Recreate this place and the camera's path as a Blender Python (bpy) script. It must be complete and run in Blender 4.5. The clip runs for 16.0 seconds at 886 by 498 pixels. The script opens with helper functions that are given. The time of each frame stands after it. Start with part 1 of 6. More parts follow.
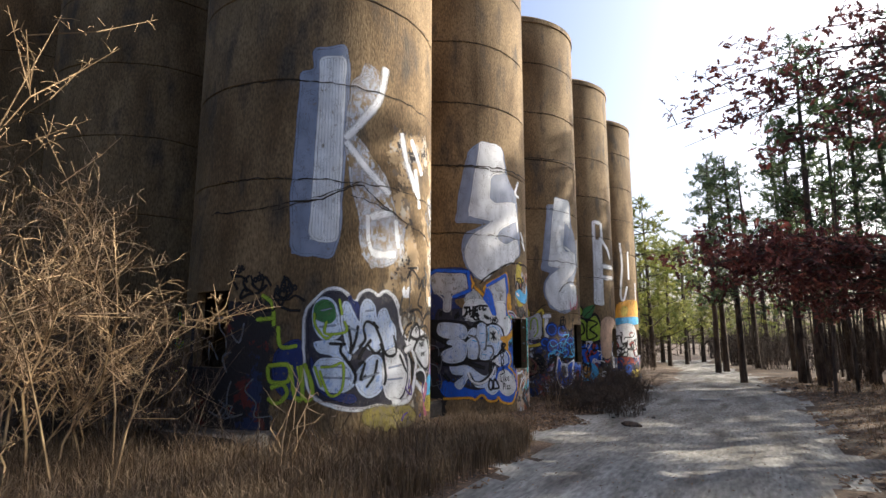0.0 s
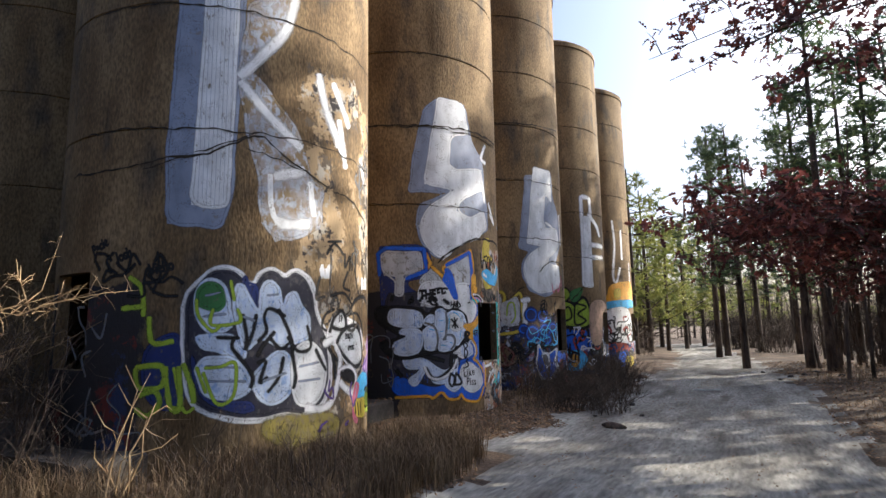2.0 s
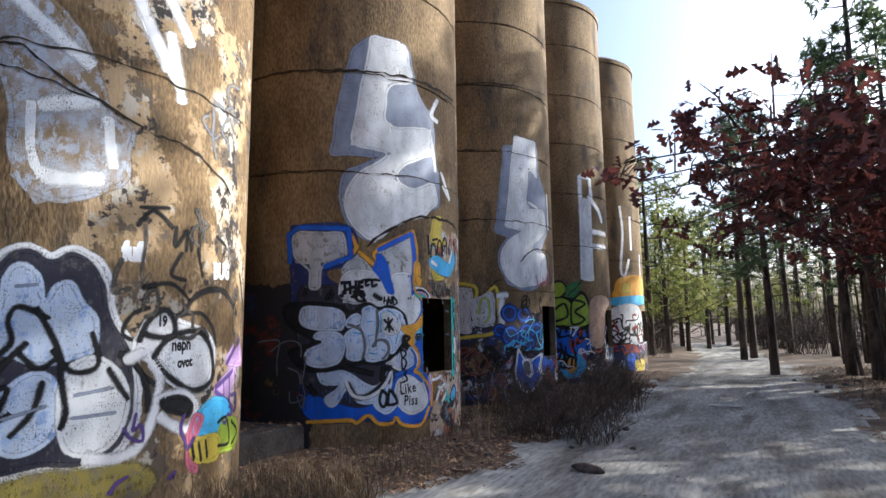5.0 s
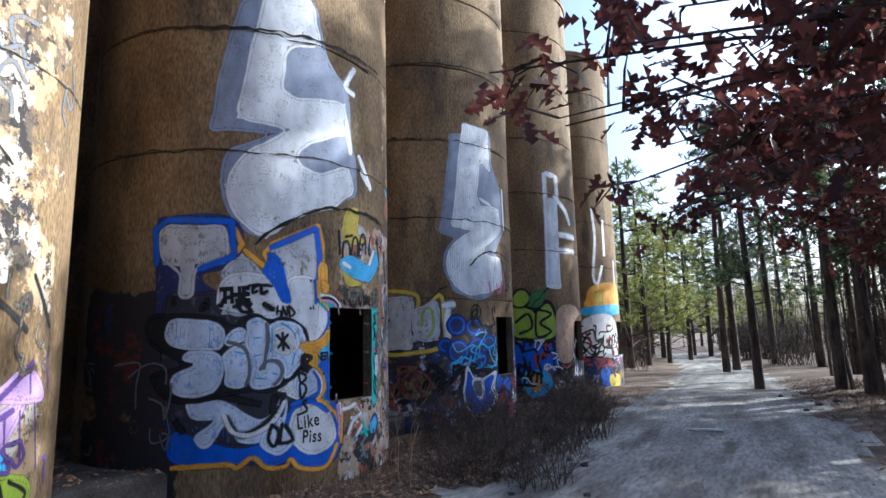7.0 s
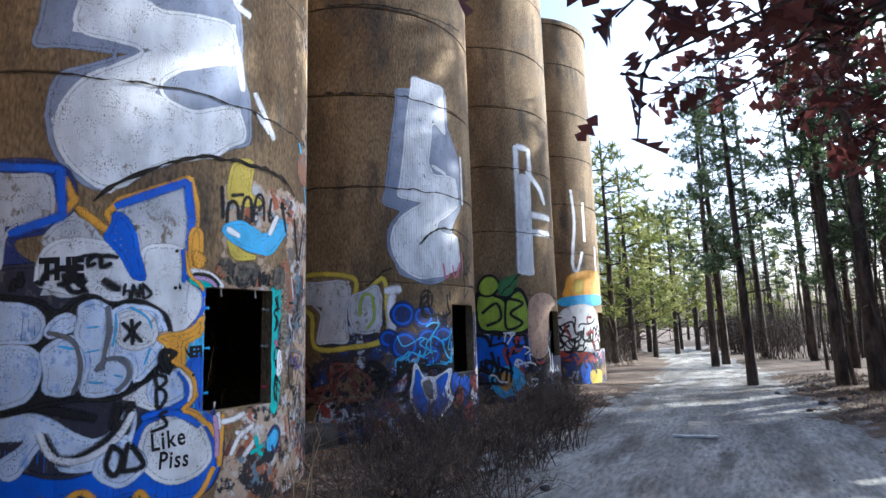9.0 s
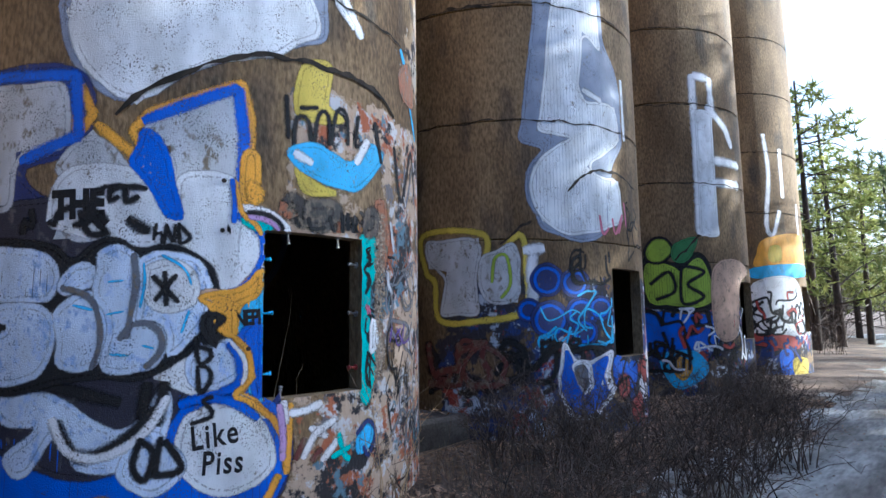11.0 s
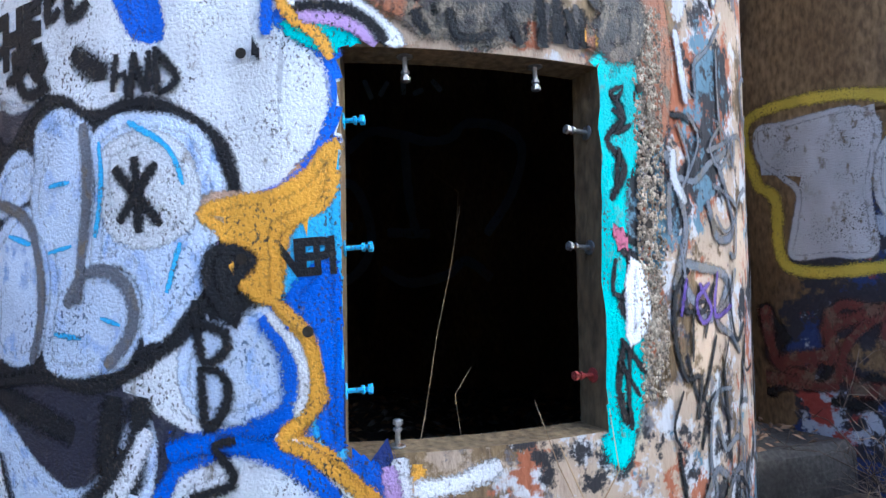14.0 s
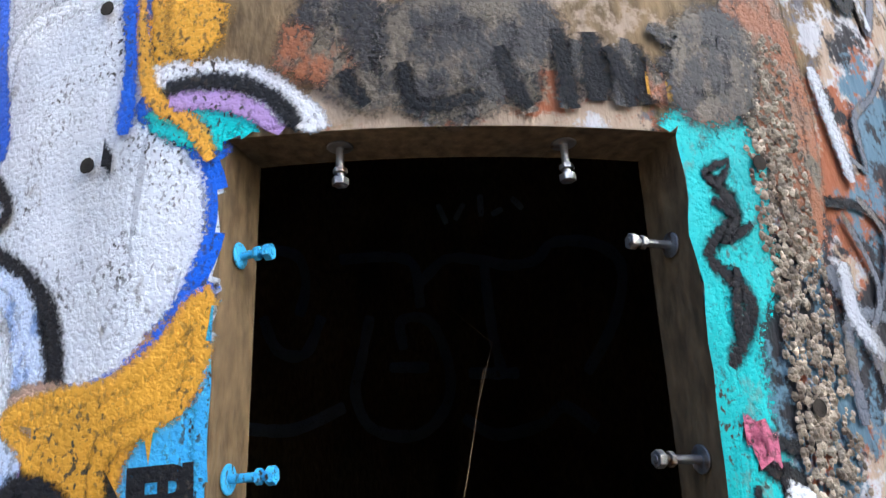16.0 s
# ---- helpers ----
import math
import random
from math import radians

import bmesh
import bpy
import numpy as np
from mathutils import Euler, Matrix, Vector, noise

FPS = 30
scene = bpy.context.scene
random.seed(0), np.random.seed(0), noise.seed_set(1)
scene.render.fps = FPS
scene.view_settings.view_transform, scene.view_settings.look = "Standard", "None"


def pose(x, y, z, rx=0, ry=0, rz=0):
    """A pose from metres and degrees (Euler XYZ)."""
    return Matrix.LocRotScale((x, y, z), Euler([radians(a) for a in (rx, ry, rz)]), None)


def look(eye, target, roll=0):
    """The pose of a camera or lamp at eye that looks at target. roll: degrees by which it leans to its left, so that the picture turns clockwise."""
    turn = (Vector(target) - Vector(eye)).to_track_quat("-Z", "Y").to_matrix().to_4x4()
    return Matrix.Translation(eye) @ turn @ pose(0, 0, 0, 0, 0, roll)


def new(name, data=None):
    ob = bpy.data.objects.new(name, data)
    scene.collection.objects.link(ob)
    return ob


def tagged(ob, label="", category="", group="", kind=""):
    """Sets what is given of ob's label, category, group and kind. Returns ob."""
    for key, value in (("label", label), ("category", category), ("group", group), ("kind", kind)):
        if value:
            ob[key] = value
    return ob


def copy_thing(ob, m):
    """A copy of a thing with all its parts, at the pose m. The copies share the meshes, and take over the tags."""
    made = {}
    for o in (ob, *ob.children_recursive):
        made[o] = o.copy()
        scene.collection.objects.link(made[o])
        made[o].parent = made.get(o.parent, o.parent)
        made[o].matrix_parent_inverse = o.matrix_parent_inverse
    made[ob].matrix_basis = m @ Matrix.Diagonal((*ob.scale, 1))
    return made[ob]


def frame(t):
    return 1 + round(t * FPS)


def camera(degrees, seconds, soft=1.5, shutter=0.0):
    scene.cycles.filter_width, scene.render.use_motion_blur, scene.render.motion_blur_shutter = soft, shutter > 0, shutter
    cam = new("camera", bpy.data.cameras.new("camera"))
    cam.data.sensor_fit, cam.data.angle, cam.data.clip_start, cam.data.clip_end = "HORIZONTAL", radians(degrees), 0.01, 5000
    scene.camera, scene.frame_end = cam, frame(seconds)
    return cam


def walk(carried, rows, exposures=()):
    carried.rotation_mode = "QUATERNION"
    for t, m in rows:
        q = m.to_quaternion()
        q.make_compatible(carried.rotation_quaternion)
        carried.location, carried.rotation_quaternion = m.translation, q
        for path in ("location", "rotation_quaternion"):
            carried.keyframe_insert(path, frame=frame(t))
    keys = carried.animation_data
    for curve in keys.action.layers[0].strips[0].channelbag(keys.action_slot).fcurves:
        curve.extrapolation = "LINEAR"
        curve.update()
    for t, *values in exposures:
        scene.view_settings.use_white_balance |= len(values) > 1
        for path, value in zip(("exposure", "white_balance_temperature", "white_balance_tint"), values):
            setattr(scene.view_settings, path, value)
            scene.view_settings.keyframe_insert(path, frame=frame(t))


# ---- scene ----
# ---------------------------------------------------------------- camera
cam = camera(75.2, 16.0)
METRES, EYE, TURN = 14.0, 1.55, 27.7
ROWS = [
    (0.0, 0.0, 0.0, 0.0, -0.01, 9.28, -0.09),
    (0.5, 0.0171, 0.0285, 0.0, -1.54, 8.51, 1.29),
    (1.0, 0.0353, 0.0604, 0.0032, -1.19, 8.45, 1.11),
    (1.5, 0.048, 0.0961, 0.0029, -0.72, 8.24, 0.94),
    (2.0, 0.0659, 0.1309, 0.0024, 0.24, 8.02, 0.87),
    (2.5, 0.0832, 0.1583, 0.0055, 1.31, 7.78, 0.79),
    (3.0, 0.0973, 0.1904, 0.0078, 2.41, 7.53, 0.65),
    (5.5, 0.1739, 0.3398, 0.0101, 2.38, 7.74, 0.67),
    (6.0, 0.1865, 0.3707, 0.0122, 0.88, 8.82, 0.73),
    (6.5, 0.2026, 0.3996, 0.0106, 0.42, 9.42, 1.13),
    (7.0, 0.2181, 0.429, 0.0105, 1.01, 8.87, 1.31),
    (7.5, 0.2309, 0.4616, 0.0089, 0.32, 8.8, 1.67),
    (8.0, 0.2467, 0.4918, 0.0068, -0.69, 8.52, 1.7),
    (10.5, 0.2671, 0.6529, 0.0003, 8.18, 7.13, 0.88),
    (11.0, 0.2653, 0.688, -0.003, 15.11, 6.76, 0.75),
    (11.5, 0.2612, 0.7206, -0.0049, 23.37, 6.14, 0.84),
    (12.0, 0.2541, 0.7527, -0.0044, 30.8, 5.15, 1.0),
    (12.5, 0.2457, 0.7851, -0.007, 37.28, 3.89, 0.61),
    (13.0, 0.2332, 0.8119, -0.0075, 41.98, 2.62, 0.49),
    (13.5, 0.2159, 0.8384, -0.0047, 41.98, 1.89, 1.06),
    (14.0, 0.2039, 0.8641, -0.0051, 44.15, 2.18, 0.97),
    (14.5, 0.1934, 0.8841, -0.0023, 46.96, 4.1, 0.9),
    (15.0, 0.1855, 0.8967, 0.0017, 46.83, 7.71, 2.28),
    (15.5, 0.1825, 0.9055, 0.0061, 49.94, 13.61, 2.9),
    (16.0, 0.1799, 0.916, 0.0077, 56.18, 14.65, 2.16),
]
walk(cam, [(t, pose(0, 0, EYE, 0, 0, TURN) @ pose(METRES * x, METRES * y, METRES * z, 90 + pitch, roll, yaw))
           for t, x, y, z, yaw, pitch, roll in ROWS],
     exposures=[(0.0, 1.1, 5800, 9), (3.0, 1.2, 5500, 9), (5.5, 1.15, 5150, 8), (7.0, 1.3, 4850, 7), (8.0, 1.6, 4950, 7), (10.5, 1.65, 4750, 6),
                (12.0, 2.15, 4550, 4), (13.0, 2.4, 4650, 4), (14.0, 2.5, 4750, 5), (15.0, 2.35, 5000, 6), (16.0, 2.35, 5300, 7)])

# ---------------------------------------------------------------- world and sun
SUN_AZ, SUN_EL = 48.0, 25.0     # degrees from +x towards +y, and above the horizon
world = bpy.data.worlds.new("world")
scene.world = world
world.use_nodes = True
wn = world.node_tree.nodes
sky = wn.new("ShaderNodeTexSky")
sky.sky_type, sky.sun_disc = "NISHITA", False
sky.sun_elevation, sky.sun_rotation = radians(SUN_EL), radians(90 - SUN_AZ)
sky.air_density, sky.dust_density, sky.ozone_density = 0.8, 6.5, 1.5
world.node_tree.links.new(sky.outputs[0], wn["Background"].inputs[0])
wn["Background"].inputs[1].default_value = 0.13
sun_data = bpy.data.lights.new("sun", "SUN")
sun_data.energy, sun_data.angle, sun_data.color = 5.0, radians(0.6), (1.0, 0.84, 0.62)
sun = new("sun", sun_data)
sun.matrix_world = look((20, 30, 20), (20 - math.cos(radians(SUN_AZ)), 30 - math.sin(radians(SUN_AZ)), 20 - math.tan(radians(SUN_EL))))


# ---------------------------------------------------------------- materials
def surface(name, dark, light, scale=4.0, rough=0.85, bump=0.3, grain=60.0, metal=0.0, stretch=(1, 1, 1), contrast=(0.35, 0.65),
            third=None, third_at=(0.55, 0.7), third_scale=1.5, fleck=0.0, vary=0.0, translucent=0.0):
    """Two tones mixed by a broad noise, a third as patches, a fine grain in tone and relief."""
    m = bpy.data.materials.new(name)
    m.use_nodes = True
    n, link = m.node_tree.nodes, m.node_tree.links.new
    bsdf = n["Principled BSDF"]
    geo = n.new("ShaderNodeNewGeometry")
    mapping = n.new("ShaderNodeMapping")
    mapping.inputs["Scale"].default_value = stretch
    link(geo.outputs["Position"], mapping.inputs["Vector"])

    def noise_map(size, detail, lo, hi):
        t = n.new("ShaderNodeTexNoise")
        t.inputs["Scale"].default_value, t.inputs["Detail"].default_value = size, detail
        link(mapping.outputs[0], t.inputs["Vector"])
        r = n.new("ShaderNodeMapRange")
        r.inputs["From Min"].default_value, r.inputs["From Max"].default_value = lo, hi
        link(t.outputs["Fac"], r.inputs["Value"])
        return r.outputs[0], t.outputs["Fac"]

    def blend(fac, a, b, mode="MIX"):
        x = n.new("ShaderNodeMix")
        x.data_type, x.blend_type = "RGBA", mode
        link(fac, x.inputs["Factor"]) if not isinstance(fac, float) else setattr(x.inputs["Factor"], "default_value", fac)
        for sock, v in ((6, a), (7, b)):
            if isinstance(v, tuple):
                x.inputs[sock].default_value = (*v, 1)
            else:
                link(v, x.inputs[sock])
        return x.outputs[2]

    broad, _ = noise_map(scale, 6, *contrast)
    fine, fine_raw = noise_map(grain, 3, 0.3, 0.7)
    col = blend(broad, dark, light)
    if third:
        patch, _ = noise_map(third_scale, 7, *third_at)
        col = blend(patch, col, third)
    if fleck:
        shade = n.new("ShaderNodeMapRange")
        shade.inputs["To Min"].default_value, shade.inputs["To Max"].default_value = 1 - fleck, 1 + fleck * 0.4
        link(fine, shade.inputs["Value"])
        col = blend(1.0, col, shade.outputs[0], "MULTIPLY")
    if vary:
        info = n.new("ShaderNodeNewGeometry")
        r = n.new("ShaderNodeMapRange")
        r.inputs["To Min"].default_value, r.inputs["To Max"].default_value = 1 - vary, 1 + vary
        link(info.outputs["Random Per Island"], r.inputs["Value"])
        col = blend(1.0, col, r.outputs[0], "MULTIPLY")
    link(col, bsdf.inputs["Base Color"])
    bsdf.inputs["Roughness"].default_value, bsdf.inputs["Metallic"].default_value = rough, metal
    bsdf.inputs["Specular IOR Level"].default_value = 0.3
    if bump:
        b = n.new("ShaderNodeBump")
        b.inputs["Strength"].default_value, b.inputs["Distance"].default_value = bump, 0.01
        link(fine_raw, b.inputs["Height"])
        link(b.outputs[0], bsdf.inputs["Normal"])
    if translucent:
        tr = n.new("ShaderNodeBsdfTranslucent")
        link(col, tr.inputs["Color"])
        mix = n.new("ShaderNodeMixShader")
        mix.inputs[0].default_value = translucent
        link(bsdf.outputs[0], mix.inputs[1])
        link(tr.outputs[0], mix.inputs[2])
        link(mix.outputs[0], n["Material Output"].inputs["Surface"])
    return m


def concrete(name):
    return surface(name, (0.118, 0.075, 0.034), (0.27, 0.188, 0.098), 1.3, 0.9, 0.8, 38, stretch=(1, 1, 0.4),
                   third=(0.085, 0.066, 0.046), third_at=(0.54, 0.70), third_scale=2.4, fleck=0.5)


CONCRETE = concrete("weathered_concrete")
CRACK = surface("crack_shadow", (0.02, 0.017, 0.013), (0.05, 0.04, 0.03), 9, 1.0, 0.2)
SLAB = surface("slab_concrete", (0.035, 0.03, 0.026), (0.10, 0.09, 0.08), 2.5, 0.9, 0.5, 40, fleck=0.4)
SAND = surface("sandy_track", (0.19, 0.182, 0.166), (0.38, 0.37, 0.345), 1.4, 0.95, 1.0, 20, stretch=(1, 0.22, 1), third=(0.14, 0.125, 0.11),
               third_at=(0.47, 0.66), third_scale=2.2, fleck=0.45)
FOREST = surface("forest_floor", (0.06, 0.039, 0.026), (0.17, 0.115, 0.075), 1.2, 0.95, 0.9, 22, third=(0.15, 0.125, 0.10),
                 third_at=(0.57, 0.72), third_scale=0.5, fleck=0.55)
LITTER = surface("dead_leaves", (0.10, 0.06, 0.035), (0.30, 0.19, 0.11), 9, 0.8, 0.1, 80, vary=0.45)
STRAW = surface("dry_grass", (0.10, 0.066, 0.038), (0.21, 0.15, 0.09), 3, 0.75, 0.0, 60, vary=0.4, translucent=0.25)
TWIG = surface("bare_twigs", (0.035, 0.026, 0.02), (0.115, 0.085, 0.065), 6, 0.9, 0.2, 60, vary=0.3)
PALE_TWIG = surface("pale_twigs", (0.20, 0.13, 0.07), (0.44, 0.31, 0.17), 6, 0.85, 0.1, 60, vary=0.3)
BARK = surface("pine_bark", (0.035, 0.027, 0.022), (0.12, 0.09, 0.07), 7, 0.95, 0.9, 30, stretch=(1, 1, 0.25), fleck=0.4)
NEEDLES = surface("pine_needles", (0.05, 0.085, 0.045), (0.14, 0.18, 0.07), 1.2, 0.6, 0.0, 50, vary=0.4, translucent=0.45)
# sunlight on the far pines is put into this brighter yellow-green colour
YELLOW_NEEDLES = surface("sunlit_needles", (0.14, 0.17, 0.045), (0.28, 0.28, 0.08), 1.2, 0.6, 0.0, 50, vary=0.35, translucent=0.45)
OAK_LEAF = surface("oak_leaves", (0.07, 0.022, 0.022), (0.19, 0.065, 0.05), 3, 0.55, 0.0, 60, vary=0.5, translucent=0.3)
STEEL = surface("dull_steel", (0.32, 0.30, 0.28), (0.55, 0.54, 0.52), 20, 0.42, 0.2, 90, metal=0.8, third=(0.22, 0.12, 0.06),
                third_at=(0.56, 0.66), third_scale=25)


def paint(name, rgb, wear=(0.56, 0.78), rough=0.6, under=(0.16, 0.13, 0.09)):
    """Sprayed or rolled paint: uneven cover, crisp chips down to the wall, clustered dark pits."""
    m = bpy.data.materials.new("paint_" + name)
    m.use_nodes = True
    n, link = m.node_tree.nodes, m.node_tree.links.new
    bsdf = n["Principled BSDF"]
    geo = n.new("ShaderNodeNewGeometry")

    def field(size, detail, lo, hi, stretch=(1, 1, 1), harsh=0.5):
        mapping = n.new("ShaderNodeMapping")
        mapping.inputs["Scale"].default_value = stretch
        link(geo.outputs["Position"], mapping.inputs["Vector"])
        t = n.new("ShaderNodeTexNoise")
        t.inputs["Scale"].default_value, t.inputs["Detail"].default_value, t.inputs["Roughness"].default_value = size, detail, harsh
        link(mapping.outputs[0], t.inputs["Vector"])
        r = n.new("ShaderNodeMapRange")
        r.inputs["From Min"].default_value, r.inputs["From Max"].default_value = lo, hi
        link(t.outputs["Fac"], r.inputs["Value"])
        return r.outputs[0]

    def mixed(fac, a, b):
        x = n.new("ShaderNodeMix")
        x.data_type = "RGBA"
        link(fac, x.inputs["Factor"])
        for sock, v in ((6, a), (7, b)):
            if isinstance(v, tuple):
                x.inputs[sock].default_value = (*v, 1)
            else:
                link(v, x.inputs[sock])
        return x.outputs[2]

    def times(a, b):
        x = n.new("ShaderNodeMath")
        x.operation = "MULTIPLY"
        link(a, x.inputs[0])
        link(b, x.inputs[1])
        return x.outputs[0]
    cover = mixed(field(5, 8, 0.35, 0.65, (1, 1, 0.45)), tuple(c * 0.72 for c in rgb), rgb)
    thin = field(13, 10, wear[0] + 0.05, wear[0] + 0.13, (1, 1, 0.7), 0.65)
    colour = mixed(thin, cover, mixed(field(4, 4, 0.4, 0.6), under, tuple((u + c) / 2 for u, c in zip(under, rgb))))
    pits = times(field(105, 4, 0.56, 0.62, (1, 1, 0.8)), field(5, 6, 0.44, 0.60, harsh=0.65))
    colour = mixed(pits, colour, tuple(u * 0.3 for u in under))
    link(colour, bsdf.inputs["Base Color"])
    bsdf.inputs["Roughness"].default_value = rough
    bsdf.inputs["Specular IOR Level"].default_value = 0.3
    bump = n.new("ShaderNodeBump")
    bump.invert = True
    bump.inputs["Strength"].default_value, bump.inputs["Distance"].default_value = 0.4, 0.005
    link(field(110, 4, 0.45, 0.7), bump.inputs["Height"])
    link(bump.outputs[0], bsdf.inputs["Normal"])
    fade = n.new("ShaderNodeAttribute")        # 0 in full cover, 1 at the misty rim of a sprayed mark
    fade.attribute_name = "spray_fade"
    speckle = n.new("ShaderNodeMath")
    speckle.operation = "MULTIPLY_ADD"
    link(field(110, 5, 0.3, 0.7, harsh=0.7), speckle.inputs[0])
    speckle.inputs[1].default_value = 0.8
    link(fade.outputs["Fac"], speckle.inputs[2])
    bare = n.new("ShaderNodeMapRange")
    bare.inputs["From Min"].default_value, bare.inputs["From Max"].default_value = 0.65, 1.3
    link(speckle.outputs[0], bare.inputs["Value"])
    clear = n.new("ShaderNodeBsdfTransparent")
    mist = n.new("ShaderNodeMixShader")
    link(bare.outputs[0], mist.inputs[0])
    link(bsdf.outputs[0], mist.inputs[1])
    link(clear.outputs[0], mist.inputs[2])
    link(mist.outputs[0], n["Material Output"].inputs["Surface"])
    return m


PAINT = {
    "white": paint("white", (0.84, 0.85, 0.88)), "pale": paint("pale", (0.80, 0.82, 0.85), (0.56, 0.8)),
    "silver": paint("silver", (0.55, 0.57, 0.61), (0.5, 0.75)), "greyblue": paint("greyblue", (0.27, 0.31, 0.42), (0.55, 0.8)),
    "ice": paint("ice", (0.68, 0.77, 0.93), (0.48, 0.72), under=(0.26, 0.38, 0.66)), "black": paint("black", (0.012, 0.012, 0.014), (0.7, 1.0), 0.8),
    "night": paint("night", (0.03, 0.03, 0.05), (0.5, 0.85), under=(0.10, 0.09, 0.09)),
    "blue": paint("blue", (0.02, 0.13, 0.72), (0.6, 0.9)), "navy": paint("navy", (0.02, 0.035, 0.16), (0.55, 0.9)),
    "sky": paint("sky", (0.10, 0.50, 0.90)), "orange": paint("orange", (0.80, 0.40, 0.03), (0.6, 0.85)),
    "yellow": paint("yellow", (0.66, 0.52, 0.06)), "lime": paint("lime", (0.38, 0.52, 0.04), (0.6, 0.85)),
    "green": paint("green", (0.06, 0.20, 0.06)), "teal": paint("teal", (0.05, 0.60, 0.58), (0.55, 0.8)),
    "red": paint("red", (0.36, 0.05, 0.04)), "maroon": paint("maroon", (0.13, 0.035, 0.03), (0.45, 0.75)),
    "pink": paint("pink", (0.62, 0.16, 0.26)), "lilac": paint("lilac", (0.50, 0.33, 0.62)),
    "purple": paint("purple", (0.10, 0.05, 0.26)), "peach": paint("peach", (0.52, 0.34, 0.24), (0.48, 0.72)),
    "soot": paint("soot", (0.05, 0.045, 0.042), (0.44, 0.68)), "rust": paint("rust", (0.34, 0.13, 0.055), (0.42, 0.68)),
    "olive": paint("olive", (0.28, 0.23, 0.05), (0.44, 0.7)),
    "faded": paint("faded", (0.42, 0.45, 0.53), (0.40, 0.6), under=(0.22, 0.155, 0.08)),
    "slate": paint("slate", (0.15, 0.16, 0.19), (0.45, 0.7)),
}


def layered(name, coats):
    """The same weathered concrete under broken-up old coats of paint: (colour, noise size, bias, offset) each; the mesh's density thins them out."""
    m = concrete(name)
    n, link = m.node_tree.nodes, m.node_tree.links.new
    base = n["Principled BSDF"].inputs["Base Color"]
    colour = base.links[0].from_socket
    att = n.new("ShaderNodeAttribute")
    att.attribute_name = "coat_cover"
    geo = n.new("ShaderNodeNewGeometry")
    for rgb, size, bias, offset in coats:
        shift = n.new("ShaderNodeVectorMath")
        shift.operation = "ADD"
        shift.inputs[1].default_value = (offset, offset * 0.7, -offset)
        link(geo.outputs["Position"], shift.inputs[0])
        tex = n.new("ShaderNodeTexNoise")
        tex.inputs["Scale"].default_value, tex.inputs["Detail"].default_value, tex.inputs["Roughness"].default_value = size, 10, 0.7
        link(shift.outputs[0], tex.inputs["Vector"])
        add = n.new("ShaderNodeMath")
        add.operation = "ADD"
        link(tex.outputs["Fac"], add.inputs[0])
        link(att.outputs["Fac"], add.inputs[1])
        ramp = n.new("ShaderNodeMapRange")
        ramp.inputs["From Min"].default_value, ramp.inputs["From Max"].default_value = 1.5 - bias + 0.02, 1.5 - bias + 0.06
        link(add.outputs[0], ramp.inputs["Value"])
        mix = n.new("ShaderNodeMix")
        mix.data_type = "RGBA"
        link(ramp.outputs[0], mix.inputs["Factor"])
        link(colour, mix.inputs[6])
        mix.inputs[7].default_value = (*rgb, 1)
        colour = mix.outputs[2]
    link(colour, base)
    return m


COATS = {
    "busy": layered("busy_old_paint", (((0.14, 0.13, 0.14), 4, 0.02, 3), ((0.42, 0.32, 0.23), 3, 0.07, 11), ((0.50, 0.50, 0.52), 5, -0.02, 23), ((0.32, 0.11, 0.05), 6, -0.03, 31),
                                          ((0.03, 0.028, 0.03), 4.5, -0.04, 47), ((0.12, 0.2, 0.26), 5, -0.1, 59))),
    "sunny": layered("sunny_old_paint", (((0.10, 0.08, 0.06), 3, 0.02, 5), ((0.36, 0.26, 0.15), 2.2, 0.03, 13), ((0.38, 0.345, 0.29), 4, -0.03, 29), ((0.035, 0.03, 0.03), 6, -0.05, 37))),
    # mostly near-black cover, with some maroon and navy patches
    "dark": layered("near_black_coat", (((0.03, 0.028, 0.03), 2.0, 0.2, 7), ((0.12, 0.03, 0.025), 2.5, -0.04, 17), ((0.03, 0.04, 0.09), 3, -0.08, 43))),
    "foot": layered("foot_old_paint", (((0.03, 0.03, 0.04), 2.5, 0.12, 9), ((0.025, 0.045, 0.15), 3, 0.0, 19), ((0.4, 0.45, 0.55), 5, -0.05, 53), ((0.25, 0.05, 0.04), 4, -0.08, 61))),
}


# ---------------------------------------------------------------- mesh helpers
def mesh_of(name, verts, faces, materials, parent=None, label="", smooth=False, indices=None):
    me = bpy.data.meshes.new(name)
    me.from_pydata(verts, [], faces)
    for m in (materials if isinstance(materials, (list, tuple)) else [materials]):
        me.materials.append(m)
    if indices is not None:
        me.polygons.foreach_set("material_index", indices)
    if smooth:
        me.polygons.foreach_set("use_smooth", [True] * len(me.polygons))
    me.update()
    ob = new(name, me)
    if parent:
        ob.parent = parent
    if label:
        tagged(ob, label)
    return ob


def part(name, bm, material, parent, label="", smooth=False):
    me = bpy.data.meshes.new(name)
    bm.to_mesh(me)
    bm.free()
    me.materials.append(material)
    if smooth:
        me.polygons.foreach_set("use_smooth", [True] * len(me.polygons))
    ob = new(name, me)
    if parent:
        ob.parent = parent
    if label:
        tagged(ob, label)
    return ob


def thing(name, place, label, category, group="", kind=""):
    ob = new(name)
    ob.location = place
    ob.empty_display_size = 0.2
    return tagged(ob, label, category, group, kind)


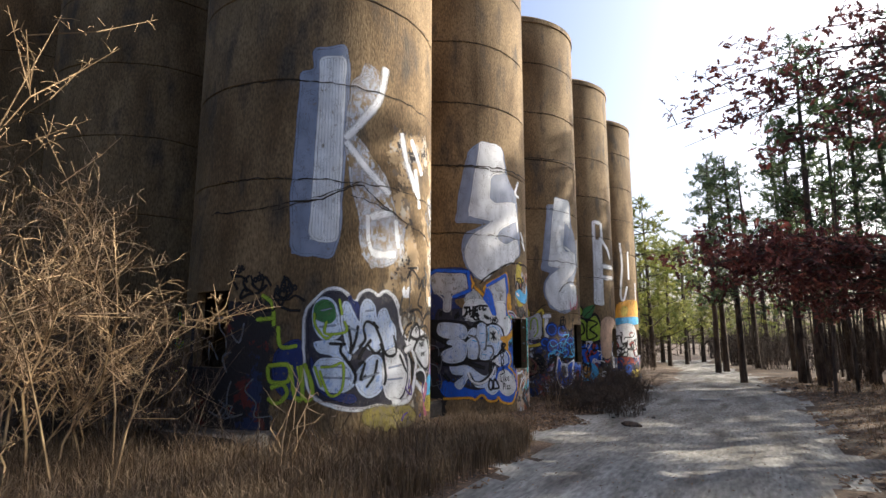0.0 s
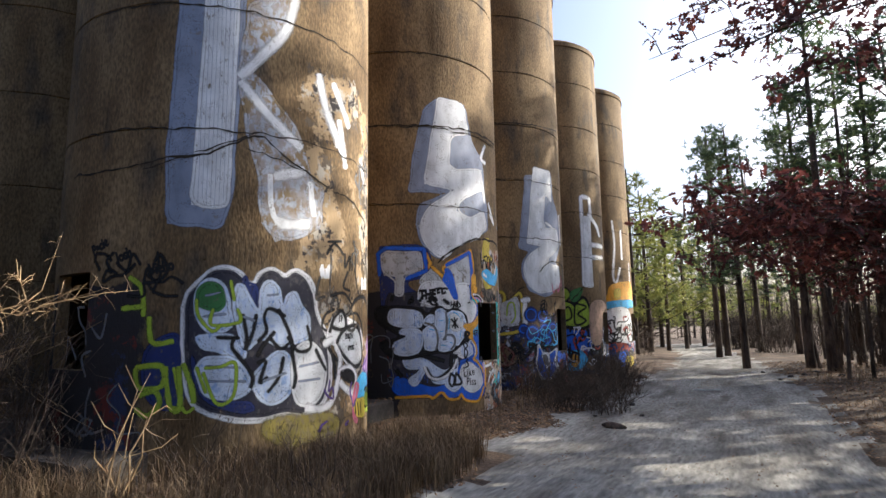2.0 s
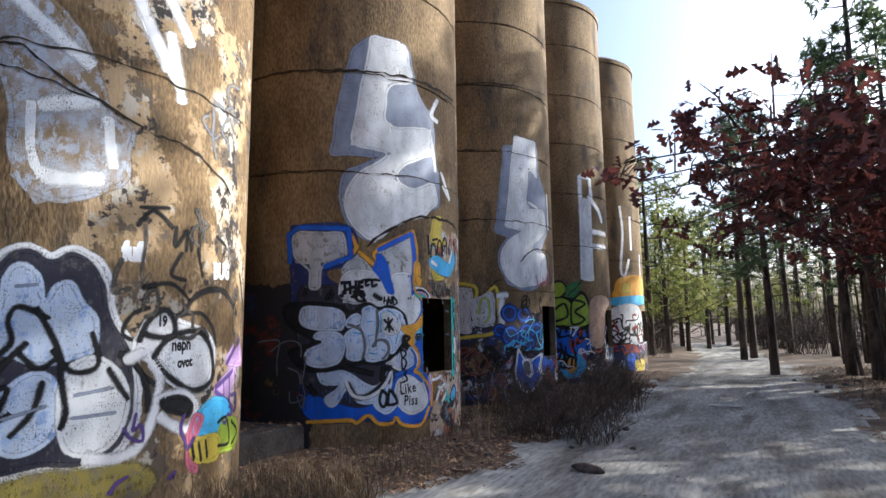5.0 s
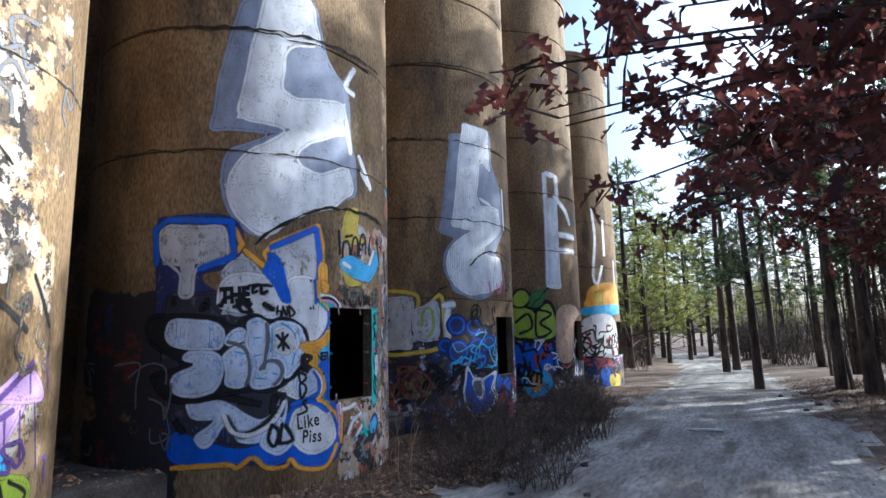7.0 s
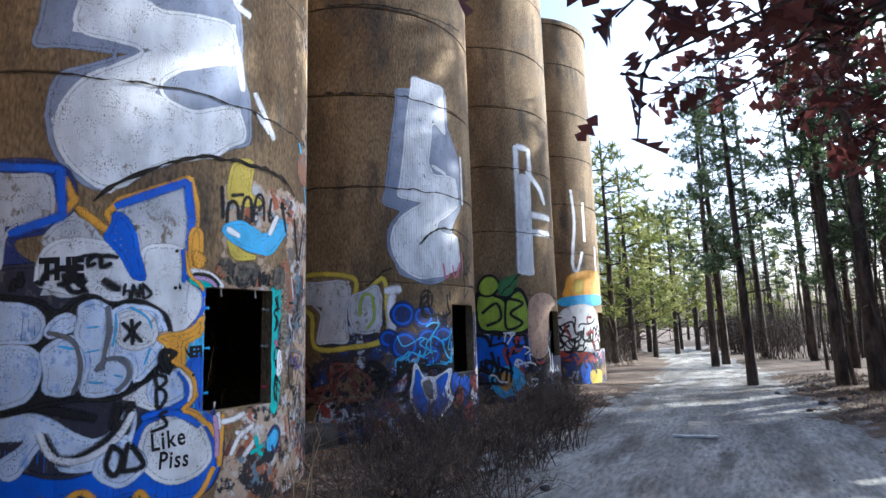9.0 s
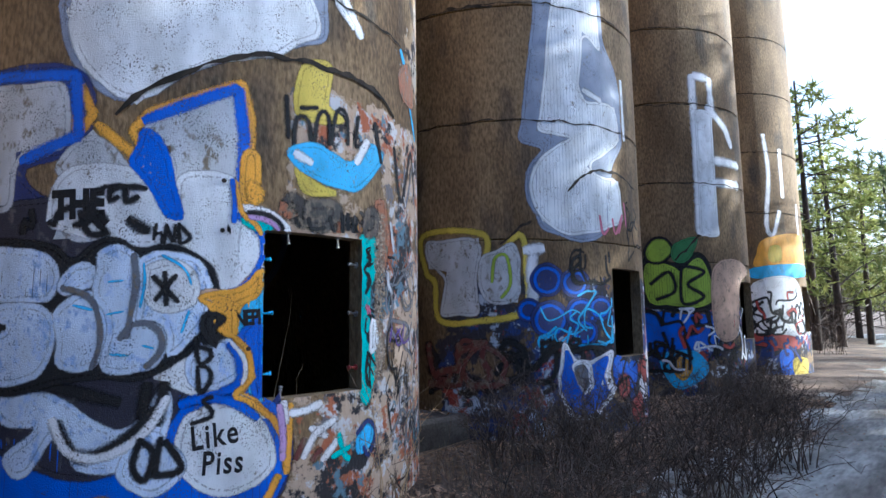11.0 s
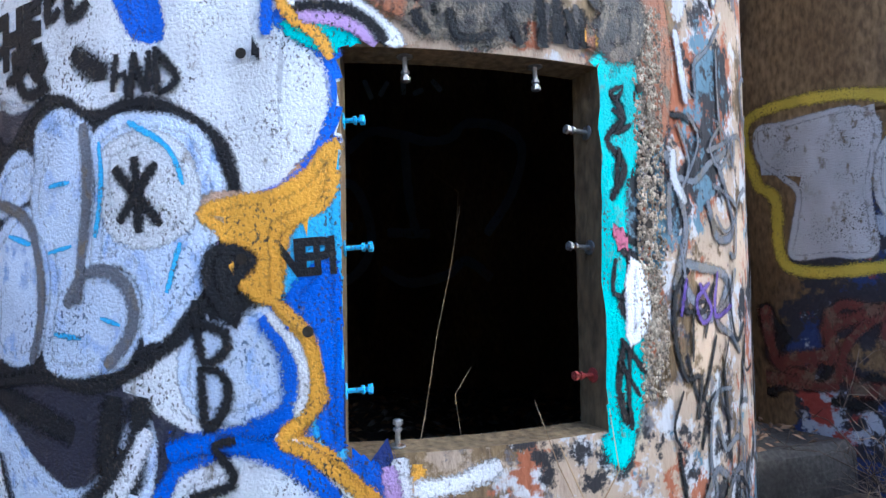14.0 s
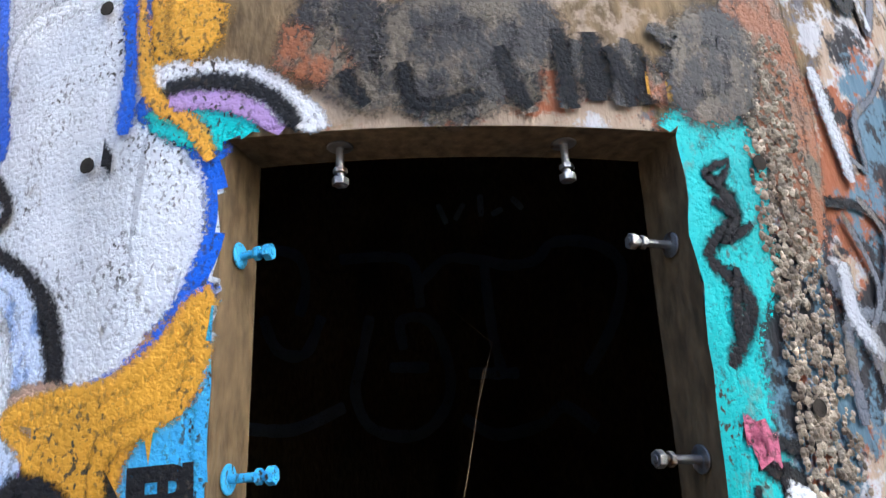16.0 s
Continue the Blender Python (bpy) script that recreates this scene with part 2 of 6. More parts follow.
def tube(verts, faces, points, radii, sides=5):
    """Adds a tapering tube along points to the lists."""
    base = len(verts)
    for k, (p, r) in enumerate(zip(points, radii)):
        a, b = points[max(0, k - 1)], points[min(len(points) - 1, k + 1)]
        d = (Vector(b) - Vector(a)).normalized()
        s = d.orthogonal().normalized()
        w = d.cross(s)
        for j in range(sides):
            q = 2 * math.pi * j / sides
            verts.append(Vector(p) + (s * math.cos(q) + w * math.sin(q)) * r)
    for k in range(len(points) - 1):
        for j in range(sides):
            a, b = base + k * sides + j, base + k * sides + (j + 1) % sides
            faces.append((a, b, b + sides, a + sides))
    faces.append(tuple(base + (len(points) - 1) * sides + j for j in range(sides)))


def smooth_line(points, step=0.06, closed=False):
    """Catmull-Rom through 2D points, evenly sampled."""
    p = [Vector(q) for q in points]
    if len(p) == 2 and not closed:
        n = max(2, int((p[1] - p[0]).length / step))
        return [p[0].lerp(p[1], i / n) for i in range(n + 1)]
    out, m = [], len(p)
    for i in range(m if closed else m - 1):
        a, b, c, d = ((p[(i - 1) % m], p[i], p[(i + 1) % m], p[(i + 2) % m]) if closed else
                      (p[max(0, i - 1)], p[i], p[i + 1], p[min(m - 1, i + 2)]))
        n = max(1, int((c - b).length / step))
        for k in range(n):
            t = k / n
            out.append(0.5 * ((2 * b) + (c - a) * t + (2 * a - 5 * b + 4 * c - d) * t * t + (3 * b - a - 3 * c + d) * t ** 3))
    if not closed:
        out.append(p[-1])
    return out


# ---------------------------------------------------------------- the silos
RADIUS, WALL, HEIGHT, SEGMENTS = 2.06, 0.13, 11.55, 132
SILO_Y = {1: 7.98, 2: 12.79, 3: 17.48, 4: 22.40, 5: 27.11}


def on_silo(u, z, proud=0.0):
    """From the unrolled wall (u: metres round from the side that faces the track, z: height) to the silo's own space."""
    a = u / RADIUS
    return ((RADIUS + proud) * math.cos(a), (RADIUS + proud) * math.sin(a), z)


def silo(place, openings, rings, label, group="row of concrete silos", name="silo"):
    """A concrete silo with grooved pour joints and through-going openings (u0, u1, z0, z1)."""
    top = thing(name, place, label, "silo", group)
    us = sorted(set([round(-math.pi * RADIUS + 2 * math.pi * RADIUS * i / SEGMENTS, 4) for i in range(SEGMENTS)]
                    + [u for o in openings for u in o[:2]]))
    us = [u for i, u in enumerate(us) if i == 0 or u - us[i - 1] > 0.012 or any(u in o[:2] for o in openings)]
    levels = [(-0.5, 0.0)] + [(z, 0.0) for o in openings for z in o[2:]]
    for r in rings:
        levels += [(r - 0.016, 0.0), (r, -0.022), (r + 0.016, 0.0)]
    levels += [(0.6, 0), (1.6, 0), (2.6, 0), (HEIGHT - 0.16, 0.0), (HEIGHT - 0.15, 0.035), (HEIGHT, 0.035)]
    levels = sorted(set(levels))
    ring_set = {round(r + d, 4) for r in rings for d in (-0.016, 0, 0.016)}
    seed = random.random() * 50
    verts, faces = [], []
    nu, nz = len(us), len(levels)

    def wave(u, z):
        return 0.035 * noise.noise((u * 0.9, z * 3, seed)) + 0.012 * noise.noise((u * 5, z * 3, seed)) if round(z, 4) in ring_set else 0.0
    for rad in (RADIUS, RADIUS - WALL):
        for z, off in levels:
            for u in us:
                a = u / RADIUS
                r = rad + (off if rad == RADIUS else 0)
                verts.append((r * math.cos(a), r * math.sin(a), z + wave(u * 1.0, z)))

    def gap(i, k):
        mu, mz = (us[i] + (us[(i + 1) % nu] if i + 1 < nu else us[0] + 2 * math.pi * RADIUS)) / 2, (levels[k][0] + levels[k + 1][0]) / 2
        return any(o[0] < mu < o[1] and o[2] < mz < o[3] for o in openings)
    inner = nu * nz
    for k in range(nz - 1):
        for i in range(nu):
            j = (i + 1) % nu
            a, b, c, d = k * nu + i, k * nu + j, (k + 1) * nu + j, (k + 1) * nu + i
            if gap(i, k):
                if not gap(i - 1, k):
                    faces.append((a, d, d + inner, a + inner))
                if not gap(j, k):
                    faces.append((b, b + inner, c + inner, c))
                if k and not gap(i, k - 1):
                    faces.append((a, a + inner, b + inner, b))
                if not gap(i, k + 1):
                    faces.append((d, c, c + inner, d + inner))
            else:
                faces.append((a, b, c, d))
                faces.append((a + inner, d + inner, c + inner, b + inner))
    shell = mesh_of("shell", verts, faces, CONCRETE, top)
    bm = bmesh.new()
    bmesh.ops.create_cone(bm, cap_ends=True, segments=96, radius1=RADIUS + 0.03, radius2=RADIUS - 0.15, depth=0.14,
                          matrix=Matrix.Translation((0, 0, HEIGHT + 0.072)))
    part("roof", bm, CONCRETE, top)
    return top


BOLTED = (-0.53, 0.28, 0.98, 2.11)
LAYERS = {}     # how many coats each silo carries so far


def paint_mesh(name, owner, flat_verts, flat_faces, colour, label="", fades=None):
    """Lays flat paint shapes (u, z) on a silo's wall, each layer a little above the one before."""
    LAYERS[owner.name] = LAYERS.get(owner.name, 0) + 1
    proud = 0.0018 + 0.0001 * LAYERS[owner.name]
    verts = [on_silo(u, z, proud) for u, z in flat_verts]
    if owner.name == "silo.001":      # no paint hangs in the bolted opening
        u0, u1, z0, z1 = BOLTED
        flat_faces = [f for f in flat_faces if not (u0 < sum(flat_verts[k][0] for k in f) / len(f) < u1 and z0 < sum(flat_verts[k][1] for k in f) / len(f) < z1)]
    ob = mesh_of(name, verts, flat_faces, PAINT[colour] if isinstance(colour, str) else colour, owner, label)
    if fades:
        ob.data.attributes.new("spray_fade", "FLOAT", "POINT").data.foreach_set("value", fades)
    return ob


RIM = (1.0, 0.0, 0.0, 1.0)      # fade across a sprayed stroke


def shape(owner, points, colour, name="paint_fill", round_corners=True, ragged=0.012, label="", soft=0.03):
    """A filled patch of paint with a slightly uneven outline."""
    line = smooth_line(points, 0.04, True) if round_corners else [q for i in range(len(points))
                                                                 for q in smooth_line((points[i], points[(i + 1) % len(points)]), 0.1)[:-1]]
    s = random.random() * 99
    line = [Vector((q.x + ragged * noise.noise((q.x * 9, q.y * 9, s)), q.y + ragged * noise.noise((q.x * 9, q.y * 9, s + 7)))) for q in line]
    bm = bmesh.new()
    vs = [bm.verts.new((q.x, q.y, 0)) for q in line]
    es = [bm.edges.new((vs[i], vs[(i + 1) % len(vs)])) for i in range(len(vs))]
    bmesh.ops.triangle_fill(bm, use_beauty=True, edges=es)
    lo, hi = min(q.x for q in line), max(q.x for q in line)
    for k in range(1, int((hi - lo) / 0.045) + 1):
        bmesh.ops.bisect_plane(bm, geom=bm.verts[:] + bm.edges[:] + bm.faces[:], plane_co=(lo + 0.045 * k, 0, 0), plane_no=(1, 0, 0))
    bmesh.ops.recalc_face_normals(bm, faces=bm.faces[:])
    bm.verts.index_update()
    verts = [(v.co.x, v.co.y) for v in bm.verts]
    faces = [[v.index for v in (f.verts if f.normal.z > 0 else reversed(f.verts))] for f in bm.faces]
    bm.free()
    fades = [0.0] * len(verts)
    stroke_into(verts, faces, [tuple(q) for q in line[::2]], soft, True)
    fades += RIM * ((len(verts) - len(fades)) // 4)
    return paint_mesh(name, owner, verts, faces, colour, label, fades)


def stroke_into(verts, faces, points, width, closed=False, rough=0.18, curve=True, colour_is_crack=False):
    if colour_is_crack:
        points = [(u, z + 0.03 * noise.noise((u * 6, z * 6, 1)) + 0.015 * noise.noise((u * 19, z, 2))) for u, z in smooth_line(points, 0.06)]
    line = smooth_line(points, 0.025, closed) if curve else [q for i in range(len(points) - 1) for q in smooth_line(points[i:i + 2], 0.05)]
    s, base, n = random.random() * 99, len(verts), len(line)
    mist = max(0.012, width * 0.45)
    for i, q in enumerate(line):
        a, b = (line[(i - 1) % n], line[(i + 1) % n]) if closed else (line[max(0, i - 1)], line[min(n - 1, i + 1)])
        d = (b - a)
        d = d.normalized() if d.length > 1e-6 else Vector((1, 0))
        w = 0.5 * width * (1 + rough * 2 * noise.noise((q.x * 11, q.y * 11, s)))
        if not closed and i in (0, n - 1):
            w *= 0.6
        e = w + min(w, mist)
        w = max(w * 0.4, w - mist)
        verts += [(q.x + d.y * k, q.y - d.x * k) for k in (e, w, -w, -e)]
    for i in range(n if closed else n - 1):
        a, b = base + 4 * i, base + 4 * ((i + 1) % n)
        faces += [(a + k, b + k, b + k + 1, a + k + 1) for k in range(3)]


def strokes(owner, lines, colour, width=0.04, name="paint_line", closed=False, label="", curve=True):
    for l in lines:
        verts, faces = [], []
        stroke_into(verts, faces, l, width * (0.5 if colour == "crack" else 1.0), closed, 0.6 if colour == "crack" else 0.18, curve, colour == "crack")
        paint_mesh(name, owner, verts, faces, colour, label, RIM * (len(verts) // 4))
        LAYERS[owner.name] -= 1
    LAYERS[owner.name] += 1


def scribble(owner, u0, u1, z0, z1, colour, count, width=0.025, seed=1, name="tag", size=0.16):
    """Unreadable hand-style marks within a patch of wall."""
    rng = random.Random(seed)
    verts, faces = [], []
    for _ in range(count):
        u, z = rng.uniform(u0, u1), rng.uniform(z0, z1)
        pts, a = [], rng.uniform(0, 6.3)
        for k in range(rng.randint(3, 6)):
            pts.append((u, z))
            a += rng.uniform(-2.2, 2.2)
            u = min(u1, max(u0, u + math.cos(a) * size * rng.uniform(0.5, 1.2)))
            z = min(z1, max(z0, z + math.sin(a) * size * rng.uniform(0.6, 1.5)))
        stroke_into(verts, faces, pts, width * rng.uniform(0.7, 1.3))
    return tagged(paint_mesh(name, owner, verts, faces, colour, "", RIM * (len(verts) // 4)), kind="stuff")


def blotches(owner, u0, u1, z0, z1, colours, count, size, seed):
    """Worn patches of old paint, one part for each colour."""
    rng = random.Random(seed)
    for c in colours:
        for _ in range(count):
            u, z, r = rng.uniform(u0, u1), rng.uniform(z0, z1), size * rng.uniform(0.5, 1.4)
            pts = [(u + r * rng.uniform(0.6, 1.2) * math.cos(k * 0.9), z + r * 1.2 * rng.uniform(0.6, 1.2) * math.sin(k * 0.9)) for k in range(7)]
            shape(owner, pts, c, "paint_patch", ragged=0.03, soft=0.07)


def old_coats(owner, u0, u1, z0, z1, kind, cover, seed, opening=None, soft=0.25):
    """Old broken coats of paint and grime that thin out towards their rim, cut out round an opening."""
    us = [u0 + (u1 - u0) * k / int((u1 - u0) / 0.05) for k in range(int((u1 - u0) / 0.05) + 1)]
    zs = [z0 + (z1 - z0) * k / int((z1 - z0) / 0.1) for k in range(int((z1 - z0) / 0.1) + 1)]
    if opening:
        us, zs = sorted(set(us + [u for u in opening[:2] if u0 < u < u1])), sorted(set(zs + [z for z in opening[2:] if z0 < z < z1]))
    verts, dens, n = [], [], len(us)
    for z in zs:
        for u in us:
            verts.append((u, z))
            a, b = (u - u0) / (u1 - u0), (z - z0) / (z1 - z0)
            rim = min(1.0, min(a, 1 - a, 1 - b) / soft)
            dens.append(rim * (cover + 0.18 * noise.noise((u * 1.7, z * 1.4, seed))))
    faces = []
    for k in range(len(zs) - 1):
        for i in range(n - 1):
            mu, mz = (us[i] + us[i + 1]) / 2, (zs[k] + zs[k + 1]) / 2
            if not (opening and opening[0] < mu < opening[1] and opening[2] < mz < opening[3]):
                faces.append((k * n + i, k * n + i + 1, (k + 1) * n + i + 1, (k + 1) * n + i))
    ob = paint_mesh("old_paint", owner, verts, faces, COATS[kind])
    layer = ob.data.attributes.new("coat_cover", "FLOAT", "POINT")
    layer.data.foreach_set("value", dens)
    return ob


def writing(owner, text, u, z, height, colour, tilt=0.0, thick=0.012, spread=1.0):
    """Hand lettering from the built-in font, bent round the wall."""
    cu = bpy.data.curves.new("letters", "FONT")
    cu.body, cu.size, cu.offset, cu.space_character, cu.resolution_u = text, height * 1.25, thick, spread, 3
    ob = new("letters", cu)
    me = bpy.data.meshes.new_from_object(ob.evaluated_get(bpy.context.evaluated_depsgraph_get()))
    bpy.data.objects.remove(ob)
    c, s = math.cos(radians(tilt)), math.sin(radians(tilt))
    flat = [(u + v.co.x * 0.72 * c - v.co.y * s, z + v.co.x * 0.72 * s + v.co.y * c) for v in me.vertices]
    faces = [tuple(p.vertices) for p in me.polygons]
    bpy.data.meshes.remove(me)
    return paint_mesh("lettering", owner, flat, faces, colour)


def axis_x(y):
    return -6.922 + 0.019 * y


SILOS = {}
RINGS = (0.95, 2.42, 3.93, 5.46, 6.96, 8.45, 10.05)
for i, openings, label in (
        (1, ((-3.85, -3.07, 1.2, 2.3),), "tall weathered concrete silo with a white letter and graffiti"),
        (2, (BOLTED,), "weathered concrete silo with bolted square opening and bubble-letter graffiti"),
        (3, ((-0.40, 0.42, 0.98, 2.10),), "tall weathered concrete silo with a pale painted letter and square opening"),
        (4, ((-0.38, 0.44, 1.02, 2.10),), "tall weathered concrete silo with a thin white letter and lime graffiti"),
        (5, ((-0.30, 0.50, 1.02, 2.15),), "tall weathered concrete silo with an orange and teal painted band")):
    SILOS[i] = silo((axis_x(SILO_Y[i]), SILO_Y[i], 0), openings, [r for r in RINGS if not any(o[2] - 0.05 < r < o[3] + 0.05 for o in openings)], label)
REAR = {}
for i in (1, 2, 3, 4, 5):
    REAR[i] = silo((axis_x(SILO_Y[i]) - 4.85, SILO_Y[i] + 0.1, 0), (), [r for r in RINGS if r > 2.2],
                   "tall weathered concrete silo of the rear row in shade", "rear row of concrete silos")
# third row; the silos from y 17.7 on are added to block western sky light
for y in (3.3, 8.1, 12.9, 17.7, 22.5, 27.3):
    silo((-16.5, y, 0), (), [r for r in RINGS if r > 2.2], "dark concrete silo far back behind the others, some added to block sky light", "rear row of concrete silos")

PAINT["crack"] = CRACK

# old coats of paint and grime under the lettering, plus near-black cover at the lower left
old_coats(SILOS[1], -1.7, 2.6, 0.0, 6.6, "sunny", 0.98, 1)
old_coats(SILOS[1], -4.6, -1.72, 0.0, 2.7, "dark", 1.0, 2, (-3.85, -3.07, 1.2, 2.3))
old_coats(SILOS[2], -0.75, 2.6, 0.0, 3.6, "busy", 1.02, 3, (-0.53, 0.28, 0.98, 2.11), 0.12)
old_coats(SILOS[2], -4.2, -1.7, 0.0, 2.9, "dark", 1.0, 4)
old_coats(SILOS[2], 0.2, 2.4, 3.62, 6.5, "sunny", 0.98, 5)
for i, o in ((3, (-0.40, 0.42, 0.98, 2.10)), (4, (-0.38, 0.44, 1.02, 2.10)), (5, (-0.30, 0.50, 1.02, 2.15))):
    old_coats(SILOS[i], -3.4, 1.6, 0.0, 2.3, "foot", 1.0, 10 + i, o, 0.15)

# first silo: tall letter, bubble piece, tags
shape(SILOS[1], [(-1.91, 5.95), (-1.47, 6.09), (-1.37, 5.75), (-1.46, 3.08), (-1.58, 2.78), (-2.13, 2.81), (-2.17, 3.64), (-2.09, 5.57), (-1.91, 5.66)], "greyblue", round_corners=False)
shape(SILOS[1], [(-1.8, 5.82), (-1.5, 5.93), (-1.44, 5.83), (-1.49, 3.08), (-1.57, 3.01), (-1.88, 3.02), (-1.85, 3.82), (-1.82, 5.14)], "pale", round_corners=False)
shape(SILOS[1], [(-1.32, 5.49), (-1.09, 5.87), (-0.73, 5.74), (-0.88, 5.22), (-1.25, 4.72), (-0.63, 3.98), (-0.5, 3.45), (-0.31, 3.39), (-0.34, 2.84), (-0.92, 2.66), (-1.11, 2.85), (-1.16, 3.45), (-1.4, 4.38), (-1.41, 4.74)], "faded", round_corners=False, ragged=0.05)
strokes(SILOS[1], [[(-1.03, 3.46), (-0.94, 2.91), (-0.49, 2.91)], [(-0.98, 3.43), (-0.57, 3.58)]], "pale", 0.1)
strokes(SILOS[1], [[(-0.75, 5.92), (-0.86, 5.36), (-1.16, 4.92), (-1.41, 4.6)], [(-1.4, 4.56), (-1.05, 4.17), (-0.63, 3.84)], [(-0.38, 4.88), (-0.25, 4.44), (0, 4.02)], [(-0.5, 3.45), (-0.43, 3.01)], [(-0.01, 4.41), (0.15, 3.76)]], "pale", 0.09)
strokes(SILOS[1], [[(-0.39, 4.92), (-0.26, 4.48), (0.08, 3.95)], [(-0.14, 4.88), (0.23, 4.36)], [(0.6, 4.04), (0.78, 3.71)]], "white", 0.09)
shape(SILOS[1], [(-2.29, 1.4), (-1.94, 1.56), (-1.87, 0.92), (-2.03, 0.79), (-2.25, 0.93)], "navy")
shape(SILOS[1], [(-1.74, 2.19), (-1.62, 2.3), (-1.5, 2.33), (-1.34, 2.29), (-1.2, 2.15), (-1.1, 2.28), (-0.96, 2.33), (-0.81, 2.26), (-0.69, 2.33), (-0.56, 2.29), (-0.42, 2.15), (-0.34, 1.78), (-0.18, 1.52), (-0.11, 1.15), (-0.13, 0.9), (-0.27, 0.68), (-0.54, 0.61), (-0.79, 0.64), (-0.95, 0.62), (-1.16, 0.6), (-1.47, 0.66), (-1.72, 0.78), (-1.84, 0.95), (-1.89, 1.29), (-1.92, 1.78), (-1.88, 2.03)], "white")
shape(SILOS[1], [(-1.71, 2.16), (-1.61, 2.26), (-1.49, 2.28), (-1.36, 2.23), (-1.2, 2.08), (-1.08, 2.23), (-0.96, 2.28), (-0.81, 2.2), (-0.69, 2.27), (-0.58, 2.22), (-0.47, 2.08), (-0.39, 1.76), (-0.23, 1.51), (-0.18, 1.15), (-0.21, 0.91), (-0.32, 0.73), (-0.56, 0.66), (-0.79, 0.7), (-0.95, 0.67), (-1.17, 0.67), (-1.46, 0.72), (-1.71, 0.83), (-1.8, 0.97), (-1.85, 1.29), (-1.87, 1.78), (-1.84, 2.0)], "night")
shape(SILOS[1], [(-1.28, 2.23), (-1.22, 2.12), (-1.16, 2.12), (-1.11, 1.86), (-1.2, 1.86), (-1.3, 2.12)], "navy")
shape(SILOS[1], [(-1.8, 1.34), (-1.73, 1.02), (-1.58, 0.83), (-1.22, 0.71), (-1.15, 0.8), (-1.48, 0.85), (-1.67, 0.95)], "navy")
shape(SILOS[1], [(-1.78, 1.86), (-1.78, 2.05), (-1.69, 2.17), (-1.57, 2.17), (-1.47, 2.06), (-1.43, 1.86), (-1.4, 1.68), (-1.51, 1.6), (-1.64, 1.61), (-1.73, 1.7)], "ice")
shape(SILOS[1], [(-1.76, 1.54), (-1.51, 1.57), (-1.33, 1.52), (-1.25, 1.33), (-1.37, 1.29), (-1.5, 1.38), (-1.7, 1.44)], "ice")
shape(SILOS[1], [(-1.75, 1.21), (-1.69, 1.3), (-1.55, 1.33), (-1.35, 1.29), (-1.21, 1.1), (-1.19, 0.95), (-1.33, 0.88), (-1.53, 0.88), (-1.66, 0.95)], "ice")
shape(SILOS[1], [(-1.38, 1.84), (-1.38, 2.07), (-1.31, 2.14), (-1.21, 1.96), (-1.11, 1.84), (-1.09, 2.07), (-1.01, 2.18), (-0.89, 2.11), (-0.84, 1.89), (-0.77, 2.03), (-0.68, 2.05), (-0.59, 1.89), (-0.48, 1.77), (-0.49, 1.53), (-0.64, 1.47), (-0.85, 1.43), (-1.07, 1.52), (-1.24, 1.41), (-1.32, 1.61)], "ice")
shape(SILOS[1], [(-1.16, 1.05), (-1.06, 1.21), (-0.9, 1.36), (-0.75, 1.32), (-0.68, 1.07), (-0.76, 0.85), (-0.93, 0.78), (-1.07, 0.85)], "ice")
shape(SILOS[1], [(-0.69, 1.3), (-0.54, 1.46), (-0.36, 1.41), (-0.21, 1.15), (-0.26, 0.86), (-0.41, 0.73), (-0.58, 0.74), (-0.68, 0.9)], "pale")
shape(SILOS[1], [(-1.76, 1.92), (-1.75, 2.08), (-1.67, 2.14), (-1.54, 2.11), (-1.49, 1.89), (-1.6, 1.84)], "green")
strokes(SILOS[1], [[(-1.36, 1.55), (-1.39, 1.43), (-1.27, 1.27), (-1.16, 1.1), (-1.18, 0.97)], [(-1.56, 1.54), (-1.31, 1.53)], [(-1.29, 1.8), (-1.24, 1.55), (-1.25, 1.39)], [(-1.25, 1.39), (-1.17, 1.6), (-1.14, 1.8)], [(-1.12, 1.48), (-1.02, 1.6), (-1.05, 1.76), (-0.99, 1.86), (-0.79, 1.77)], [(-1.12, 1.31), (-1.06, 1.43), (-0.92, 1.6)], [(-0.89, 1.86), (-0.73, 1.54), (-0.69, 1.29), (-0.65, 1.06), (-0.68, 0.93)], [(-1.12, 1.24), (-1.02, 1.26), (-1.08, 1.03), (-0.99, 1.09)], [(-0.77, 1.54), (-0.62, 1.36), (-0.45, 1.41), (-0.51, 1.67)], [(-0.38, 1.38), (-0.28, 1.22), (-0.2, 1.11)], [(-0.99, 1.54), (-0.85, 1.4), (-0.73, 1.47)], [(-0.81, 1.31), (-0.86, 1.08), (-0.99, 0.91)]], "black", 0.035)
strokes(SILOS[1], [[(-1.69, 2.0), (-1.53, 2.04)], [(-1.71, 1.77), (-1.46, 1.8)], [(-1.66, 1.23), (-1.29, 1.2)], [(-1.64, 1.07), (-1.23, 1.05)], [(-1.32, 1.78), (-1.15, 1.72)], [(-1.03, 2.01), (-0.88, 2.03)], [(-1.05, 1.04), (-0.77, 1.12)], [(-0.62, 1.01), (-0.29, 1.02)], [(-0.61, 1.18), (-0.32, 1.22)]], "greyblue", 0.02)
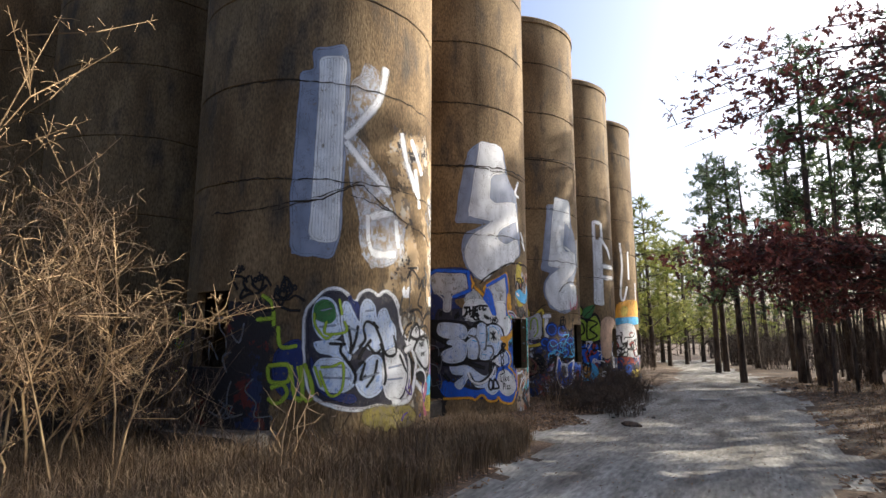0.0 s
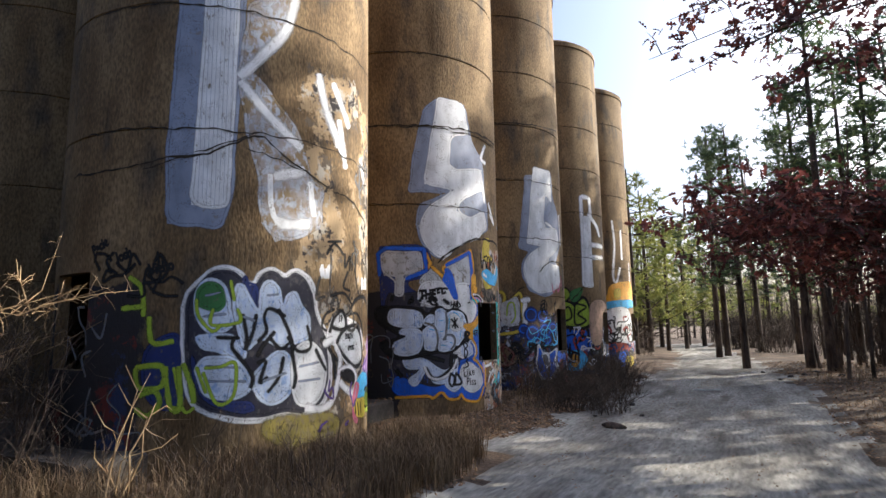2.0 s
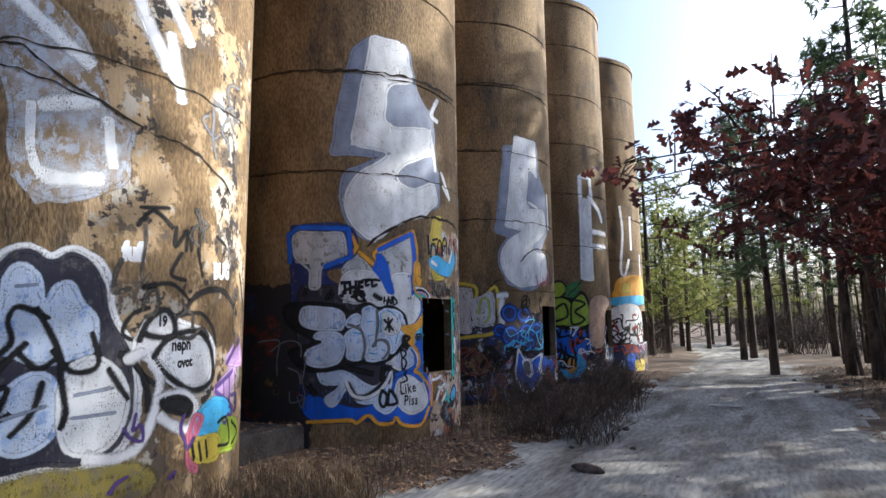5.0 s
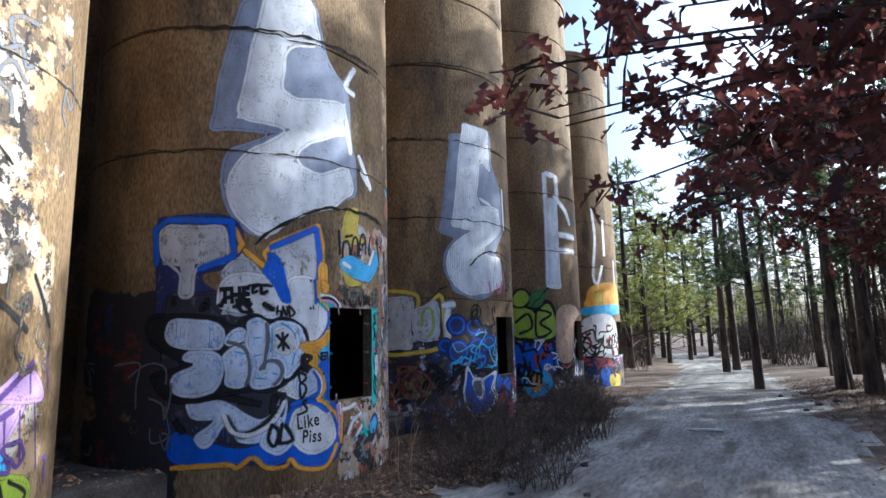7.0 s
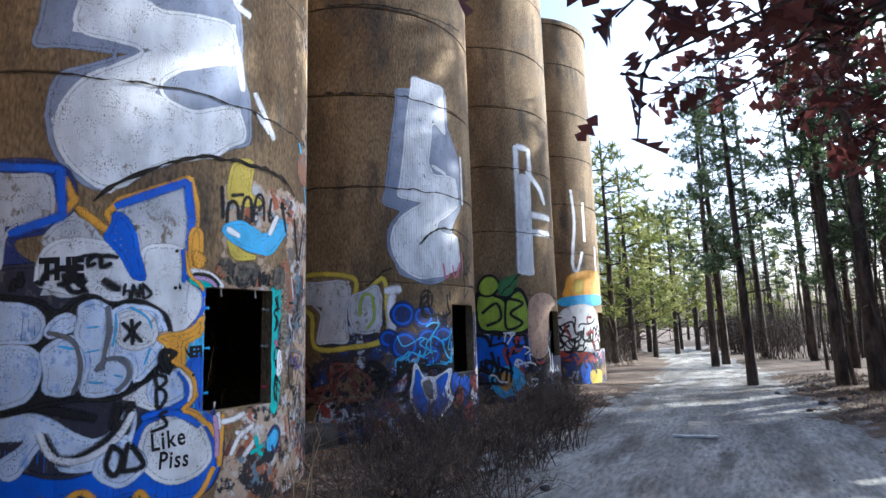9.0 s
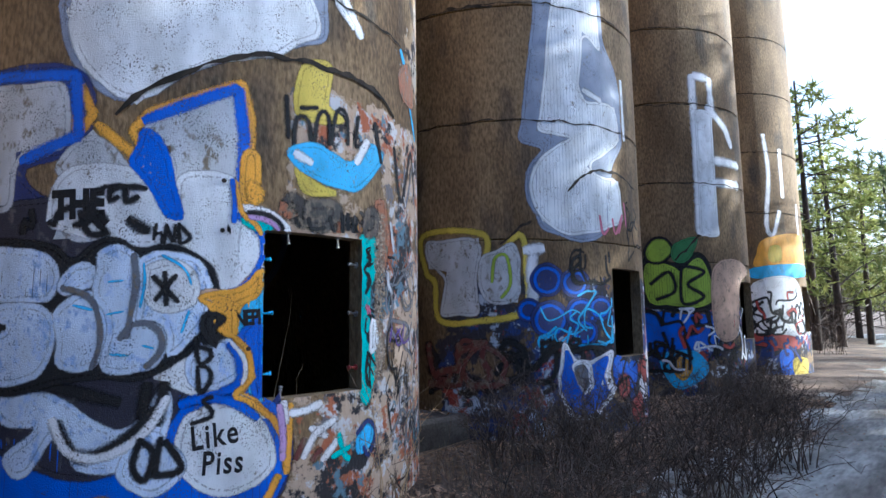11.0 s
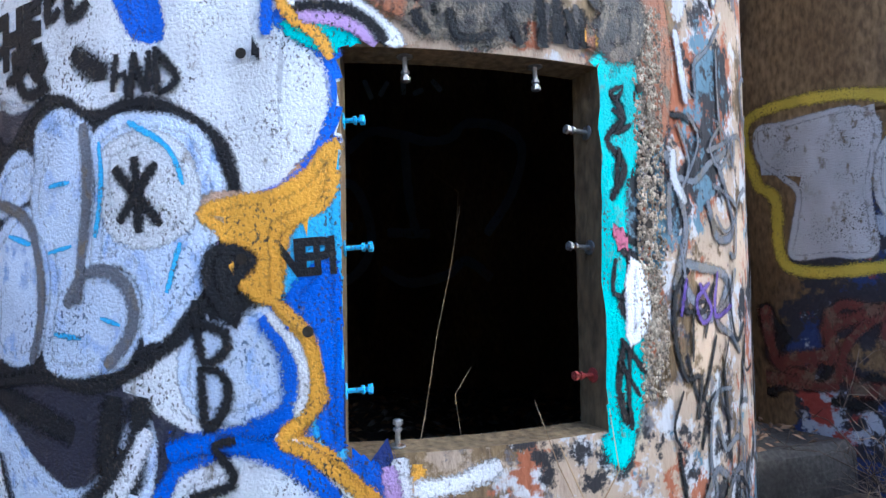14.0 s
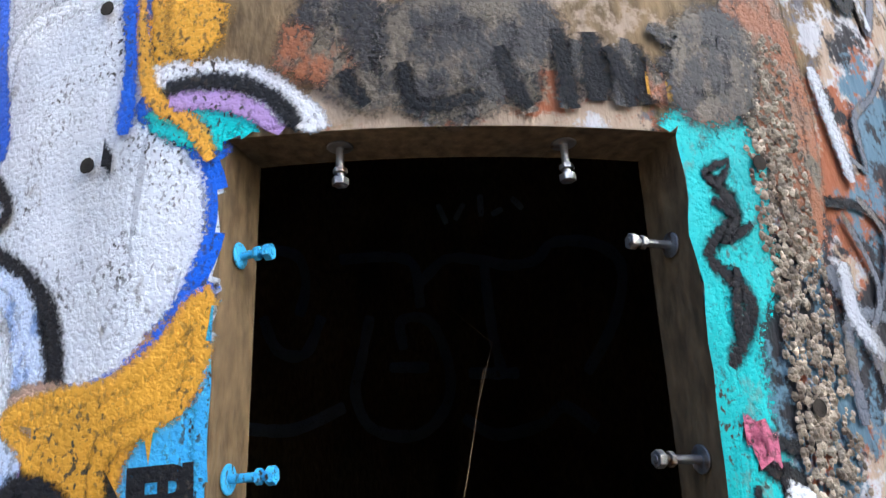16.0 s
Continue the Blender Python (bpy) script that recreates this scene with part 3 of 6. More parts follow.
strokes(SILOS[1], [[(-1.78, 1.97), (-1.75, 1.78), (-1.6, 1.61), (-1.51, 1.69)], [(-1.6, 1.86), (-1.61, 1.68), (-1.32, 1.71), (-1.35, 1.86)], [(-1.43, 2.18), (-1.38, 1.94)], [(-1.75, 1.23), (-1.64, 0.94)], [(-1.67, 1.21), (-1.5, 1.22), (-1.35, 1.25), (-1.36, 0.9), (-1.53, 0.83), (-1.68, 1.17)], [(-1.86, 1.24), (-1.75, 0.84)], [(-1.98, 1.23), (-1.86, 0.77), (-1.75, 0.8)]], "lime", 0.03)
shape(SILOS[1], [(-0.98, 0.57), (-0.72, 0.57), (-0.19, 0.55), (0.03, 0.42), (-0.18, 0.34), (-0.72, 0.35), (-0.95, 0.42)], "olive", ragged=0.04, soft=0.1)
strokes(SILOS[1], [[(-0.06, 1.87), (-0.22, 1.8), (-0.28, 1.65), (-0.14, 1.59), (-0.01, 1.71)], [(0.14, 1.78), (0.5, 1.82), (0.72, 1.57), (0.52, 1.23), (0.15, 1.19)], [(-0.25, 1.53), (-0.13, 1.34), (0.03, 1.2)], [(0.09, 1.58), (0.51, 1.61)], [(-0.15, 2.03), (0.13, 2.08), (0.36, 1.92)], [(0.23, 2.38), (0.12, 2.17), (0.29, 2.12)], [(0.41, 2.44), (0.49, 2.16)]], "black", 0.03)
strokes(SILOS[1], [[(-2.53, 2.22), (-2.37, 2.09), (-2.33, 1.78)], [(-2.6, 1.87), (-2.32, 1.89)], [(-2.27, 1.78), (-2.22, 1.5), (-1.99, 1.51)], [(-2.39, 1.23), (-2.11, 1.24), (-2.1, 1.03), (-2.34, 1.02), (-2.39, 1.23)], [(-2.07, 1.24), (-2, 0.82), (-1.9, 0.81), (-1.93, 1.24)], [(-1.89, 1.27), (-1.79, 1.02), (-1.76, 0.84)], [(-2.34, 0.93), (-2.17, 0.98), (-2.11, 0.85), (-2.24, 0.72), (-2.37, 0.8)], [(-2, 0.79), (-1.85, 0.79)]], "lime", 0.045)
scribble(SILOS[1], -3.0, -1.9, 2.0, 2.5, "black", 10, 0.03, 3)
writing(SILOS[1], 'Pacie', -3.03, 2.48, 0.13, "black", 28, 0.012, 1)
writing(SILOS[1], 'Josh', -2.68, 2.38, 0.13, "black", 22, 0.012, 1)
writing(SILOS[1], 'Vieho', -2.29, 2.24, 0.13, "black", 12, 0.012, 1)
shape(SILOS[1], [(-0.19, 1.5), (-0.14, 1.67), (-0.06, 1.8), (0.09, 1.85), (0.22, 1.76), (0.56, 1.66), (0.72, 1.46), (0.67, 1.16), (0.35, 1.11), (0.11, 1.27), (-0.04, 1.41)], "white")
shape(SILOS[1], [(0.05, 1.49), (0.26, 1.62), (0.53, 1.59), (0.67, 1.36), (0.59, 1.17), (0.29, 1.18), (0.15, 1.35)], "pale")
strokes(SILOS[1], [[(-0.15, 1.57), (-0.08, 1.74), (0.07, 1.85), (0.17, 1.76), (0.17, 1.62), (-0.03, 1.62), (-0.14, 1.67)], [(-0.02, 1.43), (0.13, 1.6), (0.43, 1.66), (0.64, 1.51), (0.7, 1.21), (0.44, 1.12), (0.16, 1.26), (-0.02, 1.43)], [(0.25, 1.81), (0.46, 2.01), (0.84, 2.05), (1.23, 1.82)], [(-0.31, 1.49), (-0.18, 1.42), (-0.06, 1.2), (-0.03, 0.98)]], "black", 0.045)
strokes(SILOS[1], [[(-0.04, 1.41), (0.06, 1.27), (0.03, 1.01), (-0.09, 0.74), (-0.28, 0.66), (-0.52, 0.7)], [(0.03, 1.08), (0.29, 1.11), (0.48, 0.97), (0.4, 0.8), (0.24, 0.83), (0.06, 0.95)], [(-0.26, 1.42), (-0.08, 1.5)]], "white", 0.07)
shape(SILOS[1], [(0.08, 1.07), (0.3, 1.08), (0.42, 0.98), (0.38, 0.9), (0.18, 0.97)], "black")
shape(SILOS[1], [(0.75, 1.08), (0.92, 1.19), (1.29, 1.35), (1, 0.95)], "lilac")
shape(SILOS[1], [(0.96, 1.34), (1.27, 1.54), (1.53, 1.3)], "lilac")
strokes(SILOS[1], [[(0.75, 1.11), (1.15, 1.25)], [(0.75, 1.08), (1.12, 0.9)], [(0.96, 1.32), (1.35, 1.6)]], "purple", 0.035)
strokes(SILOS[1], [[(0.92, 1.16), (0.94, 1.01)], [(1.05, 1.2), (1.08, 0.92)], [(1.21, 1.24), (1.26, 0.83)], [(1.4, 1.28), (1.51, 0.75)], [(1.3, 1.54), (1.33, 1.34)], [(1.55, 1.65), (1.64, 1.36)]], "purple", 0.016)
shape(SILOS[1], [(0.51, 0.9), (0.76, 1.01), (1.06, 0.91), (1.03, 0.66), (0.63, 0.69), (0.47, 0.7)], "sky")
shape(SILOS[1], [(0.39, 0.74), (0.48, 0.9), (0.58, 0.86), (0.47, 0.63), (0.52, 0.39), (0.41, 0.46)], "pink")
shape(SILOS[1], [(0.83, 0.65), (1.01, 0.79), (1.4, 0.67), (1.33, 0.47), (0.8, 0.51)], "lime")
shape(SILOS[1], [(0.44, 0.66), (0.83, 0.65), (0.85, 0.45), (0.51, 0.48)], "yellow")
strokes(SILOS[1], [[(0.44, 0.66), (0.48, 0.49)], [(0.53, 0.65), (0.58, 0.46)], [(0.63, 0.65), (0.67, 0.47)], [(0.82, 0.77), (1.01, 0.79), (1.1, 0.54), (0.84, 0.55)], [(1.14, 0.74), (1.37, 0.6), (1.17, 0.5)]], "black", 0.025)
strokes(SILOS[1], [[(-0.22, 2.55), (-0.08, 2.71), (0.12, 2.58)], [(-0.21, 2.72), (0.08, 2.76)], [(0.15, 2.61), (0.15, 2.42), (0.27, 2.58), (0.27, 2.38)], [(0.33, 2.64), (0.33, 2.39)], [(0.43, 2.68), (0.43, 2.35)], [(0.67, 2.59), (0.85, 2.51), (0.81, 2.42)], [(1.57, 1.86), (1.25, 2.28)]], "black", 0.03)
writing(SILOS[1], 'fuff', -0.32, 2.26, 0.17, "pale", 3, 0.016, 1)
writing(SILOS[1], 'BUG', 0.65, 2.17, 0.17, "pale", 3, 0.014, 1)
writing(SILOS[1], 'nepn', 0.16, 1.49, 0.12, "black", 2, 0.006, 1)
writing(SILOS[1], 'ovot', 0.23, 1.34, 0.1, "black", 2, 0.006, 1)
writing(SILOS[1], '19', 0.01, 1.71, 0.1, "black", 0, 0.006, 1)
scribble(SILOS[1], -0.5, 1.6, 1.5, 2.8, "soot", 16, 0.03, 5, size=0.12)
scribble(SILOS[1], -0.6, 1.7, 0.4, 1.0, "purple", 8, 0.025, 6, size=0.12)
scribble(SILOS[1], 0.4, 1.7, 3.2, 4.6, "slate", 8, 0.03, 36, size=0.2)
scribble(SILOS[1], -3.4, -2.3, 0.5, 1.9, "slate", 9, 0.025, 7, size=0.2)

# second silo: pale letter above, three-letter piece, bubble word, blue base
shape(SILOS[2], [(-1.68, 5.81), (-1.41, 6.08), (-0.79, 6.04), (-0.58, 5.24), (-0.34, 5.1), (-0.22, 4.85), (-0.22, 4.4), (-0.08, 3.95), (-0.1, 3.6), (-0.48, 3.39), (-0.99, 3.18), (-1.37, 2.88), (-1.71, 3.1), (-1.87, 3.55), (-1.78, 3.91), (-1.26, 4.18), (-1.98, 4.19), (-1.93, 4.75), (-1.78, 5.45)], "greyblue", round_corners=False)
shape(SILOS[2], [(-1.4, 6.06), (-0.83, 6.05), (-0.69, 5.45), (-1.14, 5.34), (-1.18, 4.77), (-1.01, 4.68), (-0.29, 4.8), (-0.28, 4.41), (-0.92, 4.08), (-1.04, 3.86), (-0.71, 3.76), (-0.22, 3.95), (-0.16, 3.63), (-0.48, 3.37), (-0.99, 3.2), (-1.34, 2.89), (-1.68, 3.13), (-1.81, 3.52), (-1.63, 3.88), (-1.08, 4.26), (-1.7, 4.33), (-1.57, 5.16)], "pale", round_corners=False)
strokes(SILOS[2], [[(-0.11, 5.37), (-0.29, 5.05), (-0.11, 4.98)], [(-0.28, 4.59), (-0.19, 4.12)], [(-0.04, 4.16), (0.27, 3.74)]], "pale", 0.06)
shape(SILOS[2], [(-2.54, 3), (-2.44, 3.12), (-1.7, 3.1), (-1.65, 2.62), (-2.04, 2.46), (-1.81, 2.24), (-1.39, 2.24), (-0.74, 2.25), (-0.66, 1.55), (-0.39, 0.96), (-0.33, 0.55), (-0.57, 0.27), (-1.32, 0.39), (-2.25, 0.46), (-2.32, 1.2), (-2.49, 1.93)], "navy")
shape(SILOS[2], [(-2.29, 0.7), (-2.05, 0.79), (-1.34, 0.84), (-0.83, 1.11), (-0.46, 0.96), (-0.35, 0.61), (-0.48, 0.32), (-0.81, 0.3), (-1.02, 0.4), (-1.22, 0.37), (-1.46, 0.46), (-1.65, 0.41), (-2.22, 0.46)], "blue")
shape(SILOS[2], [(-2.42, 2.14), (-2.13, 2.24), (-1.39, 2.26), (-0.85, 1.9), (-0.78, 1.45), (-1.33, 0.63), (-2.04, 0.74), (-2.34, 1)], "night")
shape(SILOS[2], [(-2.52, 2.91), (-2.45, 3.03), (-1.81, 3.01), (-1.75, 2.79), (-1.79, 2.61), (-2.1, 2.59), (-2.12, 2.25), (-2.25, 2.24), (-2.26, 2.57), (-2.47, 2.59)], "silver", round_corners=False)
shape(SILOS[2], [(-1.8, 2.48), (-1.6, 2.72), (-1.19, 2.3), (-1.06, 2.13), (-1.13, 2.63), (-1.27, 2.62), (-1.31, 2.76), (-0.69, 3.07), (-0.65, 2.44), (-0.7, 1.9), (-0.54, 1.84), (-0.6, 1.73), (-0.84, 1.67), (-1.22, 1.85), (-1.43, 2.02), (-1.8, 2.02), (-1.71, 2.29)], "silver", round_corners=False)
shape(SILOS[2], [(-1.83, 2.14), (-1.71, 2.46), (-1.2, 2.42), (-1.07, 2.16), (-1.05, 2.43), (-0.74, 2.43), (-0.71, 2.21), (-0.57, 2.06), (-0.54, 1.89), (-0.64, 1.72), (-0.8, 1.67), (-0.82, 1.47), (-0.75, 1.37), (-0.67, 1.28), (-0.71, 1.1), (-0.9, 1.05), (-1.09, 1.14), (-1.17, 1.21), (-0.9, 1.61), (-0.9, 1.82), (-1.1, 1.97), (-1.31, 1.98), (-1.52, 2.02)], "pale")
strokes(SILOS[2], [[(-1.7, 2.68), (-1.69, 3.01), (-1.6, 2.82), (-1.7, 2.65)], [(-1.58, 2.76), (-1.35, 2.57), (-1.19, 2.35), (-1.27, 2.55), (-1.35, 2.72), (-1.26, 2.84), (-0.7, 3.11), (-0.64, 2.86), (-0.62, 2.26)]], "orange", 0.05, curve=False)
shape(SILOS[2], [(-1.29, 2.72), (-1.17, 2.64), (-1.11, 2.41), (-1.05, 2.16), (-1.13, 2.17), (-1.21, 2.32), (-1.35, 2.52), (-1.31, 2.63)], "blue")
strokes(SILOS[2], [[(-1.3, 2.78), (-0.73, 3.07), (-0.68, 2.74), (-0.69, 2.25)], [(-2.54, 2.58), (-2.58, 3), (-2.43, 3.1), (-1.72, 3.08), (-1.68, 2.68), (-2.07, 2.52)]], "blue", 0.06, curve=False)
shape(SILOS[2], [(-0.7, 1.61), (-0.59, 1.82), (-0.54, 1.82), (-0.54, 0.98), (-0.59, 1.05), (-0.66, 1.28), (-0.71, 1.37)], "sky")
shape(SILOS[2], [(-0.66, 1.42), (-0.54, 1.49), (-0.54, 1), (-0.59, 1.09), (-0.64, 1.28)], "blue")
shape(SILOS[2], [(-0.8, 1.65), (-0.71, 1.69), (-0.57, 1.81), (-0.59, 1.7), (-0.68, 1.61), (-0.71, 1.44), (-0.78, 1.47)], "orange")
strokes(SILOS[2], [[(-0.71, 2.21), (-0.56, 2.09), (-0.53, 1.94), (-0.61, 1.77), (-0.71, 1.69), (-0.82, 1.67)], [(-0.78, 1.4), (-0.68, 1.33), (-0.64, 1.21), (-0.7, 1.09), (-0.8, 1.05), (-0.99, 1)]], "blue", 0.045)
strokes(SILOS[2], [[(-0.68, 2.61), (-0.68, 2.25)], [(-0.73, 1.42), (-0.62, 1.28), (-0.59, 1.14), (-0.67, 1.04), (-0.57, 0.98), (-0.45, 0.86), (-0.37, 0.72), (-0.36, 0.53)]], "orange", 0.035, curve=False)
shape(SILOS[2], [(-0.67, 2.61), (-0.59, 2.61), (-0.59, 2.27), (-0.68, 2.25)], "orange", round_corners=False)
shape(SILOS[2], [(-0.93, 0.93), (-0.71, 0.98), (-0.52, 0.83), (-0.44, 0.59), (-0.58, 0.45), (-0.81, 0.45), (-0.98, 0.59), (-1.01, 0.81)], "pale")
shape(SILOS[2], [(-0.94, 1.34), (-0.78, 1.39), (-0.69, 1.3), (-0.68, 1.16), (-0.83, 1.09), (-0.97, 1.15)], "ice")
shape(SILOS[2], [(-2.09, 1.09), (-1.77, 1.08), (-1.34, 0.84), (-1.1, 1.08), (-1.11, 0.79), (-1.33, 0.63), (-1.57, 0.66), (-1.69, 0.87), (-1.89, 0.61), (-2.02, 0.69), (-1.81, 0.88), (-2.05, 0.92)], "ice")
shape(SILOS[2], [(-1.33, 0.63), (-1.19, 0.83), (-0.98, 0.64), (-1.1, 0.49), (-1.25, 0.51)], "ice")
strokes(SILOS[2], [[(-1.72, 0.92), (-1.57, 0.71), (-1.33, 0.79), (-1.14, 0.98)], [(-1.2, 1.14), (-1.22, 0.91)], [(-1.1, 1.14), (-1.14, 0.87)], [(-2.12, 1.14), (-1.75, 1.12), (-1.34, 1.02)], [(-2.25, 0.9), (-2.14, 0.75)]], "black", 0.06)
strokes(SILOS[2], [[(-1.74, 0.94), (-1.64, 0.75), (-1.47, 0.7), (-1.3, 0.76), (-1.17, 0.88), (-1.08, 1.05)]], "white", 0.04)
shape(SILOS[2], [(-2.6, 1.99), (-2.19, 2.02), (-1.83, 1.98), (-1.66, 1.88), (-1.54, 1.99), (-1.4, 2.01), (-1.28, 1.94), (-1.12, 1.98), (-0.97, 1.93), (-0.85, 1.82), (-0.82, 1.65), (-0.86, 1.49), (-0.94, 1.35), (-1.07, 1.25), (-1.22, 1.17), (-1.48, 1.18), (-1.76, 1.14), (-2.02, 1.08), (-2.36, 1.13), (-2.52, 1.36), (-2.2, 1.48), (-2.56, 1.73)], "black")
shape(SILOS[2], [(-2.36, 1.93), (-2.23, 1.96), (-1.92, 1.94), (-1.8, 1.88), (-1.76, 1.76), (-1.8, 1.66), (-1.99, 1.65), (-2.21, 1.67), (-2.37, 1.76)], "ice")
shape(SILOS[2], [(-2.13, 1.6), (-1.86, 1.6), (-1.77, 1.5), (-1.78, 1.32), (-1.85, 1.2), (-2.02, 1.15), (-2.25, 1.18), (-2.28, 1.34), (-2.13, 1.42), (-2.04, 1.49), (-2.17, 1.55)], "ice")
shape(SILOS[2], [(-1.73, 1.74), (-1.66, 1.83), (-1.54, 1.84), (-1.52, 1.77), (-1.62, 1.71), (-1.71, 1.69)], "ice")
shape(SILOS[2], [(-1.75, 1.55), (-1.66, 1.65), (-1.52, 1.67), (-1.47, 1.57), (-1.46, 1.4), (-1.51, 1.25), (-1.67, 1.23), (-1.72, 1.27), (-1.72, 1.42)], "ice")
shape(SILOS[2], [(-1.5, 1.92), (-1.46, 1.96), (-1.35, 1.95), (-1.3, 1.9), (-1.28, 1.62), (-1.29, 1.48), (-1.2, 1.49), (-1.13, 1.44), (-1.12, 1.33), (-1.17, 1.24), (-1.3, 1.21), (-1.44, 1.23), (-1.43, 1.47), (-1.47, 1.62), (-1.53, 1.69), (-1.5, 1.82)], "ice")
shape(SILOS[2], [(-1.26, 1.88), (-1.17, 1.93), (-1.04, 1.92), (-0.93, 1.86), (-0.87, 1.73), (-0.88, 1.56), (-0.96, 1.42), (-1.07, 1.29), (-1.09, 1.3), (-1.09, 1.45), (-1.18, 1.53), (-1.26, 1.51), (-1.25, 1.71)], "ice")
shape(SILOS[2], [(-1.23, 1.83), (-1.09, 1.87), (-0.97, 1.8), (-0.94, 1.66), (-1.04, 1.59), (-1.2, 1.61)], "pale")
strokes(SILOS[2], [[(-1.2, 1.79), (-1.04, 1.62)], [(-1.06, 1.8), (-1.18, 1.63)], [(-1.13, 1.82), (-1.11, 1.6)]], "black", 0.03)
shape(SILOS[2], [(-0.9, 1.69), (-0.8, 1.68), (-0.82, 1.63), (-0.89, 1.63)], "peach")
shape(SILOS[2], [(-0.85, 1.58), (-0.8, 1.61), (-0.79, 1.49), (-0.84, 1.5)], "lilac")
strokes(SILOS[2], [[(-0.87, 1.56), (-0.78, 1.54), (-0.84, 1.47), (-0.75, 1.43), (-0.9, 1.37)]], "black", 0.05)
scribble(SILOS[2], -2.0, -1.25, 2.05, 2.35, "black", 9, 0.045, 9, size=0.1)
writing(SILOS[2], 'THE', -1.81, 2.15, 0.19, "black", 3, 0.016, 1)
writing(SILOS[2], '#', -2.35, 2.13, 0.12, "black", 0, 0.01, 1)
writing(SILOS[2], 'Like', -0.94, 0.71, 0.165, "black", 6, 0.004, 1.15)
writing(SILOS[2], 'Piss', -0.88, 0.56, 0.16, "black", -2, 0.004, 1.15)
strokes(SILOS[2], [[(-1.22, 0.81), (-1.26, 0.64), (-1.19, 0.56), (-1.15, 0.72), (-1.23, 0.79)], [(-1.11, 0.81), (-1.14, 0.58)], [(-1.09, 0.79), (-0.99, 0.61), (-1.16, 0.58)]], "black", 0.035)
writing(SILOS[2], 'NEPI', -0.71, 1.47, 0.11, "black", 4, 0.006, 0.8)
strokes(SILOS[2], [[(-2.27, 0.4), (-1.7, 0.41), (-1.58, 0.37), (-1.42, 0.46), (-1.27, 0.34), (-1.07, 0.33), (-1.01, 0.4), (-0.89, 0.29), (-0.57, 0.26), (-0.4, 0.5)], [(-0.33, 0.95), (-0.35, 0.49)]], "orange", 0.04)
strokes(SILOS[2], [[(-0.68, 2.21), (-0.56, 2.22), (-0.45, 2.18), (-0.4, 2.11)]], "black", 0.05)
strokes(SILOS[2], [[(-0.65, 2.17), (-0.56, 2.19), (-0.47, 2.14), (-0.43, 2.11)]], "lilac", 0.05)
shape(SILOS[2], [(-0.67, 2.17), (-0.56, 2.16), (-0.49, 2.11), (-0.53, 2.1), (-0.61, 2.13)], "teal")
shape(SILOS[2], [(-0.71, 2.25), (-0.56, 2.25), (-0.4, 2.18), (-0.36, 2.12), (-0.4, 2.11), (-0.47, 2.2), (-0.59, 2.23)], "white")
strokes(SILOS[2], [[(-0.29, 2.31), (-0.28, 2.15)], [(-0.17, 2.29), (-0.2, 2.17), (-0.09, 2.16), (-0.11, 2.27)], [(-0.04, 2.33), (0, 2.15)], [(0.12, 2.3), (0.13, 2.16)], [(0.2, 2.28), (0.23, 2.16)]], "black", 0.05)
shape(SILOS[2], [(0.28, 2.1), (0.41, 2.08), (0.4, 1.88), (0.34, 1.67), (0.4, 1.25), (0.37, 1.0), (0.29, 0.97)], "teal", ragged=0.02, soft=0.06)
shape(SILOS[2], [(0.44, 2.43), (0.55, 2.45), (0.6, 2.15), (0.53, 1.87), (0.47, 2.16)], "rust")
strokes(SILOS[2], [[(0.32, 2.03), (0.37, 1.96), (0.3, 1.88), (0.37, 1.8), (0.31, 1.69)], [(0.33, 1.54), (0.42, 1.49), (0.34, 1.36), (0.41, 1.3)], [(0.35, 1.25), (0.32, 1.1), (0.36, 0.99)], [(0.31, 1.59), (0.44, 1.55)]], "black", 0.025)
strokes(SILOS[2], [[(0.57, 1.87), (0.68, 1.63), (0.6, 1.4)], [(0.92, 1.9), (1.1, 1.64), (0.93, 1.58), (0.84, 1.72)], [(0.94, 2.91), (0.94, 2.48), (1.15, 2.86)], [(1.16, 2.93), (1.25, 2.59)], [(0.62, 1.46), (0.82, 1.29), (1, 1.43), (0.67, 1.49)]], "slate", 0.03)
strokes(SILOS[2], [[(0.6, 0.86), (0.66, 0.58)], [(0.81, 1), (0.74, 0.84)], [(0.94, 1.1), (0.99, 0.75)], [(1.08, 0.79), (1.02, 0.54)], [(0.66, 1.18), (0.75, 1.01), (0.88, 1.23)], [(1.22, 1.2), (1.14, 0.93)]], "black", 0.016)
strokes(SILOS[2], [[(-0.34, 0.88), (-0.21, 0.89), (-0.09, 0.93)], [(-0.24, 0.57), (-0.14, 0.72), (0.02, 0.8)], [(-0.09, 0.53), (0.07, 0.68)], [(-0.19, 0.77), (-0.04, 0.69)], [(-0.38, 0.97), (-0.36, 0.81)]], "white", 0.04)
strokes(SILOS[2], [[(-0.01, 0.54), (0.16, 0.59)], [(0.05, 0.7), (0.1, 0.55), (0.16, 0.5)]], "teal", 0.035)
strokes(SILOS[2], [[(-0.29, 0.57), (-0.22, 0.71)], [(-0.17, 0.54), (-0.09, 0.62)], [(0.21, 1.36), (0.23, 1.16)]], "maroon", 0.04)
shape(SILOS[2], [(0.24, 0.65), (0.34, 0.74), (0.41, 0.65), (0.33, 0.54), (0.25, 0.53)], "sky")
strokes(SILOS[2], [[(0.22, 0.66), (0.34, 0.74), (0.43, 0.65), (0.35, 0.49), (0.29, 0.57)]], "navy", 0.03)
strokes(SILOS[2], [[(-0.41, 0.95), (-0.38, 0.76), (-0.38, 0.58)]], "lilac", 0.035)
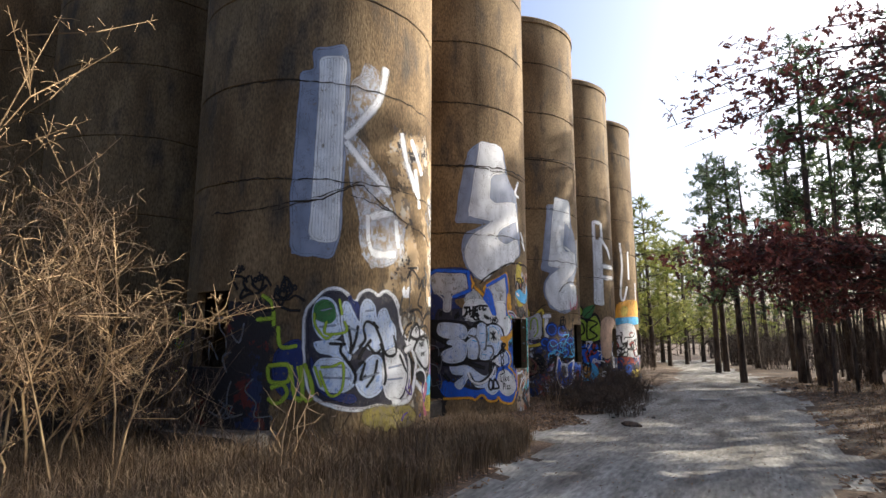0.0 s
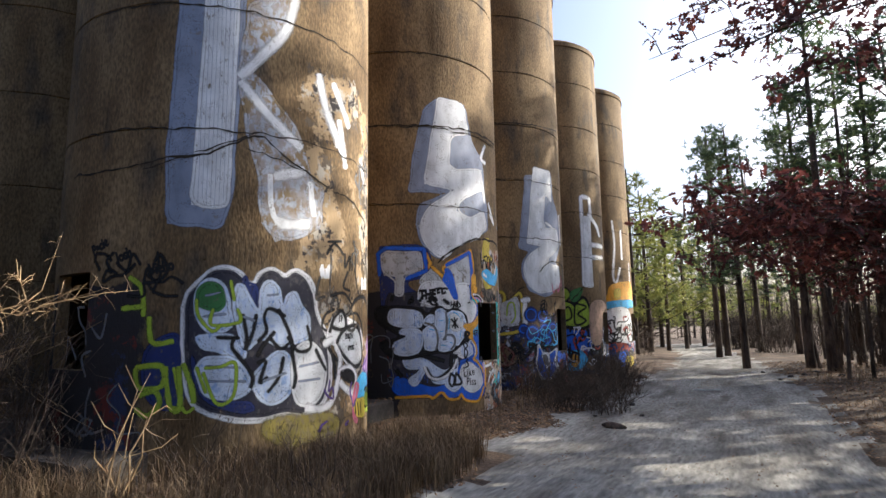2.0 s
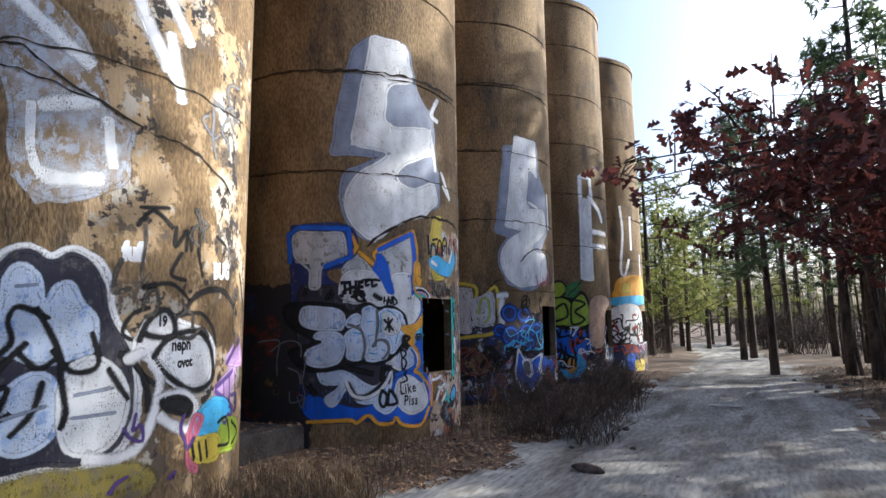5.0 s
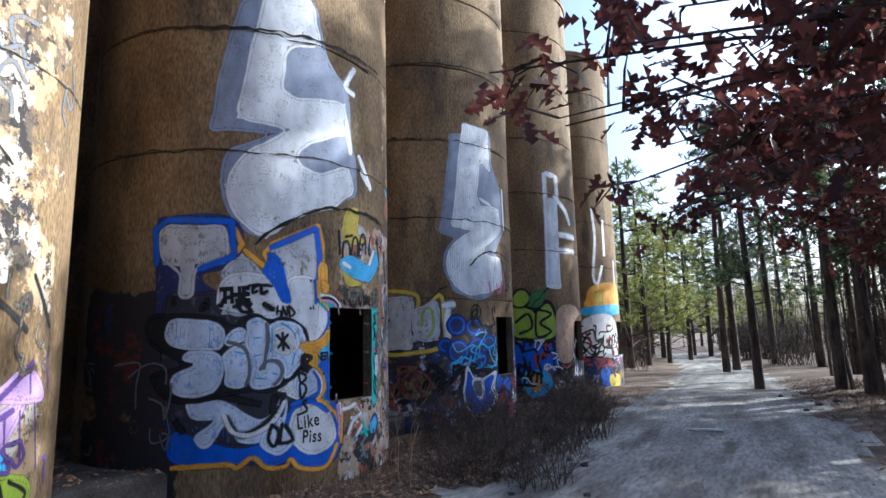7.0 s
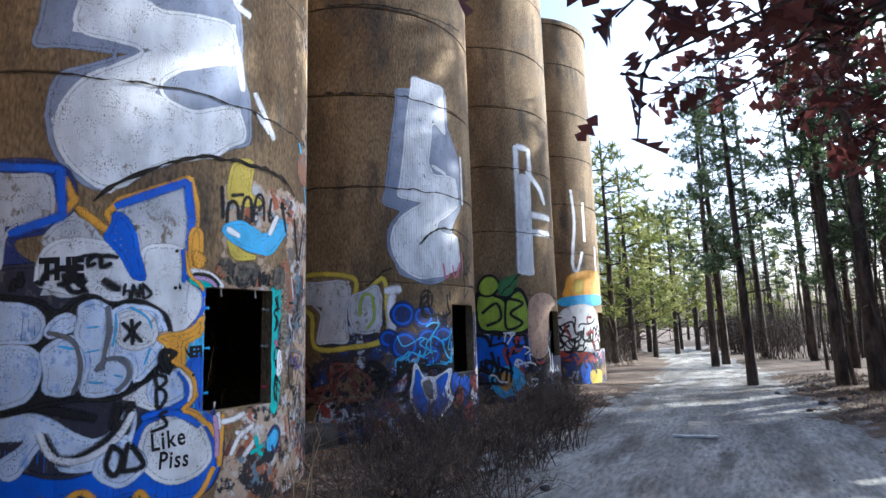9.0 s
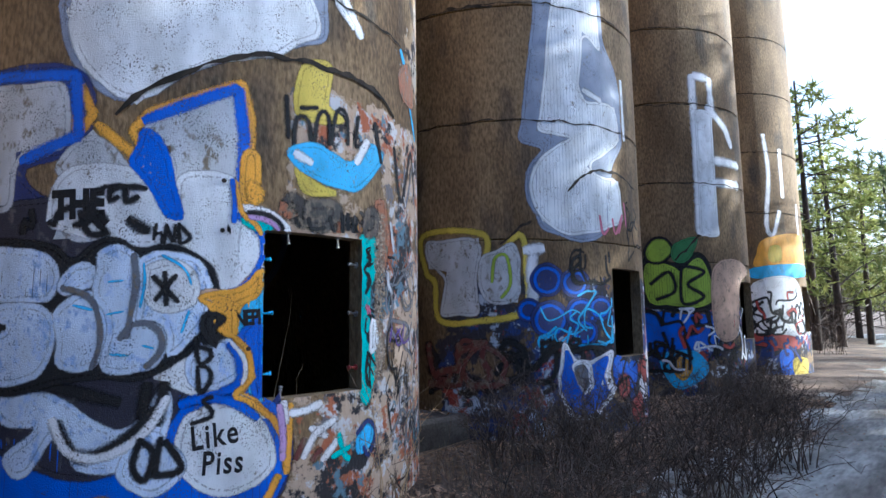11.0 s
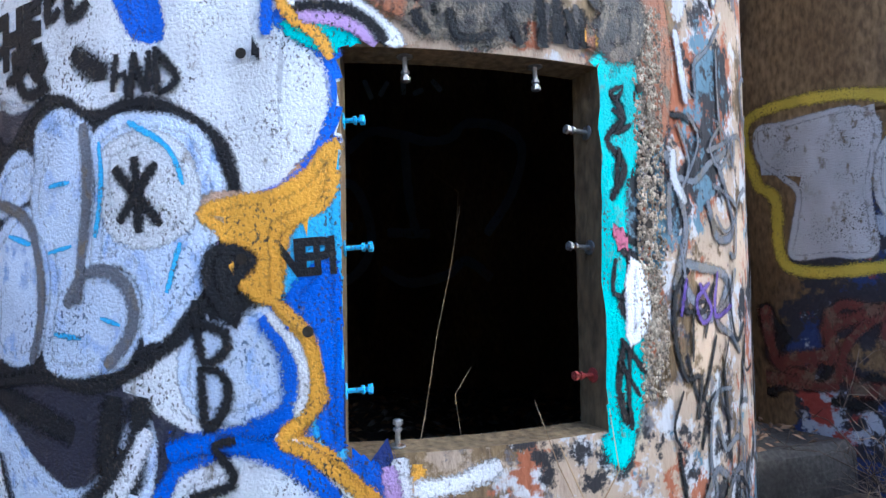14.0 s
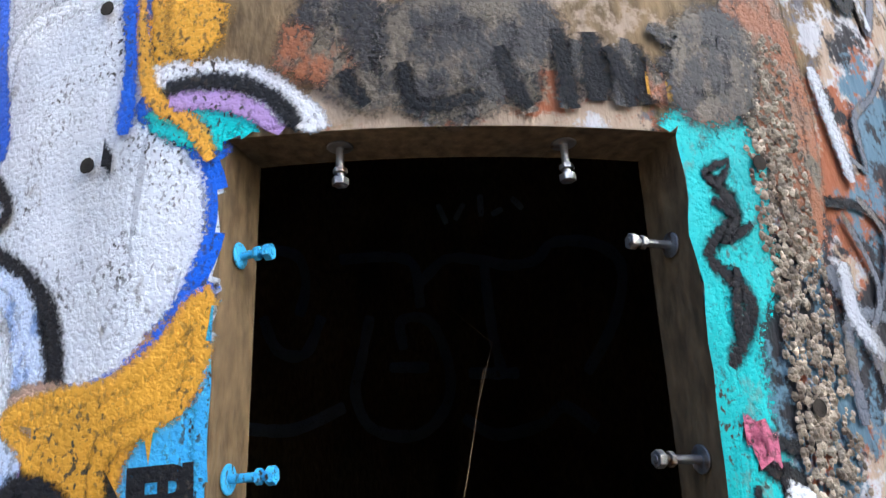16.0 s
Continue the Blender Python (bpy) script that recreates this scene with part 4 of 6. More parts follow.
shape(SILOS[2], [(-0.32, 2.63), (-0.19, 2.64), (-0.22, 2.54), (-0.12, 2.45), (0.02, 2.43), (-0.22, 2.4), (-0.3, 2.5)], "yellow")
shape(SILOS[2], [(-0.28, 3.31), (-0.05, 3.4), (-0.07, 3.08), (0.07, 3), (-0.3, 2.96)], "yellow")
strokes(SILOS[2], [[(-0.4, 3.09), (-0.38, 2.77)], [(-0.34, 2.73), (-0.32, 2.93), (-0.23, 2.93), (-0.2, 2.71)], [(-0.19, 2.71), (-0.15, 2.99), (-0.07, 3.01), (-0.05, 2.78)], [(-0.04, 2.79), (0.01, 3.06), (0.1, 3.06), (0.12, 2.82)], [(0.23, 3.09), (0.2, 2.84), (0.34, 2.92)], [(-0.3, 3.01), (-0.15, 3.05)]], "black", 0.03)
shape(SILOS[2], [(-0.38, 2.68), (-0.15, 2.76), (0.14, 2.68), (0.34, 2.87), (0.51, 2.81), (0.21, 2.5), (-0.19, 2.53)], "sky")
strokes(SILOS[2], [[(1.09, 3.44), (1.3, 3.18)], [(0.85, 3.9), (1.03, 3.68)]], "sky", 0.05)
shape(SILOS[2], [(0.83, 3.66), (1.09, 3.82), (1.22, 3.51), (0.91, 3.46)], "rust")
strokes(SILOS[2], [[(0.71, 2.96), (0.85, 2.51), (1.1, 3), (1.24, 2.63)], [(0.42, 3.09), (0.51, 2.76)]], "black", 0.04)
strokes(SILOS[2], [[(-0.34, 2.68), (-0.19, 2.62)], [(-0.01, 3.95), (0.18, 3.78)], [(0.2, 2.69), (0.34, 2.92)]], "white", 0.05)
scribble(SILOS[2], 0.55, 2.2, 0.3, 2.6, "slate", 34, 0.02, 12, size=0.16)
scribble(SILOS[2], 0.6, 2.2, 0.2, 2.0, "black", 22, 0.016, 13, size=0.14)
scribble(SILOS[2], -3.6, -2.3, 0.5, 1.5, "slate", 9, 0.02, 14, size=0.2)
shape(SILOS[2], [(-0.54, 1.83), (-0.55, 1.76), (-0.56, 1.69), (-0.59, 1.66), (-0.62, 1.65), (-0.62, 1.58), (-0.64, 1.64), (-0.7, 1.64), (-0.71, 1.5), (-0.71, 1.41), (-0.76, 1.44), (-0.82, 1.48), (-0.85, 1.54), (-0.85, 1.63), (-0.92, 1.64), (-0.85, 1.67), (-0.72, 1.69), (-0.63, 1.74)], "orange")
shape(SILOS[2], [(-0.88, 1.55), (-0.82, 1.56), (-0.77, 1.52), (-0.79, 1.47), (-0.83, 1.45), (-0.79, 1.39), (-0.82, 1.35), (-0.86, 1.39), (-0.9, 1.45)], "black")
strokes(SILOS[2], [[(-0.75, 1.36), (-0.68, 1.27), (-0.66, 1.16), (-0.69, 1.09), (-0.79, 1.05)], [(-1.02, 0.99), (-0.88, 1.02), (-0.74, 1.0), (-0.6, 0.92), (-0.54, 0.87)]], "blue", 0.045)
strokes(SILOS[2], [[(-0.73, 1.37), (-0.65, 1.27), (-0.63, 1.18), (-0.65, 1.08)], [(-0.71, 1.04), (-0.6, 0.98), (-0.5, 0.87)]], "white", 0.022)
strokes(SILOS[2], [[(-0.71, 1.4), (-0.63, 1.32), (-0.6, 1.21), (-0.61, 1.11), (-0.69, 1.03), (-0.6, 0.98), (-0.47, 0.87)]], "orange", 0.028)
strokes(SILOS[2], [[(-0.94, 1.41), (-0.91, 1.24), (-0.84, 1.28), (-0.85, 1.32), (-0.94, 1.35)], [(-0.92, 1.22), (-0.9, 1.06), (-0.84, 1.14), (-0.86, 1.21), (-0.93, 1.22)], [(-0.82, 1.03), (-0.88, 1.01), (-0.84, 0.96), (-0.83, 0.91), (-0.95, 0.87)]], "black", 0.024)
strokes(SILOS[2], [[(-1.19, 2.12), (-1.2, 2.01)], [(-1.2, 2.05), (-1.16, 2.06), (-1.15, 1.99)], [(-1.13, 2.12), (-1.14, 1.99)], [(-1.13, 2.11), (-1.09, 2.0)], [(-1.08, 2.12), (-1.08, 2.0)], [(-1.06, 2.13), (-1.05, 1.99)], [(-1.06, 2.12), (-0.99, 2.03), (-1.05, 1.99)]], "black", 0.022)
strokes(SILOS[2], [[(-1.37, 1.39), (-1.31, 1.48), (-1.2, 1.49), (-1.13, 1.41), (-1.14, 1.31), (-1.22, 1.22)], [(-1.31, 1.93), (-1.29, 1.74), (-1.31, 1.56), (-1.33, 1.4)], [(-1.73, 1.72), (-1.56, 1.66), (-1.49, 1.52), (-1.48, 1.36), (-1.52, 1.22)]], "slate", 0.03)
strokes(SILOS[2], [[(-1.25, 1.87), (-1.24, 1.74), (-1.26, 1.59)], [(-1.45, 1.75), (-1.36, 1.76)], [(-1.65, 1.61), (-1.53, 1.58)], [(-1.45, 1.55), (-1.35, 1.57)], [(-1.24, 1.36), (-1.17, 1.34)], [(-1.42, 1.31), (-1.31, 1.3)], [(-1.15, 1.92), (-1.02, 1.84), (-0.97, 1.73)], [(-0.98, 1.57), (-1.02, 1.43)]], "sky", 0.012)
strokes(SILOS[2], [[(0.31, 2.03), (0.37, 2.06), (0.34, 2.01), (0.31, 2.03)], [(0.32, 1.98), (0.37, 1.95), (0.33, 1.9), (0.4, 1.94)], [(0.35, 1.86), (0.33, 1.74)], [(0.32, 1.51), (0.31, 1.4), (0.39, 1.4), (0.37, 1.52)], [(0.38, 1.54), (0.36, 1.32)], [(0.43, 1.32), (0.38, 1.25), (0.36, 1.11), (0.37, 0.97)], [(0.33, 1.26), (0.44, 1.14)], [(0.32, 1.19), (0.41, 1.07)]], "black", 0.016)
shape(SILOS[2], [(0.4, 1.5), (0.44, 1.5), (0.42, 1.39), (0.45, 1.32), (0.38, 1.25), (0.38, 1.4)], "white")
shape(SILOS[2], [(0.32, 1.6), (0.36, 1.61), (0.37, 1.56), (0.33, 1.54)], "pink")
strokes(SILOS[2], [[(0.64, 1.98), (0.71, 1.84), (0.65, 1.74), (0.78, 1.93), (0.7, 2.02)], [(0.93, 2.03), (1.07, 1.95), (0.96, 1.85), (0.87, 1.92), (0.98, 2.02)], [(0.64, 1.56), (0.68, 1.35)], [(0.88, 1.78), (1.16, 1.71), (1.0, 1.61), (0.9, 1.67)]], "slate", 0.014)
strokes(SILOS[2], [[(0.67, 1.44), (0.63, 1.31)], [(0.75, 1.42), (0.84, 1.32), (0.77, 1.28), (0.73, 1.36), (0.83, 1.42)], [(0.9, 1.46), (0.87, 1.3), (1.04, 1.33)]], "purple", 0.016)
strokes(SILOS[2], [[(0.75, 1.03), (0.81, 0.94), (0.75, 0.96), (0.85, 1.03)], [(0.63, 1.06), (0.57, 0.94), (0.62, 0.86)], [(0.99, 1.2), (0.89, 1.01), (0.99, 0.9)]], "black", 0.01)
strokes(SILOS[2], [[(-0.28, 2.24), (-0.27, 2.15)], [(-0.16, 2.23), (-0.1, 2.23), (-0.1, 2.17), (-0.14, 2.15), (-0.17, 2.19)], [(-0.03, 2.27), (-0.0, 2.13)], [(0.09, 2.28), (0.06, 2.14)], [(0.19, 2.29), (0.17, 2.15)], [(0.24, 2.32), (0.31, 2.28), (0.25, 2.23)], [(-0.24, 2.22), (-0.19, 2.24)]], "soot", 0.03)
shape(SILOS[2], [(0.22, 2.2), (0.26, 2.21), (0.27, 2.18), (0.24, 2.16)], "orange")
shape(SILOS[2], [(-0.37, 2.34), (-0.29, 2.34), (-0.23, 2.29), (-0.21, 2.19), (-0.27, 2.16), (-0.33, 2.21), (-0.37, 2.27)], "soot", ragged=0.02, soft=0.06)
shape(SILOS[2], [(-0.21, 2.32), (-0.04, 2.34), (0.04, 2.3), (-0.03, 2.22), (-0.06, 2.16), (-0.19, 2.15), (-0.22, 2.23)], "soot", ragged=0.02, soft=0.06)
strokes(SILOS[2], [[(-0.33, 2.24), (-0.31, 2.19), (-0.28, 2.15)], [(-0.22, 2.23), (-0.2, 2.15), (-0.13, 2.15), (-0.08, 2.17)], [(-0.05, 2.26), (-0.03, 2.19), (-0.0, 2.14)], [(0.06, 2.3), (0.07, 2.2), (0.08, 2.14)], [(0.15, 2.27), (0.18, 2.21), (0.19, 2.15)]], "black", 0.026)
shape(SILOS[2], [(0.23, 2.21), (0.27, 2.22), (0.27, 2.18), (0.24, 2.16)], "rust", ragged=0.02, soft=0.06)
shape(SILOS[2], [(-0.41, 2.28), (-0.37, 2.27), (-0.34, 2.22), (-0.37, 2.2), (-0.41, 2.25)], "rust", ragged=0.02, soft=0.06)
shape(SILOS[2], [(-0.63, 2.41), (-0.58, 2.4), (-0.57, 2.32), (-0.6, 2.3)], "orange", ragged=0.02, soft=0.06)
shape(SILOS[2], [(0.32, 2.32), (0.44, 2.34), (0.42, 2.19), (0.3, 2.16)], "soot", ragged=0.02, soft=0.06)
strokes(SILOS[2], [[(-0.73, 2.43), (-0.7, 2.28), (-0.67, 2.2), (-0.59, 2.14), (-0.55, 2.07)]], "orange", 0.024)
strokes(SILOS[2], [[(-0.75, 2.44), (-0.73, 2.27), (-0.73, 2.14)]], "blue", 0.026)
shape(SILOS[2], [(-0.77, 2.11), (-0.76, 2.11), (-0.75, 2.08), (-0.77, 2.08)], "black")
strokes(SILOS[2], [[(-0.65, 2.22), (-0.54, 2.22), (-0.45, 2.18), (-0.4, 2.12)]], "black", 0.028)
strokes(SILOS[2], [[(-0.64, 2.19), (-0.54, 2.18), (-0.47, 2.15), (-0.44, 2.12)]], "lilac", 0.026)
strokes(SILOS[2], [[(0.64, 2.3), (0.68, 2.14), (0.7, 2.05)], [(0.61, 1.88), (0.61, 1.78), (0.68, 1.7)], [(0.9, 2.56), (0.95, 2.48)]], "silver", 0.03)

# third silo: pale letter, yellow-edged letters, blue bubbles
shape(SILOS[3], [(-1.42, 5.58), (-1.18, 5.64), (-1.14, 5.85), (-0.44, 5.84), (-0.38, 5.04), (-0.2, 4.9), (-0.05, 4.5), (-0.05, 3.79), (-0.31, 3.45), (-0.49, 2.54), (-0.91, 2.4), (-1.41, 2.57), (-1.59, 2.94), (-1.61, 3.25), (-1.39, 3.57), (-1.66, 3.67), (-1.59, 4.26), (-1.47, 5.07)], "greyblue", round_corners=False)
shape(SILOS[3], [(-1.12, 5.83), (-0.5, 5.82), (-0.46, 5.01), (-0.75, 5.19), (-0.85, 4.42), (-0.74, 4.24), (-0.18, 4.27), (-0.1, 3.82), (-0.77, 3.38), (-0.57, 3.25), (-0.17, 3.26), (-0.13, 2.73), (-0.6, 2.57), (-1.08, 2.5), (-1.41, 2.65), (-1.54, 3.02), (-1.51, 3.33), (-1.31, 3.53), (-1, 3.72), (-1.42, 3.81), (-1.32, 4.52), (-1.22, 5.35)], "pale", round_corners=False)
strokes(SILOS[3], [[(0.03, 4.72), (0.05, 3.85)], [(-0.79, 4.39), (-0.46, 4.29)]], "pale", 0.06)
strokes(SILOS[3], [[(-2.95, 2.54), (-2.14, 2.5), (-2.13, 2.06), (-1.71, 2.49), (-1.63, 2.05), (-1.67, 1.58), (-2.17, 1.46), (-2.72, 1.47), (-2.79, 1.93), (-2.92, 2.08)]], "yellow", 0.06, closed=True)
shape(SILOS[3], [(-2.9, 2.44), (-2.2, 2.46), (-2.18, 2.22), (-2.25, 2.06), (-2.24, 1.55), (-2.69, 1.54), (-2.62, 2.07), (-2.88, 2.12)], "silver", round_corners=False)
shape(SILOS[3], [(-2.16, 2.2), (-1.79, 2.38), (-1.72, 2.2), (-1.74, 1.67), (-2.09, 1.69), (-2.2, 1.91)], "silver", round_corners=False)
strokes(SILOS[3], [[(-2.05, 1.91), (-2.01, 2.2), (-1.87, 2.23), (-1.83, 1.9), (-1.95, 1.72)]], "lime", 0.03)
strokes(SILOS[3], [[(-1.67, 2.29), (-1.4, 2.33)], [(-1.54, 2.29), (-1.57, 2.05), (-1.56, 1.68)]], "white", 0.1, curve=False)
shape(SILOS[3], [(-1.18, 1.94), (-1.24, 1.8), (-1.39, 1.75), (-1.53, 1.81), (-1.58, 1.95), (-1.51, 2.08), (-1.36, 2.13), (-1.22, 2.06)], "navy")
strokes(SILOS[3], [[(-1.23, 1.94), (-1.28, 1.83), (-1.39, 1.79), (-1.5, 1.84), (-1.53, 1.95), (-1.48, 2.05), (-1.37, 2.08), (-1.26, 2.03)]], "blue", 0.035, closed=True)
shape(SILOS[3], [(-0.81, 1.9), (-0.88, 1.78), (-1.03, 1.74), (-1.16, 1.79), (-1.2, 1.91), (-1.13, 2.03), (-0.99, 2.07), (-0.86, 2.01)], "navy")
strokes(SILOS[3], [[(-0.87, 1.9), (-0.92, 1.81), (-1.02, 1.78), (-1.12, 1.82), (-1.16, 1.91), (-1.11, 1.99), (-1, 2.03), (-0.9, 1.98)]], "blue", 0.035, closed=True)
shape(SILOS[3], [(-1.49, 1.57), (-1.53, 1.48), (-1.63, 1.45), (-1.72, 1.49), (-1.75, 1.58), (-1.7, 1.67), (-1.61, 1.7), (-1.51, 1.66)], "navy")
strokes(SILOS[3], [[(-1.52, 1.57), (-1.55, 1.5), (-1.62, 1.48), (-1.69, 1.51), (-1.72, 1.58), (-1.68, 1.65), (-1.61, 1.67), (-1.54, 1.64)]], "blue", 0.035, closed=True)
shape(SILOS[3], [(-1.12, 1.46), (-1.2, 1.3), (-1.37, 1.25), (-1.53, 1.32), (-1.58, 1.48), (-1.5, 1.63), (-1.33, 1.68), (-1.17, 1.6)], "navy")
strokes(SILOS[3], [[(-1.18, 1.46), (-1.24, 1.34), (-1.37, 1.3), (-1.49, 1.35), (-1.53, 1.47), (-1.47, 1.59), (-1.34, 1.63), (-1.22, 1.56)]], "blue", 0.035, closed=True)
shape(SILOS[3], [(-0.7, 1.53), (-0.78, 1.39), (-0.95, 1.34), (-1.1, 1.41), (-1.15, 1.54), (-1.08, 1.67), (-0.91, 1.71), (-0.75, 1.64)], "navy")
strokes(SILOS[3], [[(-0.76, 1.53), (-0.82, 1.43), (-0.95, 1.39), (-1.06, 1.44), (-1.1, 1.54), (-1.04, 1.64), (-0.92, 1.67), (-0.8, 1.62)]], "blue", 0.035, closed=True)
shape(SILOS[3], [(-0.44, 1.6), (-0.51, 1.5), (-0.66, 1.46), (-0.78, 1.51), (-0.82, 1.61), (-0.76, 1.7), (-0.62, 1.74), (-0.48, 1.69)], "navy")
strokes(SILOS[3], [[(-0.49, 1.6), (-0.55, 1.53), (-0.65, 1.5), (-0.75, 1.53), (-0.78, 1.61), (-0.73, 1.68), (-0.63, 1.7), (-0.53, 1.67)]], "blue", 0.035, closed=True)
shape(SILOS[3], [(-0.71, 1.3), (-0.77, 1.19), (-0.91, 1.16), (-1.04, 1.21), (-1.08, 1.32), (-1.01, 1.42), (-0.88, 1.45), (-0.75, 1.4)], "navy")
strokes(SILOS[3], [[(-0.76, 1.3), (-0.81, 1.22), (-0.91, 1.19), (-1, 1.23), (-1.03, 1.32), (-0.99, 1.39), (-0.89, 1.42), (-0.79, 1.37)]], "blue", 0.035, closed=True)
scribble(SILOS[3], -1.5, -0.45, 1.15, 1.8, "sky", 16, 0.02, 15)
scribble(SILOS[3], -2.9, -0.5, 0.6, 1.2, "black", 14, 0.06, 16, size=0.3)
scribble(SILOS[3], -1.3, -0.45, 1.9, 2.35, "black", 9, 0.03, 17)
scribble(SILOS[3], -2.9, -1.6, 0.7, 1.2, "maroon", 8, 0.06, 40, size=0.3)
shape(SILOS[3], [(-1.19, 1.17), (-1.01, 0.91), (-0.47, 1.05), (-0.58, 0.7), (-0.41, 0.61), (-0.8, 0.29), (-1.08, 0.3), (-1.3, 0.6)], "white", round_corners=False)
shape(SILOS[3], [(-1.16, 1.08), (-1.01, 0.83), (-0.57, 0.98), (-0.69, 0.67), (-0.53, 0.58), (-0.85, 0.35), (-1.05, 0.37), (-1.25, 0.63)], "blue", round_corners=False)
shape(SILOS[3], [(-1.09, 0.91), (-0.87, 0.94), (-0.83, 0.64), (-0.93, 0.58)], "white")
shape(SILOS[3], [(-1.05, 0.87), (-0.92, 0.89), (-0.9, 0.66), (-0.97, 0.65)], "slate")
strokes(SILOS[3], [[(-0.59, 2.77), (-0.54, 2.53), (-0.42, 2.62)], [(-0.35, 2.75), (-0.29, 2.55), (-0.12, 2.81), (-0.22, 2.56)], [(-0.06, 2.99), (-0.02, 2.66)]], "pink", 0.03)
scribble(SILOS[3], 0.0, 1.2, 2.2, 3.0, "black", 14, 0.02, 18)
blotches(SILOS[3], -0.35, 0.7, 0.3, 0.9, ("white", "blue", "red"), 3, 0.12, 23)
scribble(SILOS[3], -0.4, 0.9, 0.2, 0.95, "black", 12, 0.025, 19)

# fourth silo: thin white letter, lime bubbles, blue base
strokes(SILOS[4], [[(-1.27, 6.05), (-1.26, 4.58), (-1.3, 2.95)], [(-0.87, 6.03), (-0.84, 5.23)], [(-1.25, 6.03), (-0.87, 5.99)], [(-0.99, 5.45), (-0.47, 5.05), (-0.27, 4.71)], [(-0.91, 4.38), (0.02, 4.39)], [(-0.94, 3.96), (-0.06, 3.98)]], "white", 0.12, curve=False)
shape(SILOS[4], [(-1.22, 5.31), (-0.87, 5.35), (-0.89, 2.96), (-1.27, 2.93)], "pale", round_corners=False)
shape(SILOS[4], [(-2.37, 2.5), (-1.81, 2.44), (-1.32, 2.61), (-1.07, 2.15), (-1.03, 1.76), (-1.45, 1.54), (-1.97, 1.6), (-2.34, 1.72)], "black")
shape(SILOS[4], [(-2.31, 2.41), (-1.87, 2.36), (-1.71, 2.27), (-1.35, 2.51), (-1.16, 2.15), (-1.13, 1.79), (-1.44, 1.64), (-1.96, 1.69), (-2.29, 1.77)], "lime")
shape(SILOS[4], [(-2.3, 2.67), (-2.19, 2.86), (-1.96, 2.86), (-1.86, 2.66), (-2.04, 2.47), (-2.26, 2.5)], "lime")
strokes(SILOS[4], [[(-2.27, 2.05), (-1.93, 2.27), (-1.84, 1.93), (-2.18, 1.77)], [(-1.7, 2.38), (-1.71, 1.71), (-1.3, 1.82), (-1.6, 2.04), (-1.27, 2.27), (-1.64, 2.38)]], "black", 0.05)
strokes(SILOS[4], [[(-2.33, 2.67), (-2.18, 2.88), (-1.96, 2.88), (-1.84, 2.66), (-2.04, 2.45), (-2.28, 2.48)]], "black", 0.04, closed=True)
shape(SILOS[4], [(-2.39, 1.5), (-1.75, 1.49), (-1.12, 1.42), (-1.16, 0.93), (-2.43, 0.9)], "blue")
shape(SILOS[4], [(-2.11, 0.78), (-1.55, 0.83), (-1.32, 0.49), (-1.81, 0.19), (-2.07, 0.41)], "sky")
shape(SILOS[4], [(-1.99, 0.62), (-1.78, 0.73), (-1.62, 0.56), (-1.8, 0.35)], "orange")
scribble(SILOS[4], -2.6, -0.4, 0.5, 1.6, "black", 26, 0.05, 24, size=0.25)
scribble(SILOS[4], -2.4, -0.3, 0.4, 1.6, "white", 14, 0.03, 25, size=0.2)
scribble(SILOS[4], -2.0, -0.6, 0.8, 1.5, "red", 5, 0.05, 26)
shape(SILOS[4], [(-1.07, 2.27), (-0.53, 2.51), (0.09, 2.3), (-0.35, 2.05), (-0.55, 1.13), (-1.07, 1.14)], "peach")
shape(SILOS[4], [(-1.8, 2.77), (-1.37, 2.89), (-1.58, 2.49), (-1.83, 2.49)], "green")

# fifth silo: thin outline letter, orange and teal band
strokes(SILOS[5], [[(-1.31, 5.94), (-1.24, 4.92), (-1.39, 3.68), (-1.23, 3.41), (-0.98, 4.01)], [(-0.82, 5.59), (-0.83, 4.33)], [(-0.21, 4.24), (-0.23, 3.44)]], "white", 0.09)
shape(SILOS[5], [(-1.7, 2.92), (-1.42, 3.3), (-0.14, 3.41), (-0.05, 2.66), (-1.64, 2.59)], "orange")
shape(SILOS[5], [(-1.35, 3.08), (-1.06, 3.11), (-1.09, 2.78), (-1.38, 2.77)], "yellow")
shape(SILOS[5], [(-1.75, 2.59), (-0.04, 2.69), (0.01, 2.43), (-1.74, 2.35)], "sky")
shape(SILOS[5], [(-1.87, 2.18), (-0.54, 2.26), (-0.41, 0.97), (-1.9, 1)], "pale")
shape(SILOS[5], [(-2.05, 1.01), (-0.72, 0.9), (-0.75, 0.65), (-1.99, 0.79)], "red")
shape(SILOS[5], [(-1.29, 0.55), (-0.95, 0.57), (-0.94, -0.01), (-1.24, 0.05)], "blue")
shape(SILOS[5], [(-0.9, 0.39), (-0.33, 0.36), (-0.4, -0.01), (-0.87, 0.03)], "yellow")
scribble(SILOS[5], -2.6, -0.3, 1.0, 2.0, "black", 26, 0.05, 27, size=0.22)
scribble(SILOS[5], -2.4, -0.3, 1.0, 2.0, "red", 6, 0.05, 28)
scribble(SILOS[5], -2.6, -0.3, 0.3, 0.9, "navy", 12, 0.06, 29)

